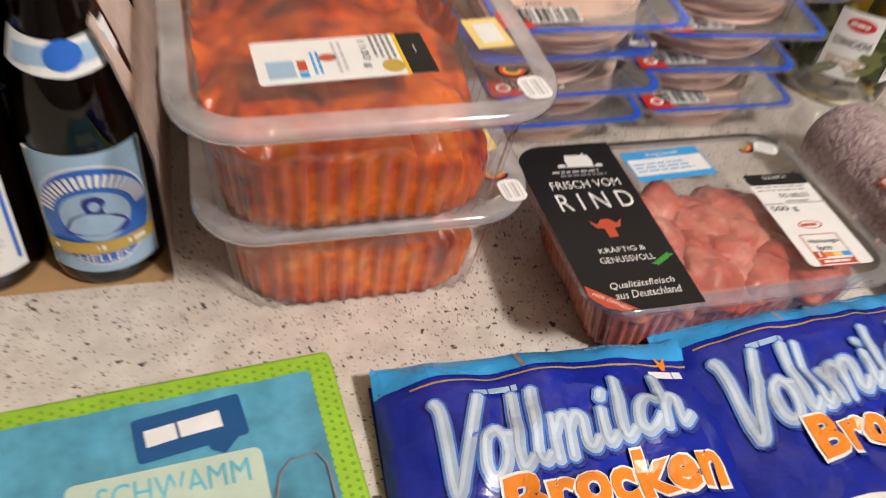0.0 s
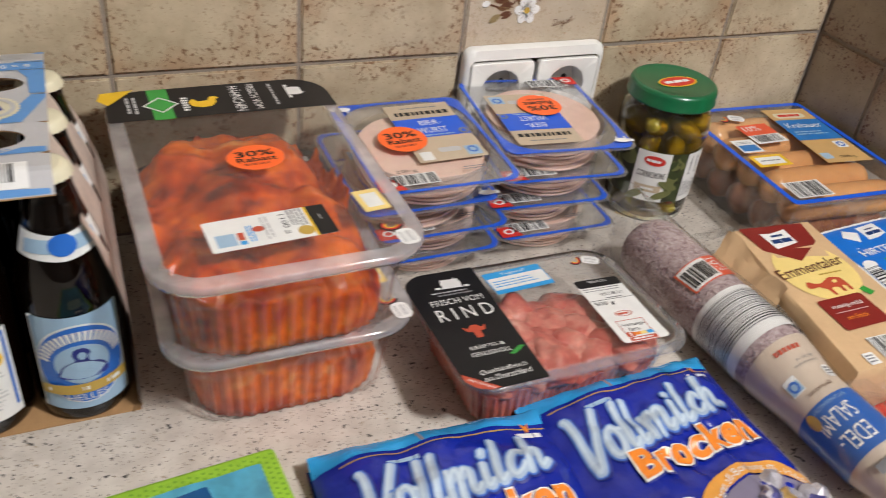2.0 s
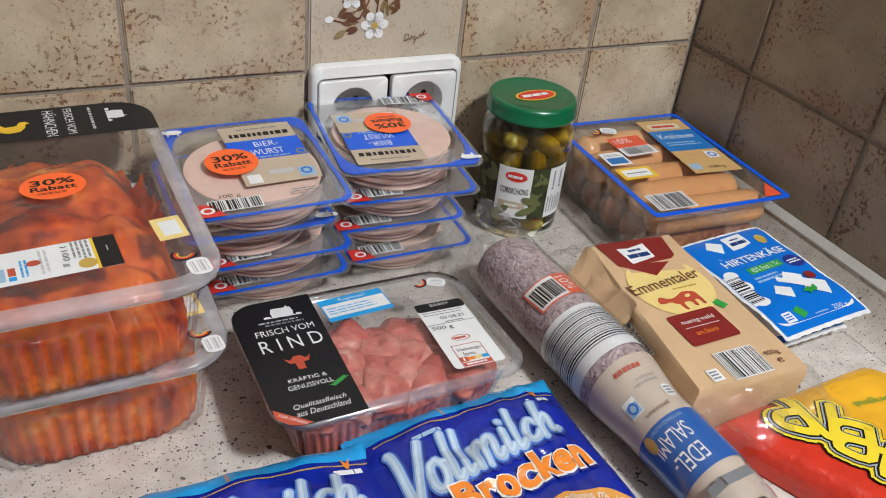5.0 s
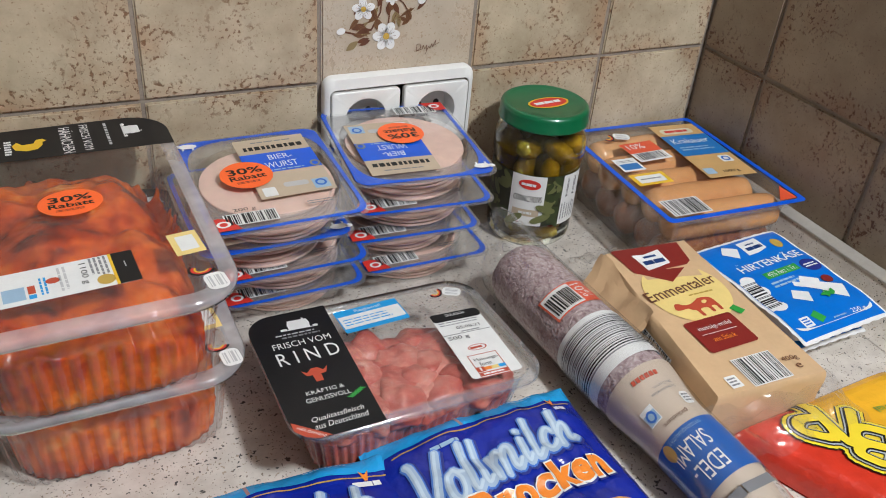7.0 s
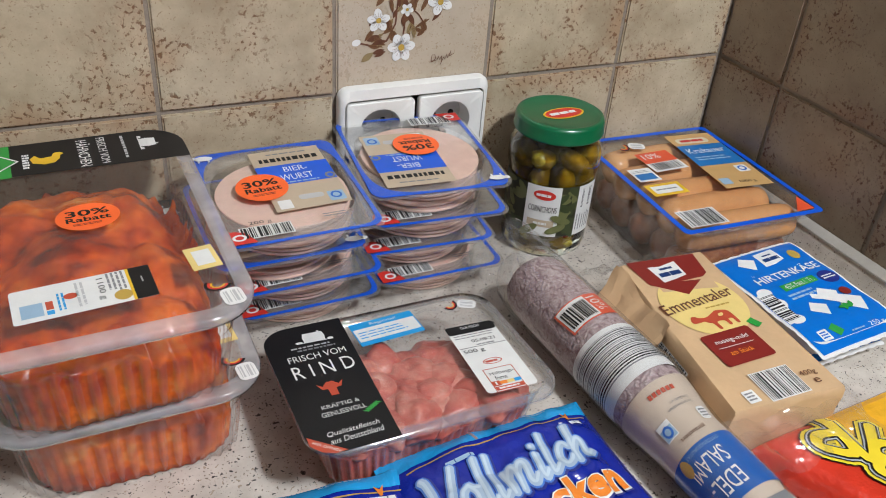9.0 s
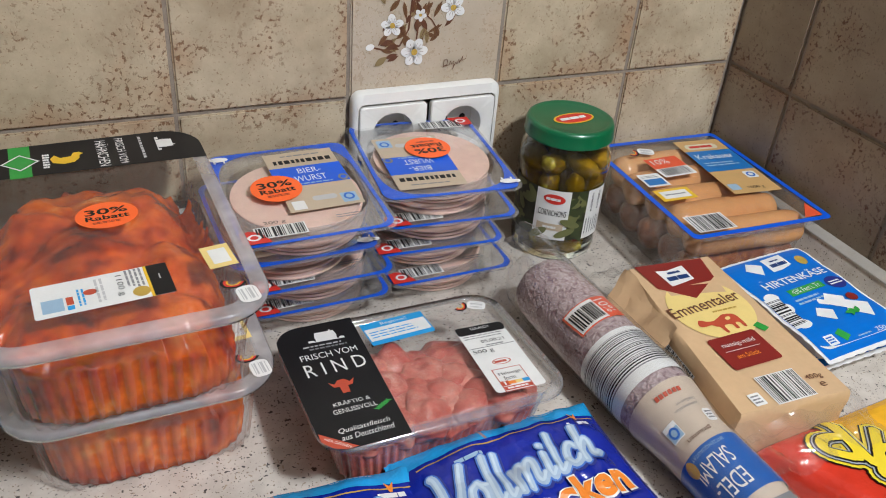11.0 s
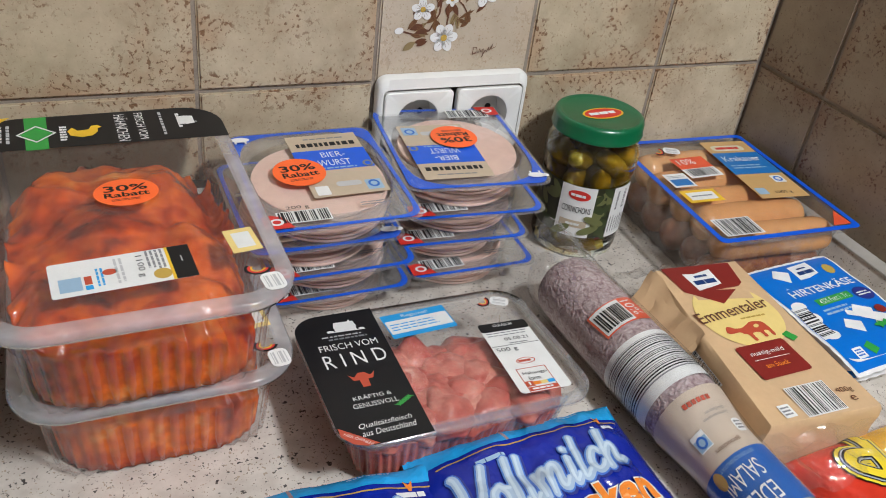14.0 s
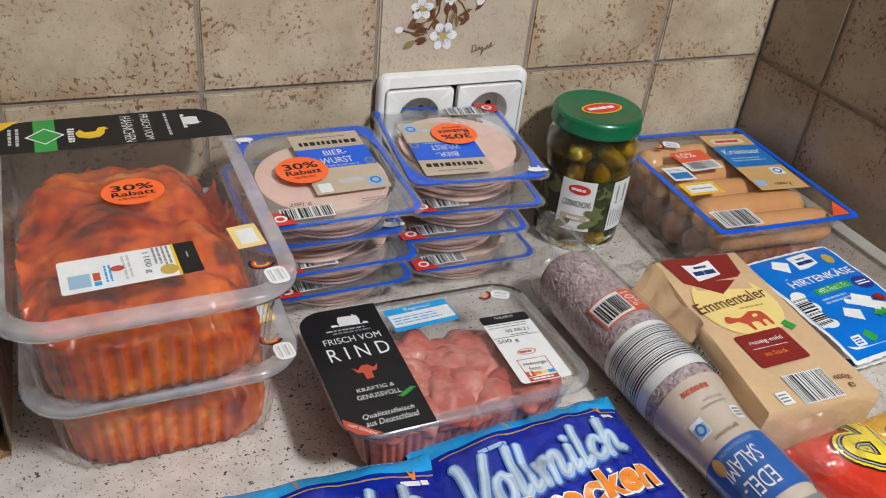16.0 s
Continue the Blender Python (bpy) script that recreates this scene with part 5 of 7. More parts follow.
lay("small_print", xf(lines2(0.012, 0.003, 1, 43, 0.8, 3), 0, 0.0410), round_jar, 0.0016, M["white"], jar)
for k, (d, v, r) in enumerate(((-14, 0.033, 40), (20, 0.036, 25), (25, 0.046, -20))):
    lay("printed_cornichon", xf(disc2(0.0100, 0.0038, 18), arc(d), v, r), round_jar, 0.0019 + 0.0001 * k, M["cuke_b"], jar)
lay("barcode_panel", xf(rect2(arc(33), 0.052, 8, 1), arc(62), 0.0535), round_jar, 0.0010, M["paper"], jar)
lay("barcode", xf(barcode2(0.019, 0.012, 44, 14), arc(60), 0.066, 90), round_jar, 0.0013, M["black"], jar)
lay("small_print", xf(lines2(0.018, 0.020, 6, 45, 0.35, 5), arc(60), 0.042, 90), round_jar, 0.0013, M["grey"], jar)

# ---- smoked sausages ----
kra = thing("sausage_pack", pose(0.3500, -0.1035, 0, 0, 0, -2.4), "blue-rimmed clear tray of smoked sausages on the worktop", "sausage pack")
KW, KH, KD = 0.162, 0.194, 0.070
part("tray", tray_shell(KW, KH, KD, 0.006, 0.016, 0.008, 0.0015, 30, 0.002, 30), M["tray"], kra, "clear plastic tray")
part("border", rim_flat(rrect(KW, KH, 0.006, 6, 12), rrect(KW - 0.011, KH - 0.011, 0.006, 6, 12), KD + 0.0016, 0.0004), M["blue"], kra, "blue printed border")
part("lid_film", sheet(lambda u, v: ((u - 0.5) * (KW - 0.012), (v - 0.5) * (KH - 0.012), KD + 0.0010 - 0.0012 * math.sin(math.pi * u) * math.sin(math.pi * v)), 12, 12), M["film"], kra)


def sausage_mesh(seed, L, r, bend):
    rings = []
    for i in range(19):
        f = i / 18
        e = min(1, math.sqrt(max(0.0, 1 - abs(2 * f - 1) ** 9)) + 0.12)
        x = (f - 0.5) * L
        y = bend * (1 - (2 * f - 1) ** 2)
        rr = r * e * (1 + 0.04 * noise.noise(Vector((f * 6, seed, 0))))
        rings.append([(x, y + rr * math.cos(a), rr * math.sin(a)) for a in [2 * math.pi * j / 18 for j in range(18)]])
    return finish(loft(rings, True, True), angle=2)


rnd = random.Random(6)
for layer, z in enumerate((0.0175, 0.0500)):
    for k in range(5):
        y = -0.0700 + k * 0.0350
        part("sausage", sausage_mesh(k + layer * 7, 0.132 + rnd.uniform(-0.006, 0.005), 0.0172, rnd.uniform(-0.004, 0.004)), M["wurst"] if layer else M["wurst_end"], kra, at=pose(rnd.uniform(-0.003, 0.003), y, z, 0, 0, rnd.uniform(-4, 4)))
kt = flat(KD + 0.0020)
kl = lambda s, x, y, r=0: xf(xf(s, x, y, r), 0.0440, 0.0240, -3)
lay("front_label", kl(rect2(0.057, 0.119), 0, 0), kt, 0, M["beige2"], kra, "tan and blue label printed Krakauer")
lay("blue_band", kl(rect2(0.057, 0.046), 0, 0.0110), kt, 0.0004, M["sky2"], kra)
lay("badge", kl(round2(0.040, 0.012, 0.005), -0.002, 0.0440), kt, 0.0004, M["cream"], kra)
lay("brand_bar", kl(lines2(0.030, 0.006, 1, 51, 0.8, 2), -0.002, 0.0440), kt, 0.0008, M["red"], kra)
lay("lettering", kl(text2("Krakauer", 0.045, 0.0110), 0, 0.0205), kt, 0.0008, M["white"], kra)
lay("small_print", kl(lines2(0.044, 0.010, 2, 52, 0.45, 4), 0, 0.0035), kt, 0.0008, M["palebeer"], kra)
lay("lettering", kl(text2("1000 g", 0.0190, 0.0062), 0.0040, -0.0500), kt, 0.0004, M["black"], kra)
lay("icon", kl(round2(0.014, 0.014, 0.002), 0.0150, -0.0240), kt, 0.0004, M["paper"], kra)
lay("icon_ring", kl(ring2(oval2(0.005, 0.005, 18), oval2(0.003, 0.003, 18)), 0.0150, -0.0240), kt, 0.0008, M["beerblue"], kra)
lay("icon", kl(round2(0.012, 0.012, 0.001), -0.0200, -0.0460), kt, 0.0004, M["palebeer"], kra)
rs = lambda s, x, y, r=0: xf(xf(s, x, y, r), -0.0190, 0.0345, 3)
lay("price_sticker", rs(rect2(0.041, 0.040), 0, 0), kt, 0.0006, M["paper"], kra, "red and white reduction sticker")
lay("patch", rs(rect2(0.041, 0.022), 0, 0.009), kt, 0.0009, M["cow2"], kra)
lay("lettering", rs(text2("10%", 0.021, 0.0105), -0.005, 0.0115), kt, 0.0012, M["white"], kra)
lay("barcode", rs(barcode2(0.034, 0.014, 53, 16), 0, -0.0100), kt, 0.0009, M["black"], kra)
lay("info_sticker", xf(rect2(0.026, 0.026), -0.0545, 0.0120), kt, 0.0006, M["paper"], kra)
lay("patch", xf(rect2(0.021, 0.012), -0.0545, 0.0080), kt, 0.0009, M["sky2"], kra)
lay("small_print", xf(lines2(0.020, 0.005, 2, 54, 0.4), -0.0545, 0.0190), kt, 0.0009, M["grey"], kra)
lay("yellow_sticker", xf(rect2(0.040, 0.022), -0.0490, -0.0190), kt, 0.0006, M["yellow"], kra)
lay("patch", xf(rect2(0.031, 0.014), -0.0490, -0.0190), kt, 0.0009, M["paper"], kra)
lay("small_print", xf(lines2(0.024, 0.004, 1, 55, 0.5, 4), -0.0490, -0.0190), kt, 0.0012, M["grey"], kra)
lay("barcode_field", xf(rect2(0.043, 0.028), -0.0480, -0.0745), kt, 0.0006, M["paper"], kra)
lay("barcode", xf(barcode2(0.039, 0.025, 56, 18), -0.0480, -0.0745), kt, 0.0009, M["black"], kra)
lay("corner_mark", poly2((0.072, -0.066), (0.0735, -0.090), (0.052, -0.0905)), kt, 0.0006, M["cow2"], kra)
emblem(kra, kt, -0.0420, 0.0720, 70, 1.2, 0.0006)

# ---- salami ----
salami = thing("salami", pose(0.1265, -0.148, 0.0322, 0, 0, 3.2), "thick whitish salami in clear film with paper wrapper", "salami")
SR = 0.0305


def tube(y0, y1, r, n=48, steps=12, ends=(1.0, 1.0), bottom=False):
    rings = []
    for i in range(steps + 1):
        f = i / steps
        k = ends[0] + (1 - ends[0]) * min(1, f * 4) if f < 0.5 else ends[1] + (1 - ends[1]) * min(1, (1 - f) * 4)
        rings.append([(r * k * math.cos(a), -(y0 + (y1 - y0) * f), r * k * math.sin(a)) for a in [2 * math.pi * j / n for j in range(n)]])
    return finish(loft(rings, bottom, bottom), angle=1.2)


def along(y):
    """Where a place of the even sausage comes to lie once its paper is gathered."""
    stops = ((-0.05, -0.038), (0.0, 0.012), (0.14, 0.128), (0.188, 0.180), (0.203, 0.190), (0.262, 0.243), (0.302, 0.290), (0.36, 0.350))
    for (a, p), (b, q) in zip(stops, stops[1:]):
        if y <= b:
            return p + (q - p) * (y - a) / (b - a)
    return y - 0.01


def squeeze(y):
    """How thin the sausage is at a place, gathered towards the twisted end."""
    f = min(1.0, max(0.0, (y - 0.178) / 0.055))
    return 1 - 0.19 * f * f * (3 - 2 * f) - 0.25 * max(0.0, y - 0.25)


def gathered(bm):
    for v in bm.verts:
        y = along(-v.co.y)
        k = squeeze(y)
        v.co = (v.co.x * k, -y, v.co.z * k - (1 - k) * SR * 0.5)
    return bm


prof = [(0.000, 0.30), (0.002, 0.52), (0.006, 0.74), (0.012, 0.90), (0.022, 0.985), (0.05, 1), (0.12, 1.0), (0.20, 1), (0.245, 0.99), (0.285, 0.82), (0.300, 0.76), (0.315, 0.64), (0.325, 0.5), (0.332, 0.3)]
part("sausage", gathered(finish(loft([[(SR * k * (1 + 0.012 * noise.noise(Vector((math.cos(a) * 2, math.sin(a) * 2, y * 40)))) * math.cos(a), -y, SR * k * math.sin(a)) for a in [2 * math.pi * j / 56 for j in range(56)]] for y, k in prof], True, True), angle=1.5)), M["salami"], salami, "wrinkled whitish-mauve salami skin")


def round_salami(u, v, l):
    a, y = radians(115) - u / SR, along(-v)
    k = squeeze(y)
    r = (SR + 0.0006) * k + l
    return (r * math.cos(a), -y, r * math.sin(a) - (1 - k) * SR * 0.5)


part("barcode_band", gathered(tube(0.140, 0.188, SR + 0.0008)), M["paper"], salami, "white band with grey stripes")
rnd = random.Random(3)
y = 0.145
while y < 0.178:
    w = rnd.choice((0.0004, 0.0007, 0.0011))
    part("stripe", gathered(tube(y, y + w, SR + 0.0012, steps=1)), M["grey"] if rnd.random() < 0.75 else M["black"], salami)
    y += w + rnd.choice((0.0007, 0.0012))
part("wrapper", gathered(tube(0.203, 0.330, SR + 0.0009, ends=(1, 0.70), steps=24)), M["paper_tan"], salami, "beige paper wrapper")
part("blue_band", gathered(tube(0.262, 0.302, SR + 0.0013)), M["beerblue2"], salami, "blue band printed EDEL-SALAMI")
for body, u, v, w, h, mat in (("SALAMI", -0.009, -0.2755, 0.0340, 0.0115, "white"), ("EDEL-", -0.009, -0.2910, 0.0290, 0.0115, "white"), ("SPITZENQUALITÄT", -0.004, -0.2655, 0.0330, 0.0032, "palebeer"), ("geräuchert", 0.000, -0.2535, 0.0240, 0.0050, "twig"), ("Ohne Zusatz von", 0.010, -0.2255, 0.0170, 0.0026, "grey"), ("Geschmacksverstärkern", 0.008, -0.2300, 0.0230, 0.0026, "grey")):
    lay("lettering", xf(text2(body, w, h), u, v, 180), round_salami, 0.0012, M[mat], salami)
lay("brand_bar", xf(join2(*[xf(rect2(0.0028, 0.0042), -0.0095 + 0.0038 * i, 0) for i in range(6)]), 0.002, -0.2135, 176), round_salami, 0.0010, M["cow"], salami)
lay("icon", xf(rect2(0.0130, 0.0150, 4, 1), -0.0150, -0.2400), round_salami, 0.0008, M["white"], salami)
lay("icon_field", xf(rect2(0.0120, 0.0100, 4, 1), -0.0150, -0.2418), round_salami, 0.0010, M["palebeer"], salami)
lay("icon_ring", xf(ring2(oval2(0.0045, 0.0050, 18), oval2(0.0027, 0.003, 18)), -0.0150, -0.2410), round_salami, 0.0012, M["beerblue"], salami)
lay("icon", xf(round2(0.0105, 0.0125, 0.003), 0.0220, -0.2420), round_salami, 0.0008, M["white"], salami)
lay("small_print", xf(lines2(0.008, 0.009, 3, 63, 0.5, 2), 0.0220, -0.2420), round_salami, 0.0012, M["grey"], salami)
lay("seal", xf(disc2(0.0050, 0.0058, 20), -0.0255, -0.2690), round_salami, 0.0014, M["gold"], salami)
lay("brand_bar", xf(lines2(0.048, 0.0090, 1, 64, 0.8, 1.6), 0.002, -0.3140, 180), round_salami, 0.0006, M["grey"], salami)
ss = lambda s, x, y, r=0: xf(xf(s, x, y, r), 0.0060, -0.1080, 4)
lay("price_sticker", ss(rect2(0.0440, 0.0330, 10, 1), 0, 0), round_salami, 0.0008, M["cow2"], salami, "orange-edged barcode sticker with 10 %")
lay("patch", ss(rect2(0.0265, 0.0300, 6, 1), -0.0070, 0), round_salami, 0.0011, M["paper"], salami)
lay("barcode", ss(barcode2(0.0230, 0.0230, 65, 13), -0.0070, -0.001), round_salami, 0.0015, M["black"], salami)
lay("lettering", ss(text2("10%", 0.0220, 0.0090), 0.0125, 0.001, -85), round_salami, 0.0011, M["white"], salami)


def crumple(f, nu, nv, amp, freq, seed):
    """A sheet through f with folds like those of stiff film."""
    def g(u, v):
        p = Vector(f(u, v))
        q = p * freq + Vector((seed, seed * 2, 0))
        return p + Vector((noise.noise(q), noise.noise(q + Vector((9, 0, 0))), abs(noise.noise(q + Vector((0, 9, 0)))))) * amp
    return finish(sheet(g, nu, nv), angle=0.28)


part("film_sleeve", gathered(finish(loft([[((SR + 0.0028 + 0.0018 * noise.noise(Vector((math.cos(a) * 3, math.sin(a) * 3, y * 30)))) * k * math.cos(a), -y, max(-0.0312, (SR + 0.0028 + 0.0018 * noise.noise(Vector((math.cos(a) * 3, math.sin(a) * 3, y * 30 + 7)))) * k * math.sin(a))) for a in [2 * math.pi * j / 48 for j in range(48)]] for y, k in ((-0.012, 0.75), (0.0, 0.95), (0.02, 1.0), (0.06, 1.0), (0.10, 1), (0.14, 1), (0.18, 1), (0.22, 1), (0.25, 1), (0.30, 0.98), (0.33, 0.88), (0.350, 0.65))]), angle=0.6)), M["film"], salami, "clear shrunken film")
part("film_tail", crumple(lambda u, v: (-0.044 + 0.094 * u, -0.026 + 0.048 * v, -0.024 + 0.056 * math.sin(math.pi * min(1, u * 1.05)) * (1 - 0.30 * v) + 0.020 * v), 34, 16, 0.009, 70, 3), M["crinkle"], salami, "crumpled clear film end")
part("film_end", crumple(lambda u, v: (-0.030 + 0.060 * u, -0.318 - 0.045 * v, -0.020 + 0.026 * math.sin(math.pi * u) * (1 - 0.6 * v)), 20, 10, 0.005, 60, 5), M["crinkle"], salami)

# ---- cheese block ----
emm = thing("cheese_block", pose(0.225, -0.293, 0), "emmental cheese block wrapped in tan printed film", "cheese")
botm = [(-0.060, 0.093), (0.052, 0.088), (0.044, -0.094), (-0.063, -0.088)]
topm = [(-0.034, 0.090, 0.0585), (0.050, 0.086, 0.0585), (0.0425, -0.095, 0.0535), (-0.0570, -0.088, 0.0535)]


def inset(poly, k, z=None):
    cx, cy = sum(p[0] for p in poly) / 4, sum(p[1] for p in poly) / 4
    return [(cx + (p[0] - cx) * k, cy + (p[1] - cy) * k, p[2] if z is None else z) for p in poly]


def dense(ring, n=14):
    out = []
    for a, b in zip(ring, ring[1:] + ring[:1]):
        out += [tuple(a[i] + (b[i] - a[i]) * k / n for i in range(3)) for k in range(n)]
    return out


levels = [dense([(x, y, 0.0004) for x, y in botm])]
for f in (0.15, 0.35, 0.6, 0.85, 0.96):
    levels.append([tuple(a[i] + (b[i] - a[i]) * f for i in range(3)) for a, b in zip(levels[0], dense(topm))])
levels.append([(x, y, z + 0.0006) for x, y, z in dense(inset(topm, 0.985))])
levels.append([(x, y, z + 0.0008) for x, y, z in dense(inset(topm, 0.6))])
for k, ring in enumerate(levels[1:6]):
    levels[k + 1] = [(x + 0.0028 * noise.noise(Vector((x * 45, y * 45, z * 60))), y + 0.0022 * noise.noise(Vector((x * 45, y * 45, z * 60 + 9))), z) for x, y, z in ring]
part("wrapped_block", finish(loft(levels, True, True), angle=0.9), M["tan"], emm, "tan printed film round the block")


def on_cheese(u, v, l):
    return (u, v, 0.0562 + 0.0030 * v / 0.09 + 0.0012 + 0.4 * l)


lay("cheese_disc", xf(disc2(0.0370, 0.0385), 0.0015, 0.0205), on_cheese, 0, M["cheese"], emm, "pale yellow cheese picture")
lay("pennant", poly2((-0.0290, 0.0885), (0.0390, 0.0830), (0.0330, 0.0560), (-0.0020, 0.0350), (-0.0270, 0.0560)), on_cheese, 0.0004, M["maroon"], emm, "dark red pennant")
lay("badge", xf(poly2((-0.015, 0.011), (-0.004, 0.009), (0.014, 0.012), (0.013, -0.008), (0.002, -0.010), (-0.013, -0.012)), 0.0005, 0.0665), on_cheese, 0.0008, M["white"], emm)
lay("brand_bar", join2(xf(lines2(0.014, 0.003, 1, 71, 0.9, 1.5), 0.001, 0.0715), xf(lines2(0.022, 0.006, 1, 72, 0.9, 2), 0.0005, 0.0640)), on_cheese, 0.0012, M["navy"], emm)
lay("lettering", xf(text2("Emmentaler", 0.0740, 0.0125, bold=0.008), -0.0010, 0.0260, 5), on_cheese, 0.0008, M["twig"], emm)
lay("small_print", xf(lines2(0.026, 0.0024, 1, 73, 0.7, 5), 0.012, 0.0150), on_cheese, 0.0008, M["gold"], emm)
beast = smooth2([(-0.0215, 0.0030), (-0.0185, 0.0075), (-0.0150, 0.0070), (-0.0120, 0.0045), (-0.0060, 0.0035), (0.0020, 0.0062), (0.0060, 0.0078), (0.0120, 0.0070), (0.0165, 0.0050), (0.0180, 0.0000), (0.0178, -0.0105), (0.0150, -0.0105), (0.0145, -0.0050), (0.0105, -0.0045), (0.0100, -0.0105), (0.0070, -0.0105), (0.0062, -0.0050), (-0.0010, -0.0045), (-0.0016, -0.0120), (-0.0045, -0.0120), (-0.0055, -0.0050), (-0.0085, -0.0030), (-0.0110, -0.0005), (-0.0165, -0.0005), (-0.0205, 0.0002)])
lay("cow_shape", xf(beast, -0.0020, 0.0020, 2), on_cheese, 0.0008, M["cow"], emm, "plain red-brown cow shape")
lay("cow_patch", xf(disc2(0.0030, 0.0018, 14), 0.0060, 0.0045, 20), on_cheese, 0.0012, M["cheese"], emm)
lay("sort_label", xf(round2(0.0480, 0.0355, 0.003), -0.0060, -0.0308, 1), on_cheese, 0.0004, M["maroon"], emm, "dark red label printed nussig-mild")
lay("lettering", xf(text2("nussig-mild", 0.0320, 0.0058), -0.0060, -0.0235), on_cheese, 0.0008, M["white"], emm)
lay("lettering", xf(text2("am Stück", 0.0220, 0.0048), -0.0070, -0.0365), on_cheese, 0.0008, M["letter_orange"], emm)
lay("frame_line", xf(rect2(0.034, 0.0005), -0.0065, -0.0298), on_cheese, 0.0008, M["white"], emm)
lay("tag", xf(poly2((-0.006, 0.003), (0.001, 0.006), (0.006, -0.003), (-0.001, -0.006)), 0.0265, -0.0125, 0), on_cheese, 0.0008, M["green"], emm)
lay("barcode_field", xf(rect2(0.0370, 0.0290), -0.0040, -0.0745, -1), on_cheese, 0.0004, M["paper"], emm)
lay("barcode", xf(barcode2(0.0350, 0.0270, 74, 17), -0.0040, -0.0745, -1), on_cheese, 0.0008, M["black"], emm)
lay("lettering", xf(text2("400g", 0.0150, 0.0062), 0.0250, -0.0735, -3), on_cheese, 0.0006, M["twig"], emm)
lay("lettering", xf(text2("e", 0.0052, 0.0048), 0.0265, -0.0820), on_cheese, 0.0006, M["twig"], emm)
lay("icon", xf(round2(0.0105, 0.0120, 0.001), -0.0350, -0.0790), on_cheese, 0.0006, M["white"], emm)
lay("small_print", xf(lines2(0.008, 0.009, 3, 75, 0.5, 2), -0.0350, -0.0790), on_cheese, 0.0010, M["grey"], emm)


def on_side(u, v, l):
    f = (v + 0.02) / 0.05
    k = (u + 0.09) / 0.18
    bx, tx = -0.063 + 0.003 * k, -0.057 + 0.023 * k
    return (bx + (tx - bx) * f - 0.0035 - l, u, 0.0002 + 0.055 * f)


lay("side_barcode_field", xf(rect2(0.040, 0.024, 4, 2), -0.016, 0.010), on_side, 0, M["paper"], emm)
lay("side_barcode", xf(barcode2(0.037, 0.024, 76, 17), -0.016, 0.010), on_side, 0.0006, M["black"], emm)
part("wrapper_fold", crumple(lambda u, v: (-0.036 - 0.012 * u - v * (0.034 - 0.022 * u), 0.089 - 0.085 * u - 0.012 * v * (1 - u), 0.0575 - 0.034 * v * (1 - 0.3 * u) + 0.003 * math.sin(9 * u + 5 * v)), 16, 8, 0.004, 60, 21), M["tan"], emm, "folded flap of the tan wrapper")
part("film_end", crumple(lambda u, v: (-0.060 + 0.110 * u, 0.088 + 0.026 * v, 0.058 - 0.020 * v + 0.004 * math.sin(u * 20)), 30, 8, 0.005, 60, 8), M["crinkle"], emm, "crumpled clear film end")
part("film_end", crumple(lambda u, v: (-0.064 + 0.125 * u, -0.084 - 0.046 * v, 0.043 - 0.012 * v + 0.004 * math.sin(u * 17)), 36, 14, 0.007, 50, 12), M["crinkle"], emm)


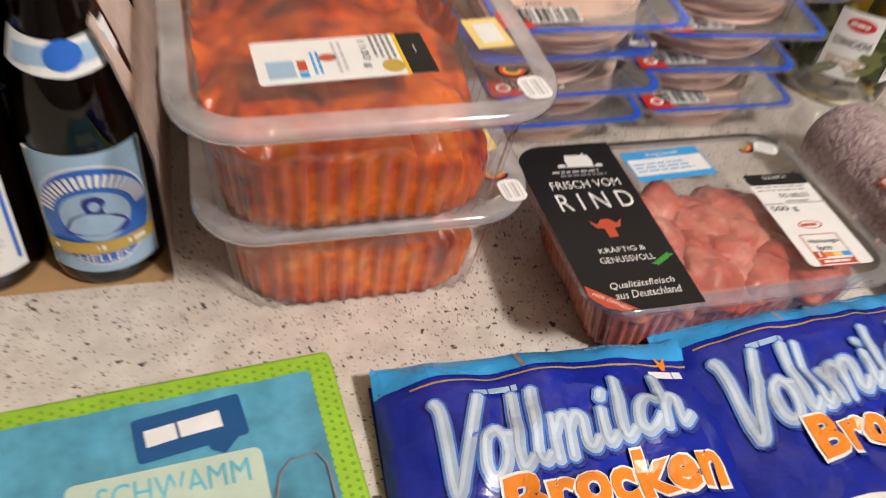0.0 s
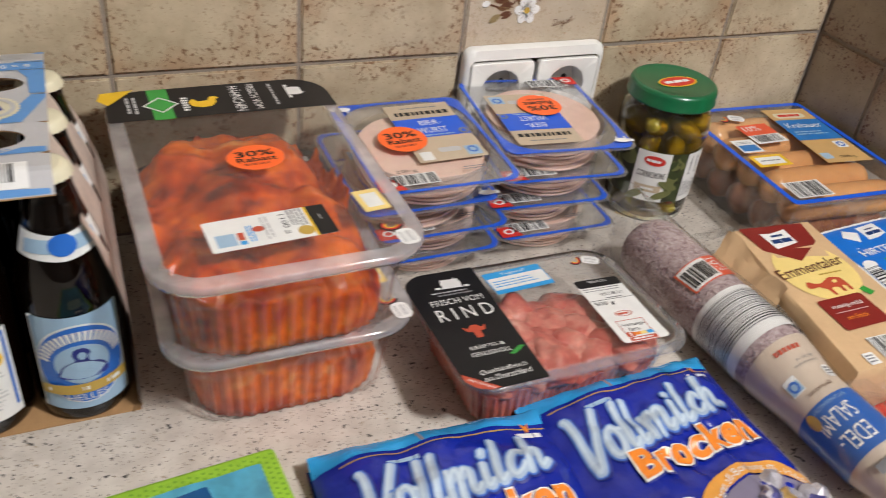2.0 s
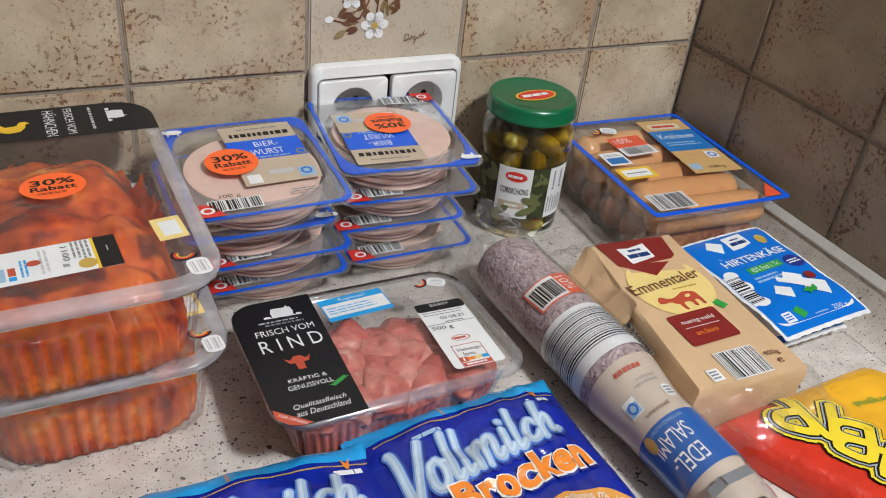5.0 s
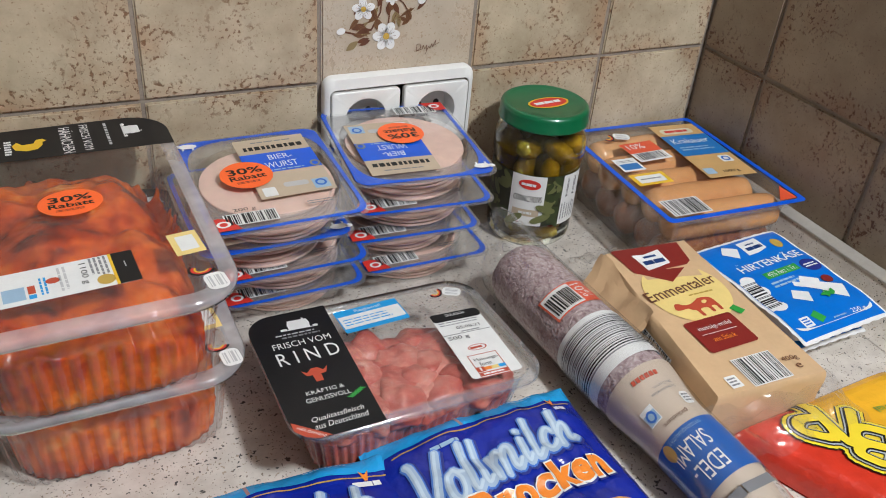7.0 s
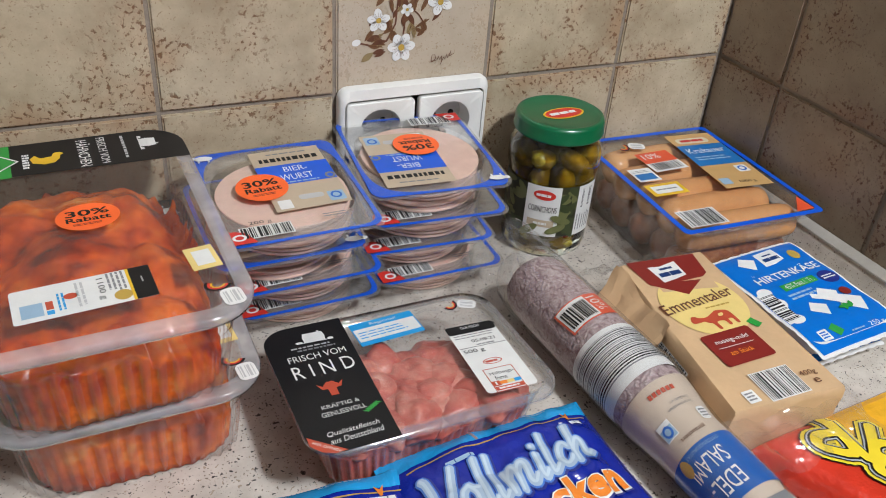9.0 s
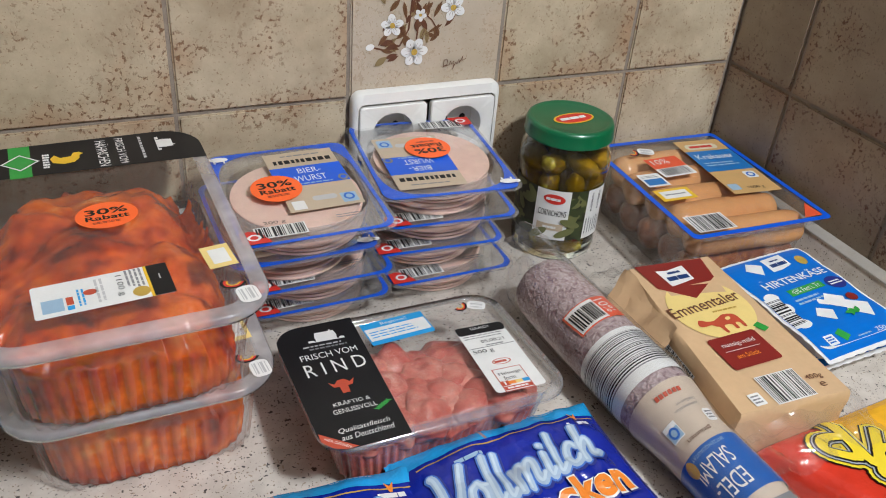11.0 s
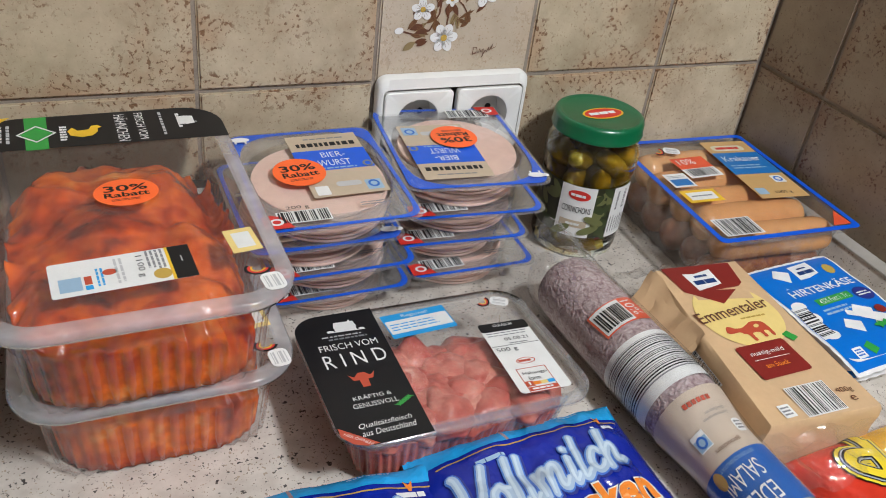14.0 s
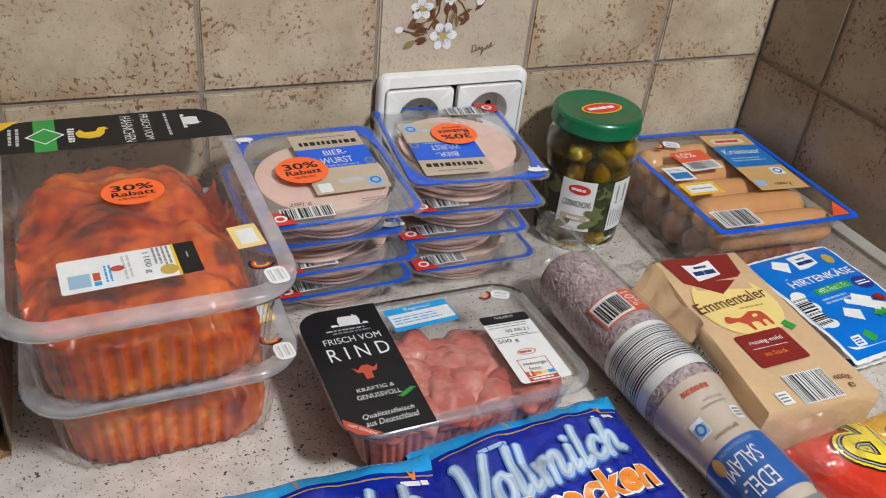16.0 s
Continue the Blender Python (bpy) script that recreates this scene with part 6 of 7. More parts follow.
# ---- brined cheese ----
def feta_pack(m, label):
    t = thing("brined_cheese_pack", m, label, "cheese", "stacked brined cheese packs")
    FW, FH = 0.1035, 0.1385
    body = [[(x, y, z) for x, y in rrect(FW - g, FH - g - 0.012, 0.008, 5, 6)] for g, z in ((0.030, 0.0004), (0.022, 0.003), (0.016, 0.016), (0.012, 0.0195))]
    part("tray", finish(loft(body, True, True), angle=0.8), M["white_plastic"], t, "white plastic tray")

    def sag(u, v, l):
        return (u, v, 0.0208 + 0.6 * l - 0.0030 * abs(v / 0.069) ** 5 - 0.0016 * abs(u / 0.052) ** 5 + 0.0006 * math.sin(v * 130))
    wavy = [(x + 0.0005 * math.sin(y * 500), y + 0.0005 * math.sin(x * 500)) for x, y in rrect(FW, FH, 0.003, 3, 30)]
    part("flange", finish(loft([[sag(x, y, -0.0009) for x, y in wavy], [sag(x, y, 0) for x, y in wavy], [sag(x * 0.8, y * 0.8, 0) for x, y in wavy], [sag(x * 0.4, y * 0.4, 0) for x, y in wavy]], True, True), angle=0.9), M["white"], t, "white film edge")
    lay("front_print", rect2(0.0975, 0.1310, 22, 30), sag, 0.0006, M["feta_blue"], t, "bright blue lid print HIRTENKÄSE")
    p = lambda n, s, mat, l=0.0010, label="": lay(n, cut2(s, 0.009), sag, l, M[mat], t, label)
    p("badge", xf(poly2((-0.0130, 0.009), (0.0125, 0.010), (0.0120, -0.007), (-0.002, -0.010), (-0.0140, -0.010)), 0.0075, 0.0525, 2), "white")
    p("brand_bar", xf(join2(xf(lines2(0.012, 0.002, 1, 81, 0.9, 1.5), 0, 0.004), xf(lines2(0.020, 0.005, 1, 82, 0.9, 2), 0, -0.002)), 0.0075, 0.0520, 2), "navy", 0.0014)
    p("lettering", xf(text2("HIRTENKÄSE", 0.0770, 0.0118, bold=0.015), 0.0050, 0.0285, 1), "white")
    p("green_band", xf(rect2(0.0420, 0.0085, 6, 1), 0.0020, 0.0110, 2), "green")
    p("lettering", xf(text2("45% Fett i. Tr.", 0.0350, 0.0058), 0.0020, 0.0110, 2), "white", 0.0014)
    p("small_print", xf(lines2(0.032, 0.0085, 2, 83, 0.5, 4), -0.0050, -0.0010, 2), "palebeer")
    p("badge", xf(disc2(0.0110, 0.0085), 0.0370, 0.0090, -10), "navy2")
    p("small_print", xf(lines2(0.016, 0.006, 2, 84, 0.5, 2), 0.0370, 0.0090, 2), "white", 0.0014)
    p("seal", xf(disc2(0.0060, 0.0068, 20), 0.0345, 0.0480), "gold")
    dia = lambda s: poly2((-s, 0.2 * s), (-0.1 * s, s), (s, 0.1 * s), (0.1 * s, -s))
    for x, y, s in ((-0.0205, 0.0515, 0.0105), (-0.0080, -0.0225, 0.0105), (0.0150, -0.0120, 0.0125), (0.0280, -0.0270, 0.0140)):
        p("cheese_cube", xf(dia(s), x, y, 8), "white", 0.0012 + 0.1 * s * 0.02)
    p("olive", xf(disc2(0.0058, 0.0052, 18), 0.0345, -0.0125), "maroon", 0.0022)
    for k in range(5):
        p("herb_leaf", xf(leaf2(0.010, 0.0022), 0.0125 + 0.0022 * k, -0.0290 - 0.001 * (k % 2), 60 * k), "green", 0.0024 + 0.0001 * k)
    p("barcode_field", xf(join2(rect2(0.0150, 0.0400), xf(disc2(0.0075, 0.006, 14), 0.002, 0.020), xf(disc2(0.0080, 0.007, 14), 0.004, 0.004), xf(disc2(0.0080, 0.006, 14), 0.003, -0.017)), -0.0410, -0.0080), "white", 0.0009)
    p("barcode", xf(barcode2(0.0330, 0.0150, 85, 15), -0.0410, -0.0080, 90), "black", 0.0014)
    p("tag", xf(poly2((-0.0065, 0.0030), (0.0015, 0.0070), (0.0065, -0.0030), (-0.0015, -0.0070)), -0.0165, -0.0480), "green")
    p("icon", xf(round2(0.0105, 0.0110, 0.001), -0.0315, -0.0495), "white")
    p("small_print", xf(lines2(0.008, 0.008, 3, 86, 0.5, 2), -0.0315, -0.0495), "beerblue", 0.0014)
    p("lettering", xf(text2("250 g", 0.0170, 0.0058), 0.0265, -0.0545, -3), "white")
    p("small_print", xf(lines2(0.016, 0.0022, 1, 87, 0.6, 4), 0.0040, -0.0540), "palebeer")
    return t


feta_pack(pose(0.3380, -0.2640, 0.0000, 0, 0, 2.5), "lower of two blue and white brined cheese packs")
feta_pack(pose(0.3440, -0.2740, 0.0235, 1.5, -1.0, 3), "blue and white brined cheese pack lying on another")


# ---- candy bags ----
def pillow(W, L, Hh, seed, seal=0.022):
    def s(u, v, l):
        a, b = min(1, abs(2 * u / W)), min(1, abs(2 * v / L))
        body = max(0.0, (1 - a ** 3.2)) ** 0.6 * max(0.0, (1 - b ** 4)) ** 0.6
        n = noise.fractal(Vector((u * 26, v * 26, seed)), 1, 2, 3)
        r = abs(noise.noise(Vector((u * 38, v * 14, seed + 4))))
        edge = 0.0075 * noise.noise(Vector((u * 45, seed, v * 8))) * b ** 3
        return (u, v, 0.006 + 0.012 * max(0, v / L + 0.3) * b ** 2 + Hh * body * (0.86 + 0.22 * n) - 0.006 * r * body + max(0.0, edge) + 0.7 * l)
    return s


def candy_bag(m, label, seed, W):
    t = thing("candy_bag", m, label, "candy bag", "candy bags")
    L = 0.232
    s = pillow(W, L, 0.030, seed)
    g = lambda u, v: s((u - 0.5) * W, (v - 0.5) * L, 0)
    front = sheet(g, 64, 76)
    under = sheet(lambda u, v: ((u - 0.5) * W, (v - 0.5) * L, min(0.0006 + 0.003 * abs(v - 0.5), g(u, v)[2] - 0.0008)), 16, 20)
    part("bag", finish(front, angle=2), M["bag_blue"], t, "dark blue glossy printed bag")
    part("bag_back", finish(under, angle=2), M["bag_blue"], t)
    lay("seal_strip", xf(rect2(W, 0.0165, 40, 5), 0, L / 2 - 0.0083), s, 0.0009, M["bag_sky"], t, "light blue sealed edge")
    # flat silver strip painted on as the glint along a crease
    lay("seal_fold", cut2(xf(rect2(0.0022, 0.0160), -W * 0.08, L / 2 - 0.0085, 4), 0.004), s, 0.0013, M["foil"], t, "glint on a crease of the sealed edge, as a silver strip")
    lay("seal_print", xf(lines2(0.030, 0.0016, 1, 97, 0.8, 9), W * 0.22, L / 2 - 0.0060, 1), s, 0.0013, M["palebeer"], t)
    lay("gold_line", xf(rect2(W * 0.86, 0.0011, 40, 1), 0.004, L / 2 - 0.0205, 0), s, 0.0010, M["gold"], t)
    return t, s


def arc_text(body, w, h, R):
    pts, faces = text2(body, w, h)
    return [((R + y) * math.sin(x / R), (R + y) * math.cos(x / R) - R) for x, y in pts], faces


BRUSH = {
    "V": (0.64, [[(0.02, 1.02), (0.10, 0.86), (0.20, 0.10), (0.27, 0.04), (0.36, 0.22), (0.70, 1.00)]]),
    "o": (0.52, [[(0.26, 0.56), (0.08, 0.46), (0.04, 0.20), (0.16, 0.03), (0.34, 0.12), (0.40, 0.38), (0.28, 0.56), (0.36, 0.50), (0.50, 0.46)]]),
    "l": (0.30, [[(0.10, 0.98), (0.08, 0.60), (0.06, 0.16), (0.12, 0.03), (0.26, 0.12)]]),
    "m": (0.82, [[(0.04, 0.54), (0.06, 0.02)], [(0.07, 0.36), (0.20, 0.54), (0.30, 0.48), (0.30, 0.02)], [(0.31, 0.36), (0.44, 0.54), (0.56, 0.48), (0.56, 0.14), (0.64, 0.03), (0.76, 0.14)]]),
    "i": (0.30, [[(0.08, 0.54), (0.06, 0.16), (0.12, 0.03), (0.24, 0.12)], [(0.10, 0.74), (0.11, 0.78)]]),
    "c": (0.46, [[(0.38, 0.46), (0.26, 0.56), (0.10, 0.44), (0.05, 0.20), (0.16, 0.03), (0.32, 0.08), (0.42, 0.18)]]),
    "h": (0.56, [[(0.08, 0.98), (0.06, 0.50), (0.05, 0.02)], [(0.07, 0.34), (0.20, 0.54), (0.32, 0.48), (0.32, 0.14), (0.38, 0.03), (0.52, 0.14)]]),
}


def flow(pts, n=6):
    """A rounded open line through the points."""
    out, p = [], [pts[0]] + list(pts) + [pts[-1]]
    for i in range(1, len(p) - 2):
        for j in range(n):
            f = j / n
            out.append(tuple(0.5 * (2 * p[i][c] + (p[i + 1][c] - p[i - 1][c]) * f + (2 * p[i - 1][c] - 5 * p[i][c] + 4 * p[i + 1][c] - p[i + 2][c]) * f * f + (3 * p[i][c] - p[i - 1][c] - 3 * p[i + 1][c] + p[i + 2][c]) * f ** 3) for c in (0, 1)))
    return out + [pts[-1]]


def brush_text(word, w, h, width, slant=0.22):
    """A word in round brush strokes, w x h, about the origin."""
    x, lines = 0.0, []
    for ch in word:
        adv, strokes = BRUSH[ch]
        lines += [flow([(px + x + slant * py, py) for px, py in st]) for st in strokes]
        x += adv
    total = x + slant
    lines = [[(px, 0.78 + (py - 0.78) * (1.30 - 0.50 * px / total)) for px, py in ln] for ln in lines]
    lines = [[((px - total / 2) * w / total, (py - 0.5) * h) for px, py in ln] for ln in lines]
    return join2(*[soft_stroke(ln, width) for ln in lines])


def candy_print(t, s, dx):
    for k, (width, mat) in enumerate(((0.0092, "navy2"), (0.0080, "letter_rim"), (0.0058, "letter_pale"), (0.0022, "letter_white"))):
        shift = 0.0010 if k == 0 else (-0.0006 if k == 3 else 0)
        lay("lettering" if k == 2 else "lettering_edge", cut2(xf(brush_text("Vollmilch", 0.134, 0.0360, width), dx + shift, 0.0655 - shift, 3.5), 0.005), s, 0.0014 + 0.0005 * k, M[mat], t)
    for k, (bold, mat, sh) in enumerate(((0.080, "navy2", 0.0012), (0.066, "paper", 0.0), (0.040, "letter_orange", 0.0))):
        grow = 0.003 if k < 2 else 0.0
        lay("lettering" if k == 2 else "lettering_edge", cut2(xf(text2("Brocken", 0.106 + grow, 0.0225 + grow, shear=0.05, bold=bold, space=1.06), dx + 0.014 + sh, 0.0325 - sh, 4.5), 0.005), s, 0.0030 + 0.0006 * k, M[mat], t)
    lay("small_print", xf(lines2(0.022, 0.004, 1, 91, 0.8, 2), dx - 0.030, 0.0870, 2), s, 0.0014, M["palebeer"], t)
    lay("brand_bar", xf(lines2(0.021, 0.0050, 1, 92, 0.85, 1.4), dx + 0.062, 0.0890, 2), s, 0.0014, M["white"], t)
    lay("brand_flame", xf(poly2((-0.0035, 0.004), (0, 0.001), (0.0035, 0.005), (0.001, -0.004), (-0.001, -0.004)), dx + 0.062, 0.0965), s, 0.0014, M["letter_orange"], t)


c1, s1 = candy_bag(pose(-0.1430, -0.4270, 0, 0, 0, -2.0), "dark blue candy bag lettered Vollmilch Brocken, lying flat", 1.0, 0.174)
c2, s2 = candy_bag(pose(0.0150, -0.4190, 0.0005, 0, 0, 2.5), "dark blue candy bag with candy picture beside its twin", 6.0, 0.168)
candy_print(c1, s1, -0.0010)
candy_print(c2, s2, -0.0030)
for t, s, x in ((c1, s1, 0.034), (c2, s2, 0.030)):
    band = ([((0.052 + r) * math.sin(a), (0.040 + r) * math.cos(a)) for r in (0.0, 0.011) for a in [radians(-75 + 6 * i) for i in range(26)]], [(i, i + 1, 27 + i, 26 + i) for i in range(25)])
    lay("orange_arc", xf(band, x, -0.042, 0), s, 0.0014, M["letter_orange2"], t, "orange arc lettered Karamell-Bonbons mit Milch")
    lay("lettering", xf(arc_text("Karamell-Bonbons mit Milch", 0.092, 0.0062, 0.052), x + 0.002, 0.0040, 0), s, 0.0020, M["white"], t)
    lay("milk_glass", xf(poly2((-0.014, 0.016), (0.014, 0.016), (0.010, -0.030), (-0.010, -0.030)), x - 0.066, -0.022, 0), s, 0.0014, M["letter_pale"], t, "pale picture of a glass of milk")
    lay("milk_top", xf(disc2(0.014, 0.0045, 20), x - 0.066, -0.006), s, 0.0018, M["white"], t)
    lay("picture_field", xf(disc2(0.050, 0.038, 30), x, -0.042), s, 0.0017, M["grey_lilac"], t)
sweets = []
for k, mat in enumerate(("foil", "foil_gold", "foil_blue")):
    bm = lump(k + 50, 0.0095, 0.0075, 0.0050, 0.5, 2.6, 2)
    me = bpy.data.meshes.new("wrapped_candy")
    bm.to_mesh(me)
    bm.free()
    for f in me.polygons:
        f.use_smooth = False
    me.materials.append(M[mat])
    sweets.append(me)
rnd = random.Random(8)
for k in range(34):
    a, r = rnd.uniform(0, 6.28), math.sqrt(rnd.random())
    u, v = 0.030 + 0.044 * r * math.cos(a), -0.044 + 0.032 * r * math.sin(a)
    ob = new("wrapped_candy", sweets[rnd.choice((0, 0, 1, 2))])
    ob.parent = c2
    ob.matrix_basis = pose(*s2(u, v, 0.0005), rnd.uniform(-30, 30), rnd.uniform(-30, 30), rnd.uniform(0, 360))

# ---- sponge cloths ----
cloth = thing("sponge_cloth_pack", pose(-0.3240, -0.3975, 0, 0, 0, 4.8), "lime green sponge cloths with an aqua printed banderole", "cloths")
SW, SL, ST = 0.178, 0.200, 0.0165
part("cloth", box(SW, SL, ST, 0.004, 3), M["lime"], cloth, "lime green dimpled cloth")
# border dimples as flat dots, darker green for the shade in each hollow
dots = []
for i in range(40):
    for j in range(44):
        u, v = -SW / 2 + 0.004 + i * 0.00436, -SL / 2 + 0.004 + j * 0.00436
        if abs(u) > SW / 2 - 0.0135 or abs(v) > SL / 2 - 0.0135:
            dots.append(xf(disc2(0.0011, 0.0011, 6), u, v + 0.002 * (i % 2)))
d = lay("dimpled_border", join2(*dots), flat(ST), 0.0003, M["lime_dark"], cloth)
d["kind"] = "stuff"
ct = flat(ST)
wavef = lambda u, v, l: (u, v, ST + 0.0010 + l + 0.0005 * math.sin(u * 160) * math.sin(v * 130))
lay("banderole", rect2(SW - 0.0255, SL - 0.0255, 30, 30), wavef, 0, M["aqua_fade"], cloth, "aqua printed banderole")
lay("name_badge", xf(join2(round2(0.0490, 0.0235, 0.002), xf(poly2((0.006, -0.011), (0.020, -0.011), (0.012, -0.018), (0.0065, -0.014)), 0, 0)), 0.0175, 0.0680, 5), wavef, 0.0008, M["navy3"], cloth, "dark blue speech-bubble badge")
lay("brand_bar", xf(lines2(0.040, 0.0100, 1, 95, 0.9, 2.5), 0.0175, 0.0680, 6), wavef, 0.0016, M["white"], cloth)
lay("pale_panel", xf(round2(0.0830, 0.0420, 0.004), 0.0050, 0.0300, 0), wavef, 0.0004, M["panel"], cloth)
lay("lettering", xf(text2("SCHWAMM", 0.0640, 0.0120), 0.0080, 0.0405, 0), wavef, 0.0010, M["aqua"], cloth)
lay("lettering", xf(text2("TÜCHER", 0.0500, 0.0120), 0.0080, 0.0225, 0), wavef, 0.0010, M["aqua"], cloth)
lay("wire_line", stroke2([(0.048, 0.020), (0.052, 0.034), (0.058, 0.040), (0.070, 0.041), (0.0735, 0.034), (0.0735, -0.05)], 0.0010), wavef, 0.0012, M["grey"], cloth)

# ---- red noodle bag ----
red = thing("noodle_bag", pose(0.305, -0.453, 0), "glossy red and yellow noodle bag lying upside down", "snack bag")
RW, RL = 0.175, 0.150


def rs_(u, v, l):
    """Top of the slanted flat brick of noodles in its bag."""
    a, b = min(1, abs(2 * u / RW)), min(1, abs(2 * v / RL))
    body = (1 - a ** 14) ** 0.5 * (1 - b ** 9) ** 0.5
    n = 0.0016 * noise.noise(Vector((u * 30, v * 22, 12))) * body
    return (u - 0.42 * v, v + 0.06 * u, 0.0016 + 0.0268 * body + n + l)


def rim_grid(k):
    k = 2 * k - 1
    return math.copysign(1 - (1 - abs(k)) ** 1.8, k) / 2


g = lambda u, v: rs_(rim_grid(u) * RW, rim_grid(v) * RL, 0)
part("bag", finish(sheet(g, 64, 64), angle=2), M["bag_red"], red, "red glossy printed bag")
part("bag_back", finish(sheet(lambda u, v: (*g(u, v)[:2], min(0.0006, g(u, v)[2] - 0.0008)), 10, 10), angle=2), M["bag_red"], red)
field = [[(u0 + (0.0855 - u0) * i / 24, v) for i in range(25)] for v, u0 in [(-0.072 + 0.1445 * j / 28, -0.031 + 0.006 * math.sin(j * 0.9)) for j in range(29)]]
lay("yellow_field", ([p for row in field for p in row], [(25 * j + i, 25 * j + i + 1, 25 * j + i + 26, 25 * j + i + 25) for j in range(28) for i in range(24)]), rs_, 0.0009, M["yellow_bag"], red, "yellow printed part")
glyph = [((-0.009, -0.014), (-0.009, 0.014), (0.004, 0.013), (0.009, 0.008), (0.004, 0.001), (-0.007, -0.001)), ((-0.011, -0.014), (-0.003, 0.012), (0.003, 0.012), (0.011, -0.014)), ((-0.009, -0.013), (-0.009, 0.014), (0.005, 0.013), (0.008, 0.008), (0.004, 0.002), (-0.006, 0.001), (0.006, 0.000), (0.010, -0.006), (0.005, -0.013), (-0.009, -0.013)), ((-0.003, 0), (0.003, 0)), ((-0.012, -0.014), (-0.009, 0.013), (0, -0.004), (0.009, 0.013), (0.012, -0.014))]


for k, (pts, x, y, r) in enumerate(zip(glyph, (-0.0453, -0.0315, -0.0330, -0.0300, -0.0330), (0.0517, 0.0360, 0.0130, -0.0030, -0.0230), (152, 140, 124, 116, 110))):
    for j, (w, mat) in enumerate(((0.0158, "black"), (0.0144, "yellow_letter"), (0.0108, "black"), (0.0098, "silver"), (0.0082, "black"), (0.0060, "yellow_letter"))):
        lay("emblem_shape", cut2(xf(soft_stroke(flow(pts, 4), w), x, y, r, 1.08, 1.36), 0.006), rs_, 0.0013 + 0.0004 * j + 0.00005 * k, M[mat], red)
lay("lettering", xf(text2("Original", 0.034, 0.0080), 0.0270, 0.0340, 168), rs_, 0.0016, M["green"], red)
part("film_end", crumple(lambda u, v: (-0.125 + 0.112 * u, 0.064 + 0.028 * v + 0.008 * u, 0.027 + 0.004 * v + 0.003 * math.sin(u * 24)), 30, 10, 0.0040, 50, 15), M["crinkle"], red, "clear crimped bag end")


# ---- bottles and carrier ----
BOT = [(0.020, 0.002), (0.0275, 0.0003), (0.0300, 0.004), (0.0305, 0.010), (0.0305, 0.092), (0.0299, 0.105), (0.0278, 0.119), (0.0238, 0.135), (0.0190, 0.151), (0.0158, 0.163), (0.0140, 0.172), (0.0140, 0.174), (0.0128, 0.176), (0.0128, 0.183)]


def wrap_at(r, deg, z0=0.0, taper=0.0):
    def s(u, v, l):
        a = radians(deg) + u / r
        rr = r - taper * v + l
        return (rr * math.cos(a), rr * math.sin(a), z0 + v)
    return s


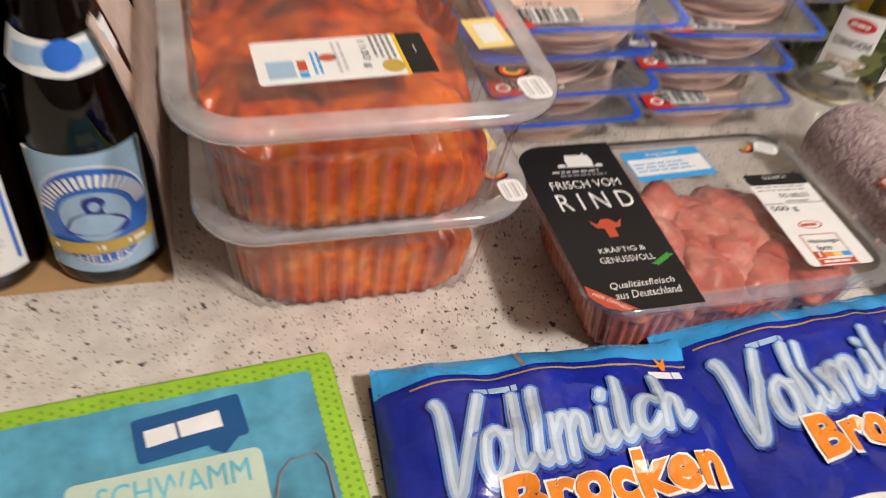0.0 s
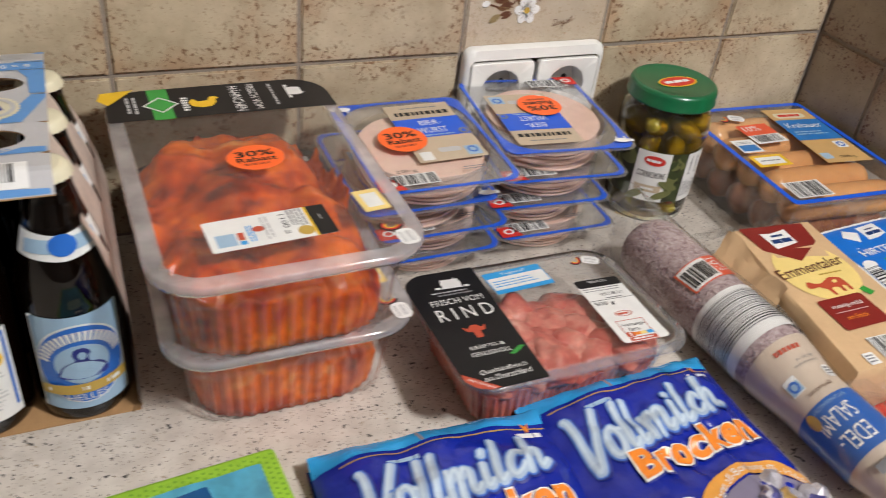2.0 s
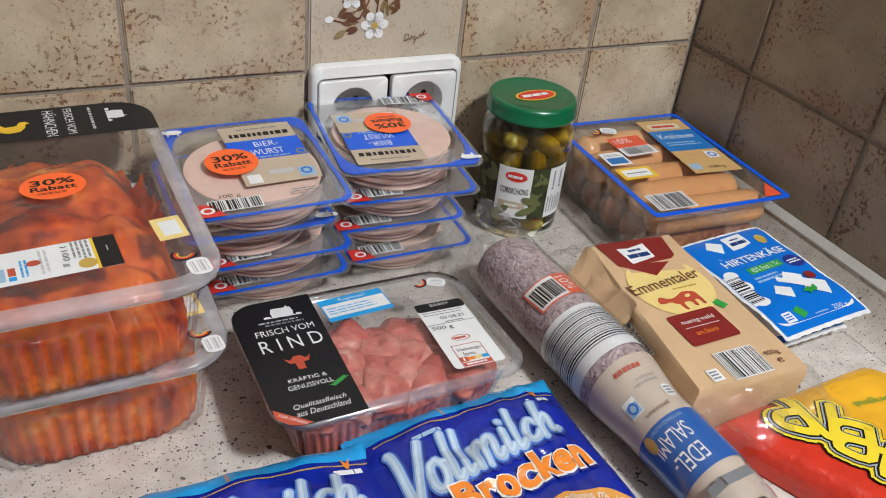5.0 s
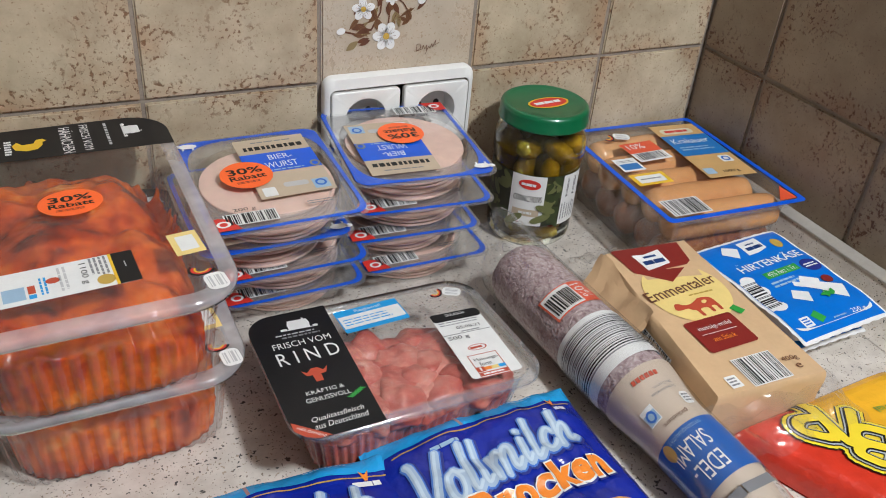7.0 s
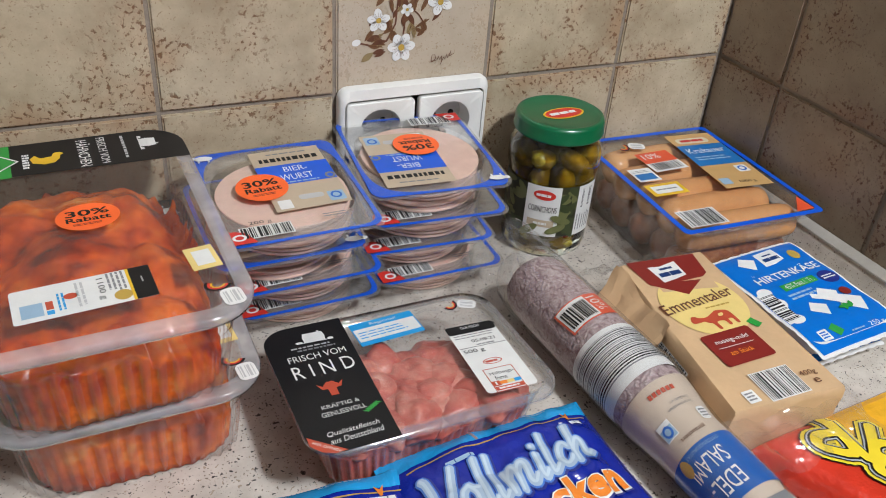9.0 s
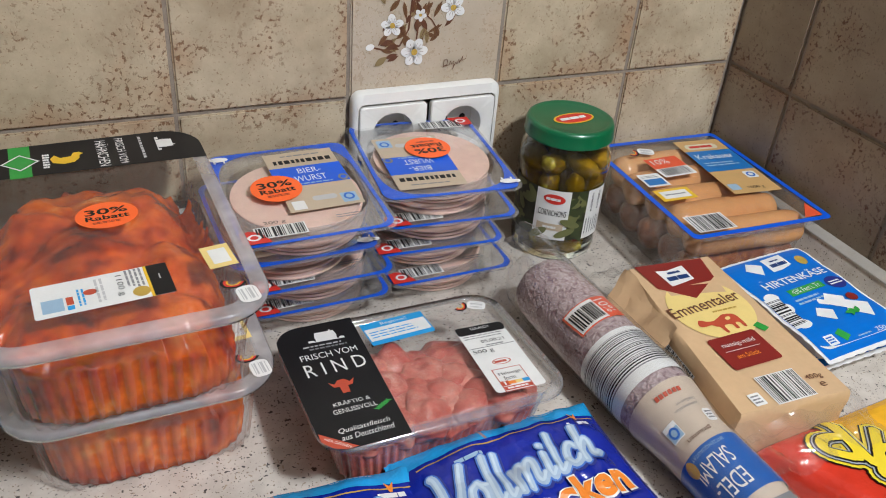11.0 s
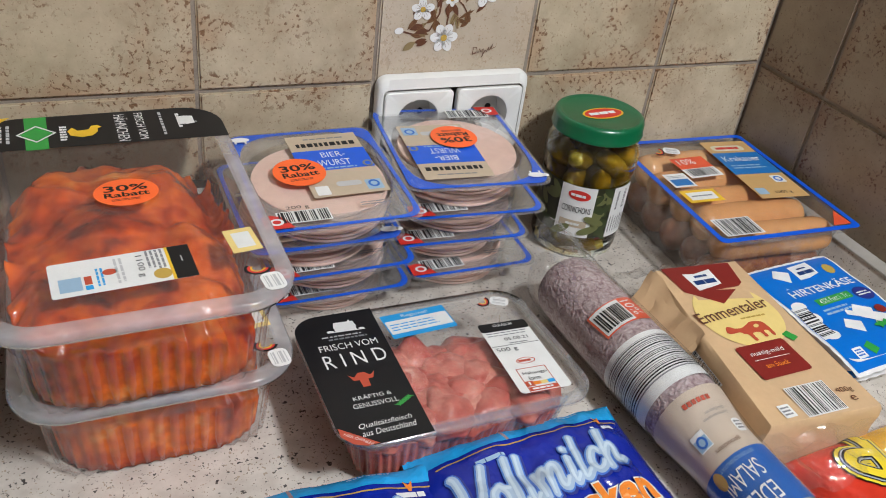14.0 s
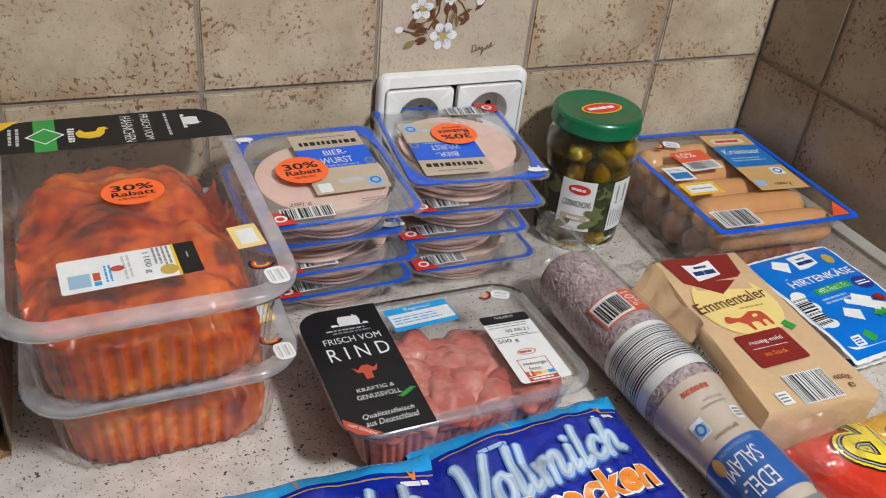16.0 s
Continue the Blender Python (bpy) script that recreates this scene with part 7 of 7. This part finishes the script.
def bottle(m, back):
    t = thing("beer_bottle", m, "brown glass beer bottle with " + ("white text label" if back else "blue and white oval label"), "bottle", "bottles in the carrier")
    part("glass", finish(lathe(BOT, 44)), M["brown_glass"], t, "dark brown glass")
    part("beer", finish(lathe([(max(0.004, r - 0.0022), min(z, 0.150) if z < 0.150 else 0.150) for r, z in BOT[:9]], 32)), M["beer"], t)
    n = 42
    cap = [[((r + (0.0007 if i % 2 else -0.0004) * k) * math.cos(2 * math.pi * i / n), (r + (0.0007 if i % 2 else -0.0004) * k) * math.sin(2 * math.pi * i / n), z) for i in range(n)] for r, z, k in ((0.0155, 0.1785, 1.2), (0.0152, 0.1795, 1), (0.0138, 0.1835, 0.5), (0.0125, 0.1850, 0), (0.008, 0.1855, 0))]
    part("cap", finish(loft(cap, True, True), angle=0.9), M["cream"], t, "cream crown cap")
    deg = -92 if not back else -86
    s = wrap_at(0.0309, deg)
    p = lambda nm, sh, mat, l=0.0, label="": lay(nm, sh, s, l, M[mat], t, label)
    if back:
        p("label", xf(rect2(0.0520, 0.0720, 16, 1), 0, 0.0500), "paper", 0, "white paper label with small print")
        p("label_line", xf(rect2(0.0022, 0.062, 1, 1), 0.0225, 0.0520), "beerblue", 0.0004)
        p("label_line", xf(rect2(0.0420, 0.0022, 12, 1), 0.0020, 0.0830), "beerblue", 0.0004)
        p("badge", xf(disc2(0.0110, 0.0100), -0.0120, 0.0730), "beerblue", 0.0005)
        p("badge_shape", xf(disc2(0.0060, 0.0056), -0.0120, 0.0720), "palebeer", 0.0008)
        p("badge_ribbon", xf(rect2(0.0230, 0.0036, 8, 1), -0.0105, 0.0655, 2), "gold", 0.0010)
        p("seal", xf(disc2(0.0062, 0.0060), 0.0135, 0.0640), "yellow", 0.0005)
        p("seal_core", xf(disc2(0.0036, 0.0034), 0.0135, 0.0640), "navy2", 0.0008)
        p("small_print", xf(lines2(0.040, 0.036, 11, 101, 0.38, 5), -0.0020, 0.0400), "lightgrey", 0.0004)
    else:
        p("label", xf(rect2(0.0600, 0.0790, 18, 1), 0, 0.0525), "palebeer", 0, "pale blue label with blue oval")
        p("label_edge", xf(ring2([(0.0300, 0.0395), (-0.0300, 0.0395), (-0.0300, -0.0395), (0.0300, -0.0395)], [(0.0288, 0.0383), (-0.0288, 0.0383), (-0.0288, -0.0383), (0.0288, -0.0383)]), 0, 0.0525), "paper", 0.0006)
        p("oval_edge", xf(disc2(0.0290, 0.0335, 40), 0, 0.0520), "paper", 0.0004)
        p("oval", xf(disc2(0.0276, 0.0322, 40), 0, 0.0520), "beerblue", 0.0008)
        p("inner_disc", xf(disc2(0.0170, 0.0165, 30), 0, 0.0530), "palebeer", 0.0012)
        figure = smooth2([(-0.0135, -0.0110), (0.0125, -0.0115), (0.0140, -0.0040), (0.0095, 0.0005), (0.0050, 0.0020), (0.0040, 0.0065), (0.0058, 0.0100), (0.0020, 0.0140), (-0.0035, 0.0130), (-0.0052, 0.0085), (-0.0040, 0.0040), (-0.0095, 0.0010), (-0.0130, -0.0030)])
        p("blot", xf(figure, 0, 0.0530), "navy2", 0.0016, "plain dark blue shape")
        for x, y, a, b, r in ((0.0004, 0.0078, 0.0026, 0.0032, 0), (-0.0062, -0.0065, 0.0036, 0.0010, 35), (0.0050, -0.0060, 0.0042, 0.0009, -25)):
            p("blot_light", xf(disc2(a, b, 16), x, 0.0530 + y, r), "palebeer", 0.0019)
        edge = [radians(-84 + 2.7 * i) for i in range(63)]
        band = ([((0.0198 + r) * math.sin(a), 0.0530 + (0.0200 + r * 1.15) * math.cos(a)) for r in (0.0, 0.0068) for a in edge], [(i, i + 1, 64 + i, 63 + i) for i in range(62) if i % 6 not in (0, 3)])
        p("brand_arc", band, "paper", 0.0016)
        p("ribbon", xf(rect2(0.0560, 0.0085, 14, 1), 0, 0.0325, 2), "gold", 0.0018, "gold ribbon")
        p("brand_bar", xf(lines2(0.046, 0.0045, 1, 102, 0.7, 2), 0, 0.0325, 2), "paper", 0.0021)
        p("lettering", xf(text2("HELLES", 0.0250, 0.0055), 0, 0.0245), "paper", 0.0014)
    deg = deg + 62 if back else deg
    lay("neck_label", xf(([(0.0195 * math.sin(i / 16 * 2.6 - 1.3) * 1.45, (0.0085 if j else -0.0075) - 0.004 * (1 - abs(i / 8 - 1))) for i in range(17) for j in (0, 1)], [(2 * i, 2 * i + 2, 2 * i + 3, 2 * i + 1) for i in range(16)]), 0, 0), wrap_at(0.0222, deg + 4, 0.1425, 0.30), 0.0006, M["paper"], t, "white and blue neck label")
    lay("neck_print", xf(rect2(0.044, 0.0085, 16, 1), 0, -0.0015), wrap_at(0.0222, deg + 4, 0.1425, 0.30), 0.0010, M["palebeer"], t)
    lay("neck_badge", xf(disc2(0.0078, 0.0068), 0, -0.0010), wrap_at(0.0222, deg + 4, 0.1425, 0.30), 0.0014, M["beerblue"], t)
    return t


for i in range(2):
    for j in range(3):
        bottle(pose(-0.4165 + 0.0630 * i, -0.1890 + 0.0620 * j, 0.0012, 0, 0, (0, 0, 0)[j] + 6 * i), i == 0)

six = thing("bottle_carrier", pose(-0.3838, -0.1270, 0), "white and blue printed cardboard six-pack carrier, open at the ends", "carrier")
front = lambda z: -0.0905 + 0.016 * max(0, (z - 0.09) / 0.1) ** 1.3
sec = [(0.0640, 0.0012), (0.0652, 0.040), (0.0648, 0.085), (0.0600, 0.112), (0.0530, 0.138), (0.0465, 0.155)]


def panel(pts, y_of, t=0.0009, ny=12):
    """A bent card panel through the points (x, z), from front to back."""
    bm = bmesh.new()
    for off in (0.0, t):
        g = []
        for k, (x, z) in enumerate(pts):
            y0, y1 = y_of(z)
            g.append([bm.verts.new((x - off * (1 if x > 0 else -1), y0 + (y1 - y0) * j / ny, z - off * 0.3)) for j in range(ny + 1)])
        for a, b in zip(g, g[1:]):
            for j in range(ny):
                bm.faces.new((a[j], b[j], b[j + 1], a[j + 1]))
    return finish(bm)


for sx in (-1, 1):
    part("side_panel", panel([(sx * x, z) for x, z in sec], lambda z: (front(z), -front(z))), M["woodprint"], six, "wood-look printed side panel")
    for y0, y1 in ((-0.0765, -0.0765), (-0.0455, -0.0175), (0.0165, 0.0445), (0.0785, 0.0785)):
        if y1 > y0:
            part("shoulder_strap", panel([(sx * 0.0465, 0.155), (sx * 0.0400, 0.172), (sx * 0.0325, 0.1885)], lambda z: (y0, y1), ny=2), M["woodprint"], six)
part("base_panel", box(0.128, 0.181, 0.0010, 0), M["kraft"], six, "brown cardboard base", at=pose(0, 0, 0.0001))
for sx in (-1, 1):
    part("base_edge", panel([(sx * 0.0585, 0.0012), (sx * 0.0648, 0.006), (sx * 0.0655, 0.020)], lambda z: (-0.0925, -0.0885), ny=1), M["kraft"], six)


def panel_z(v):
    return 0.1895 - (0.0115 * ((-0.072 - v) / 0.013) ** 1.2 if v < -0.072 else 0) - (0.006 * ((v - 0.080) / 0.030) ** 1.5 if v > 0.080 else 0)


on_top = lambda u, v, l: (u, v, panel_z(v) + l)
HX = 0.0350


def holed(y0, y1, cy, a, b):
    per = []
    w, h = HX, (y1 - y0) / 2
    n = 40
    for i in range(n):
        th = 2 * math.pi * i / n
        c, s = math.cos(th), math.sin(th)
        k = 1 / max(abs(c) / w, abs(s) / h)
        per.append((c * k, (y0 + y1) / 2 + s * k))
    hole = [(a * math.cos(2 * math.pi * i / n), cy + b * math.sin(2 * math.pi * i / n)) for i in range(n)]
    return ring2(per, hole)


top_shape = join2(xf(rect2(2 * HX, 0.0290, 6, 8), 0, -0.0705), holed(-0.056, -0.014, -0.034, 0.0218, 0.0125), xf(rect2(2 * HX, 0.0400, 6, 6), 0, 0.006), holed(0.026, 0.064, 0.0445, 0.0218, 0.0115), xf(rect2(2 * HX, 0.0460, 6, 8), 0, 0.0870))
lay("top_panel", top_shape, on_top, 0, M["card"], six, "white top panel with two finger holes")
lay("top_panel_back", top_shape, on_top, -0.0009, M["kraft"], six)
for k, pts in enumerate((((-0.0330, -0.0550), (-0.0330, -0.0130), (-0.0225, -0.0260), (-0.0230, -0.0420)), ((0.0060, -0.0140), (0.0200, -0.0140), (0.0348, 0.0200), (0.0348, 0.0250), (0.0260, 0.0250)), ((-0.0348, -0.0080), (-0.0348, 0.0120), (-0.0230, 0.0240), (-0.0160, 0.0240)), ((0.0250, 0.0270), (0.0348, 0.0270), (0.0348, 0.0650), (0.0180, 0.0650), (0.0240, 0.0520)), ((0.0050, -0.0545), (0.0330, -0.0545), (0.0330, -0.0480), (0.0200, -0.0470)), ((-0.0348, 0.0660), (0.0348, 0.0660), (0.0348, 0.0780), (-0.0348, 0.0780)), ((0.0150, 0.0785), (0.0348, 0.0785), (0.0348, 0.1090), (0.0300, 0.1090)), ((-0.0330, -0.0848), (-0.0330, -0.0770), (-0.0250, -0.0800), (0.0330, -0.0825), (0.0330, -0.0848)))):
    lay("blue_lozenge", poly2(*pts), on_top, 0.0005, M["beerblue3"], six)
lay("crown_edge", xf(([((0.0172 + (0.0008 if i % 2 else -0.0004)) * math.cos(2 * math.pi * i / 56), (0.0165 + (0.0008 if i % 2 else -0.0004)) * math.sin(2 * math.pi * i / 56)) for i in range(56)], [tuple(range(56))]), 0.002, 0.0065), on_top, 0.0009, M["cream"], six, "printed crown cap picture")
lay("crown_ring", xf(ring2(oval2(0.0150, 0.0142, 36), oval2(0.0120, 0.0114, 36)), 0.002, 0.0065), on_top, 0.0012, M["card"], six)
lay("crown_print", xf(ring2(oval2(0.0145, 0.0138, 30), oval2(0.0125, 0.0118, 30)), 0.002, 0.0065), on_top, 0.0014, M["lightgrey"], six)
lay("blot", xf(poly2((-0.0070, -0.0030), (0.0080, -0.0040), (0.0060, 0.0020), (0.0010, 0.0060), (-0.0050, 0.0050)), 0.002, 0.0065), on_top, 0.0012, M["navy2"], six)
lay("barcode_field", xf(rect2(0.0450, 0.0165, 4, 6), 0.0, -0.0735), on_top, 0.0009, M["paper"], six)
lay("barcode", xf(join2(*[xf(barcode2(0.0300, 0.0030, 111, 16), 0, -0.0045 + 0.0030 * k) for k in range(4)]), 0.0, -0.0730), on_top, 0.0013, M["black"], six)
lay("small_print", xf(lines2(0.036, 0.0060, 3, 112, 0.4, 4), -0.001, -0.0515), on_top, 0.0009, M["beerblue3"], six)
lay("lettering", xf(text2("6 x 0,33l Bier", 0.0520, 0.0062), 0.0, 0.0715, 180), on_top, 0.0009, M["paper"], six)
lay("small_print", xf(lines2(0.056, 0.0170, 5, 113, 0.4, 4), 0, 0.0950), on_top, 0.0009, M["lightgrey"], six)
for sx in (-1, 1):
    for k in range(7):
        part("wood_line", panel([(sx * (x + 0.0004), z) for x, z in [(0.0650 if z < 0.08 else 0.0650 - (z - 0.08) * 0.24, z) for z in (0.02, 0.05, 0.08, 0.10)]], lambda z: (-0.080 + 0.024 * k, -0.0788 + 0.024 * k), 0.0001, 1), M["twig_pale"], six)
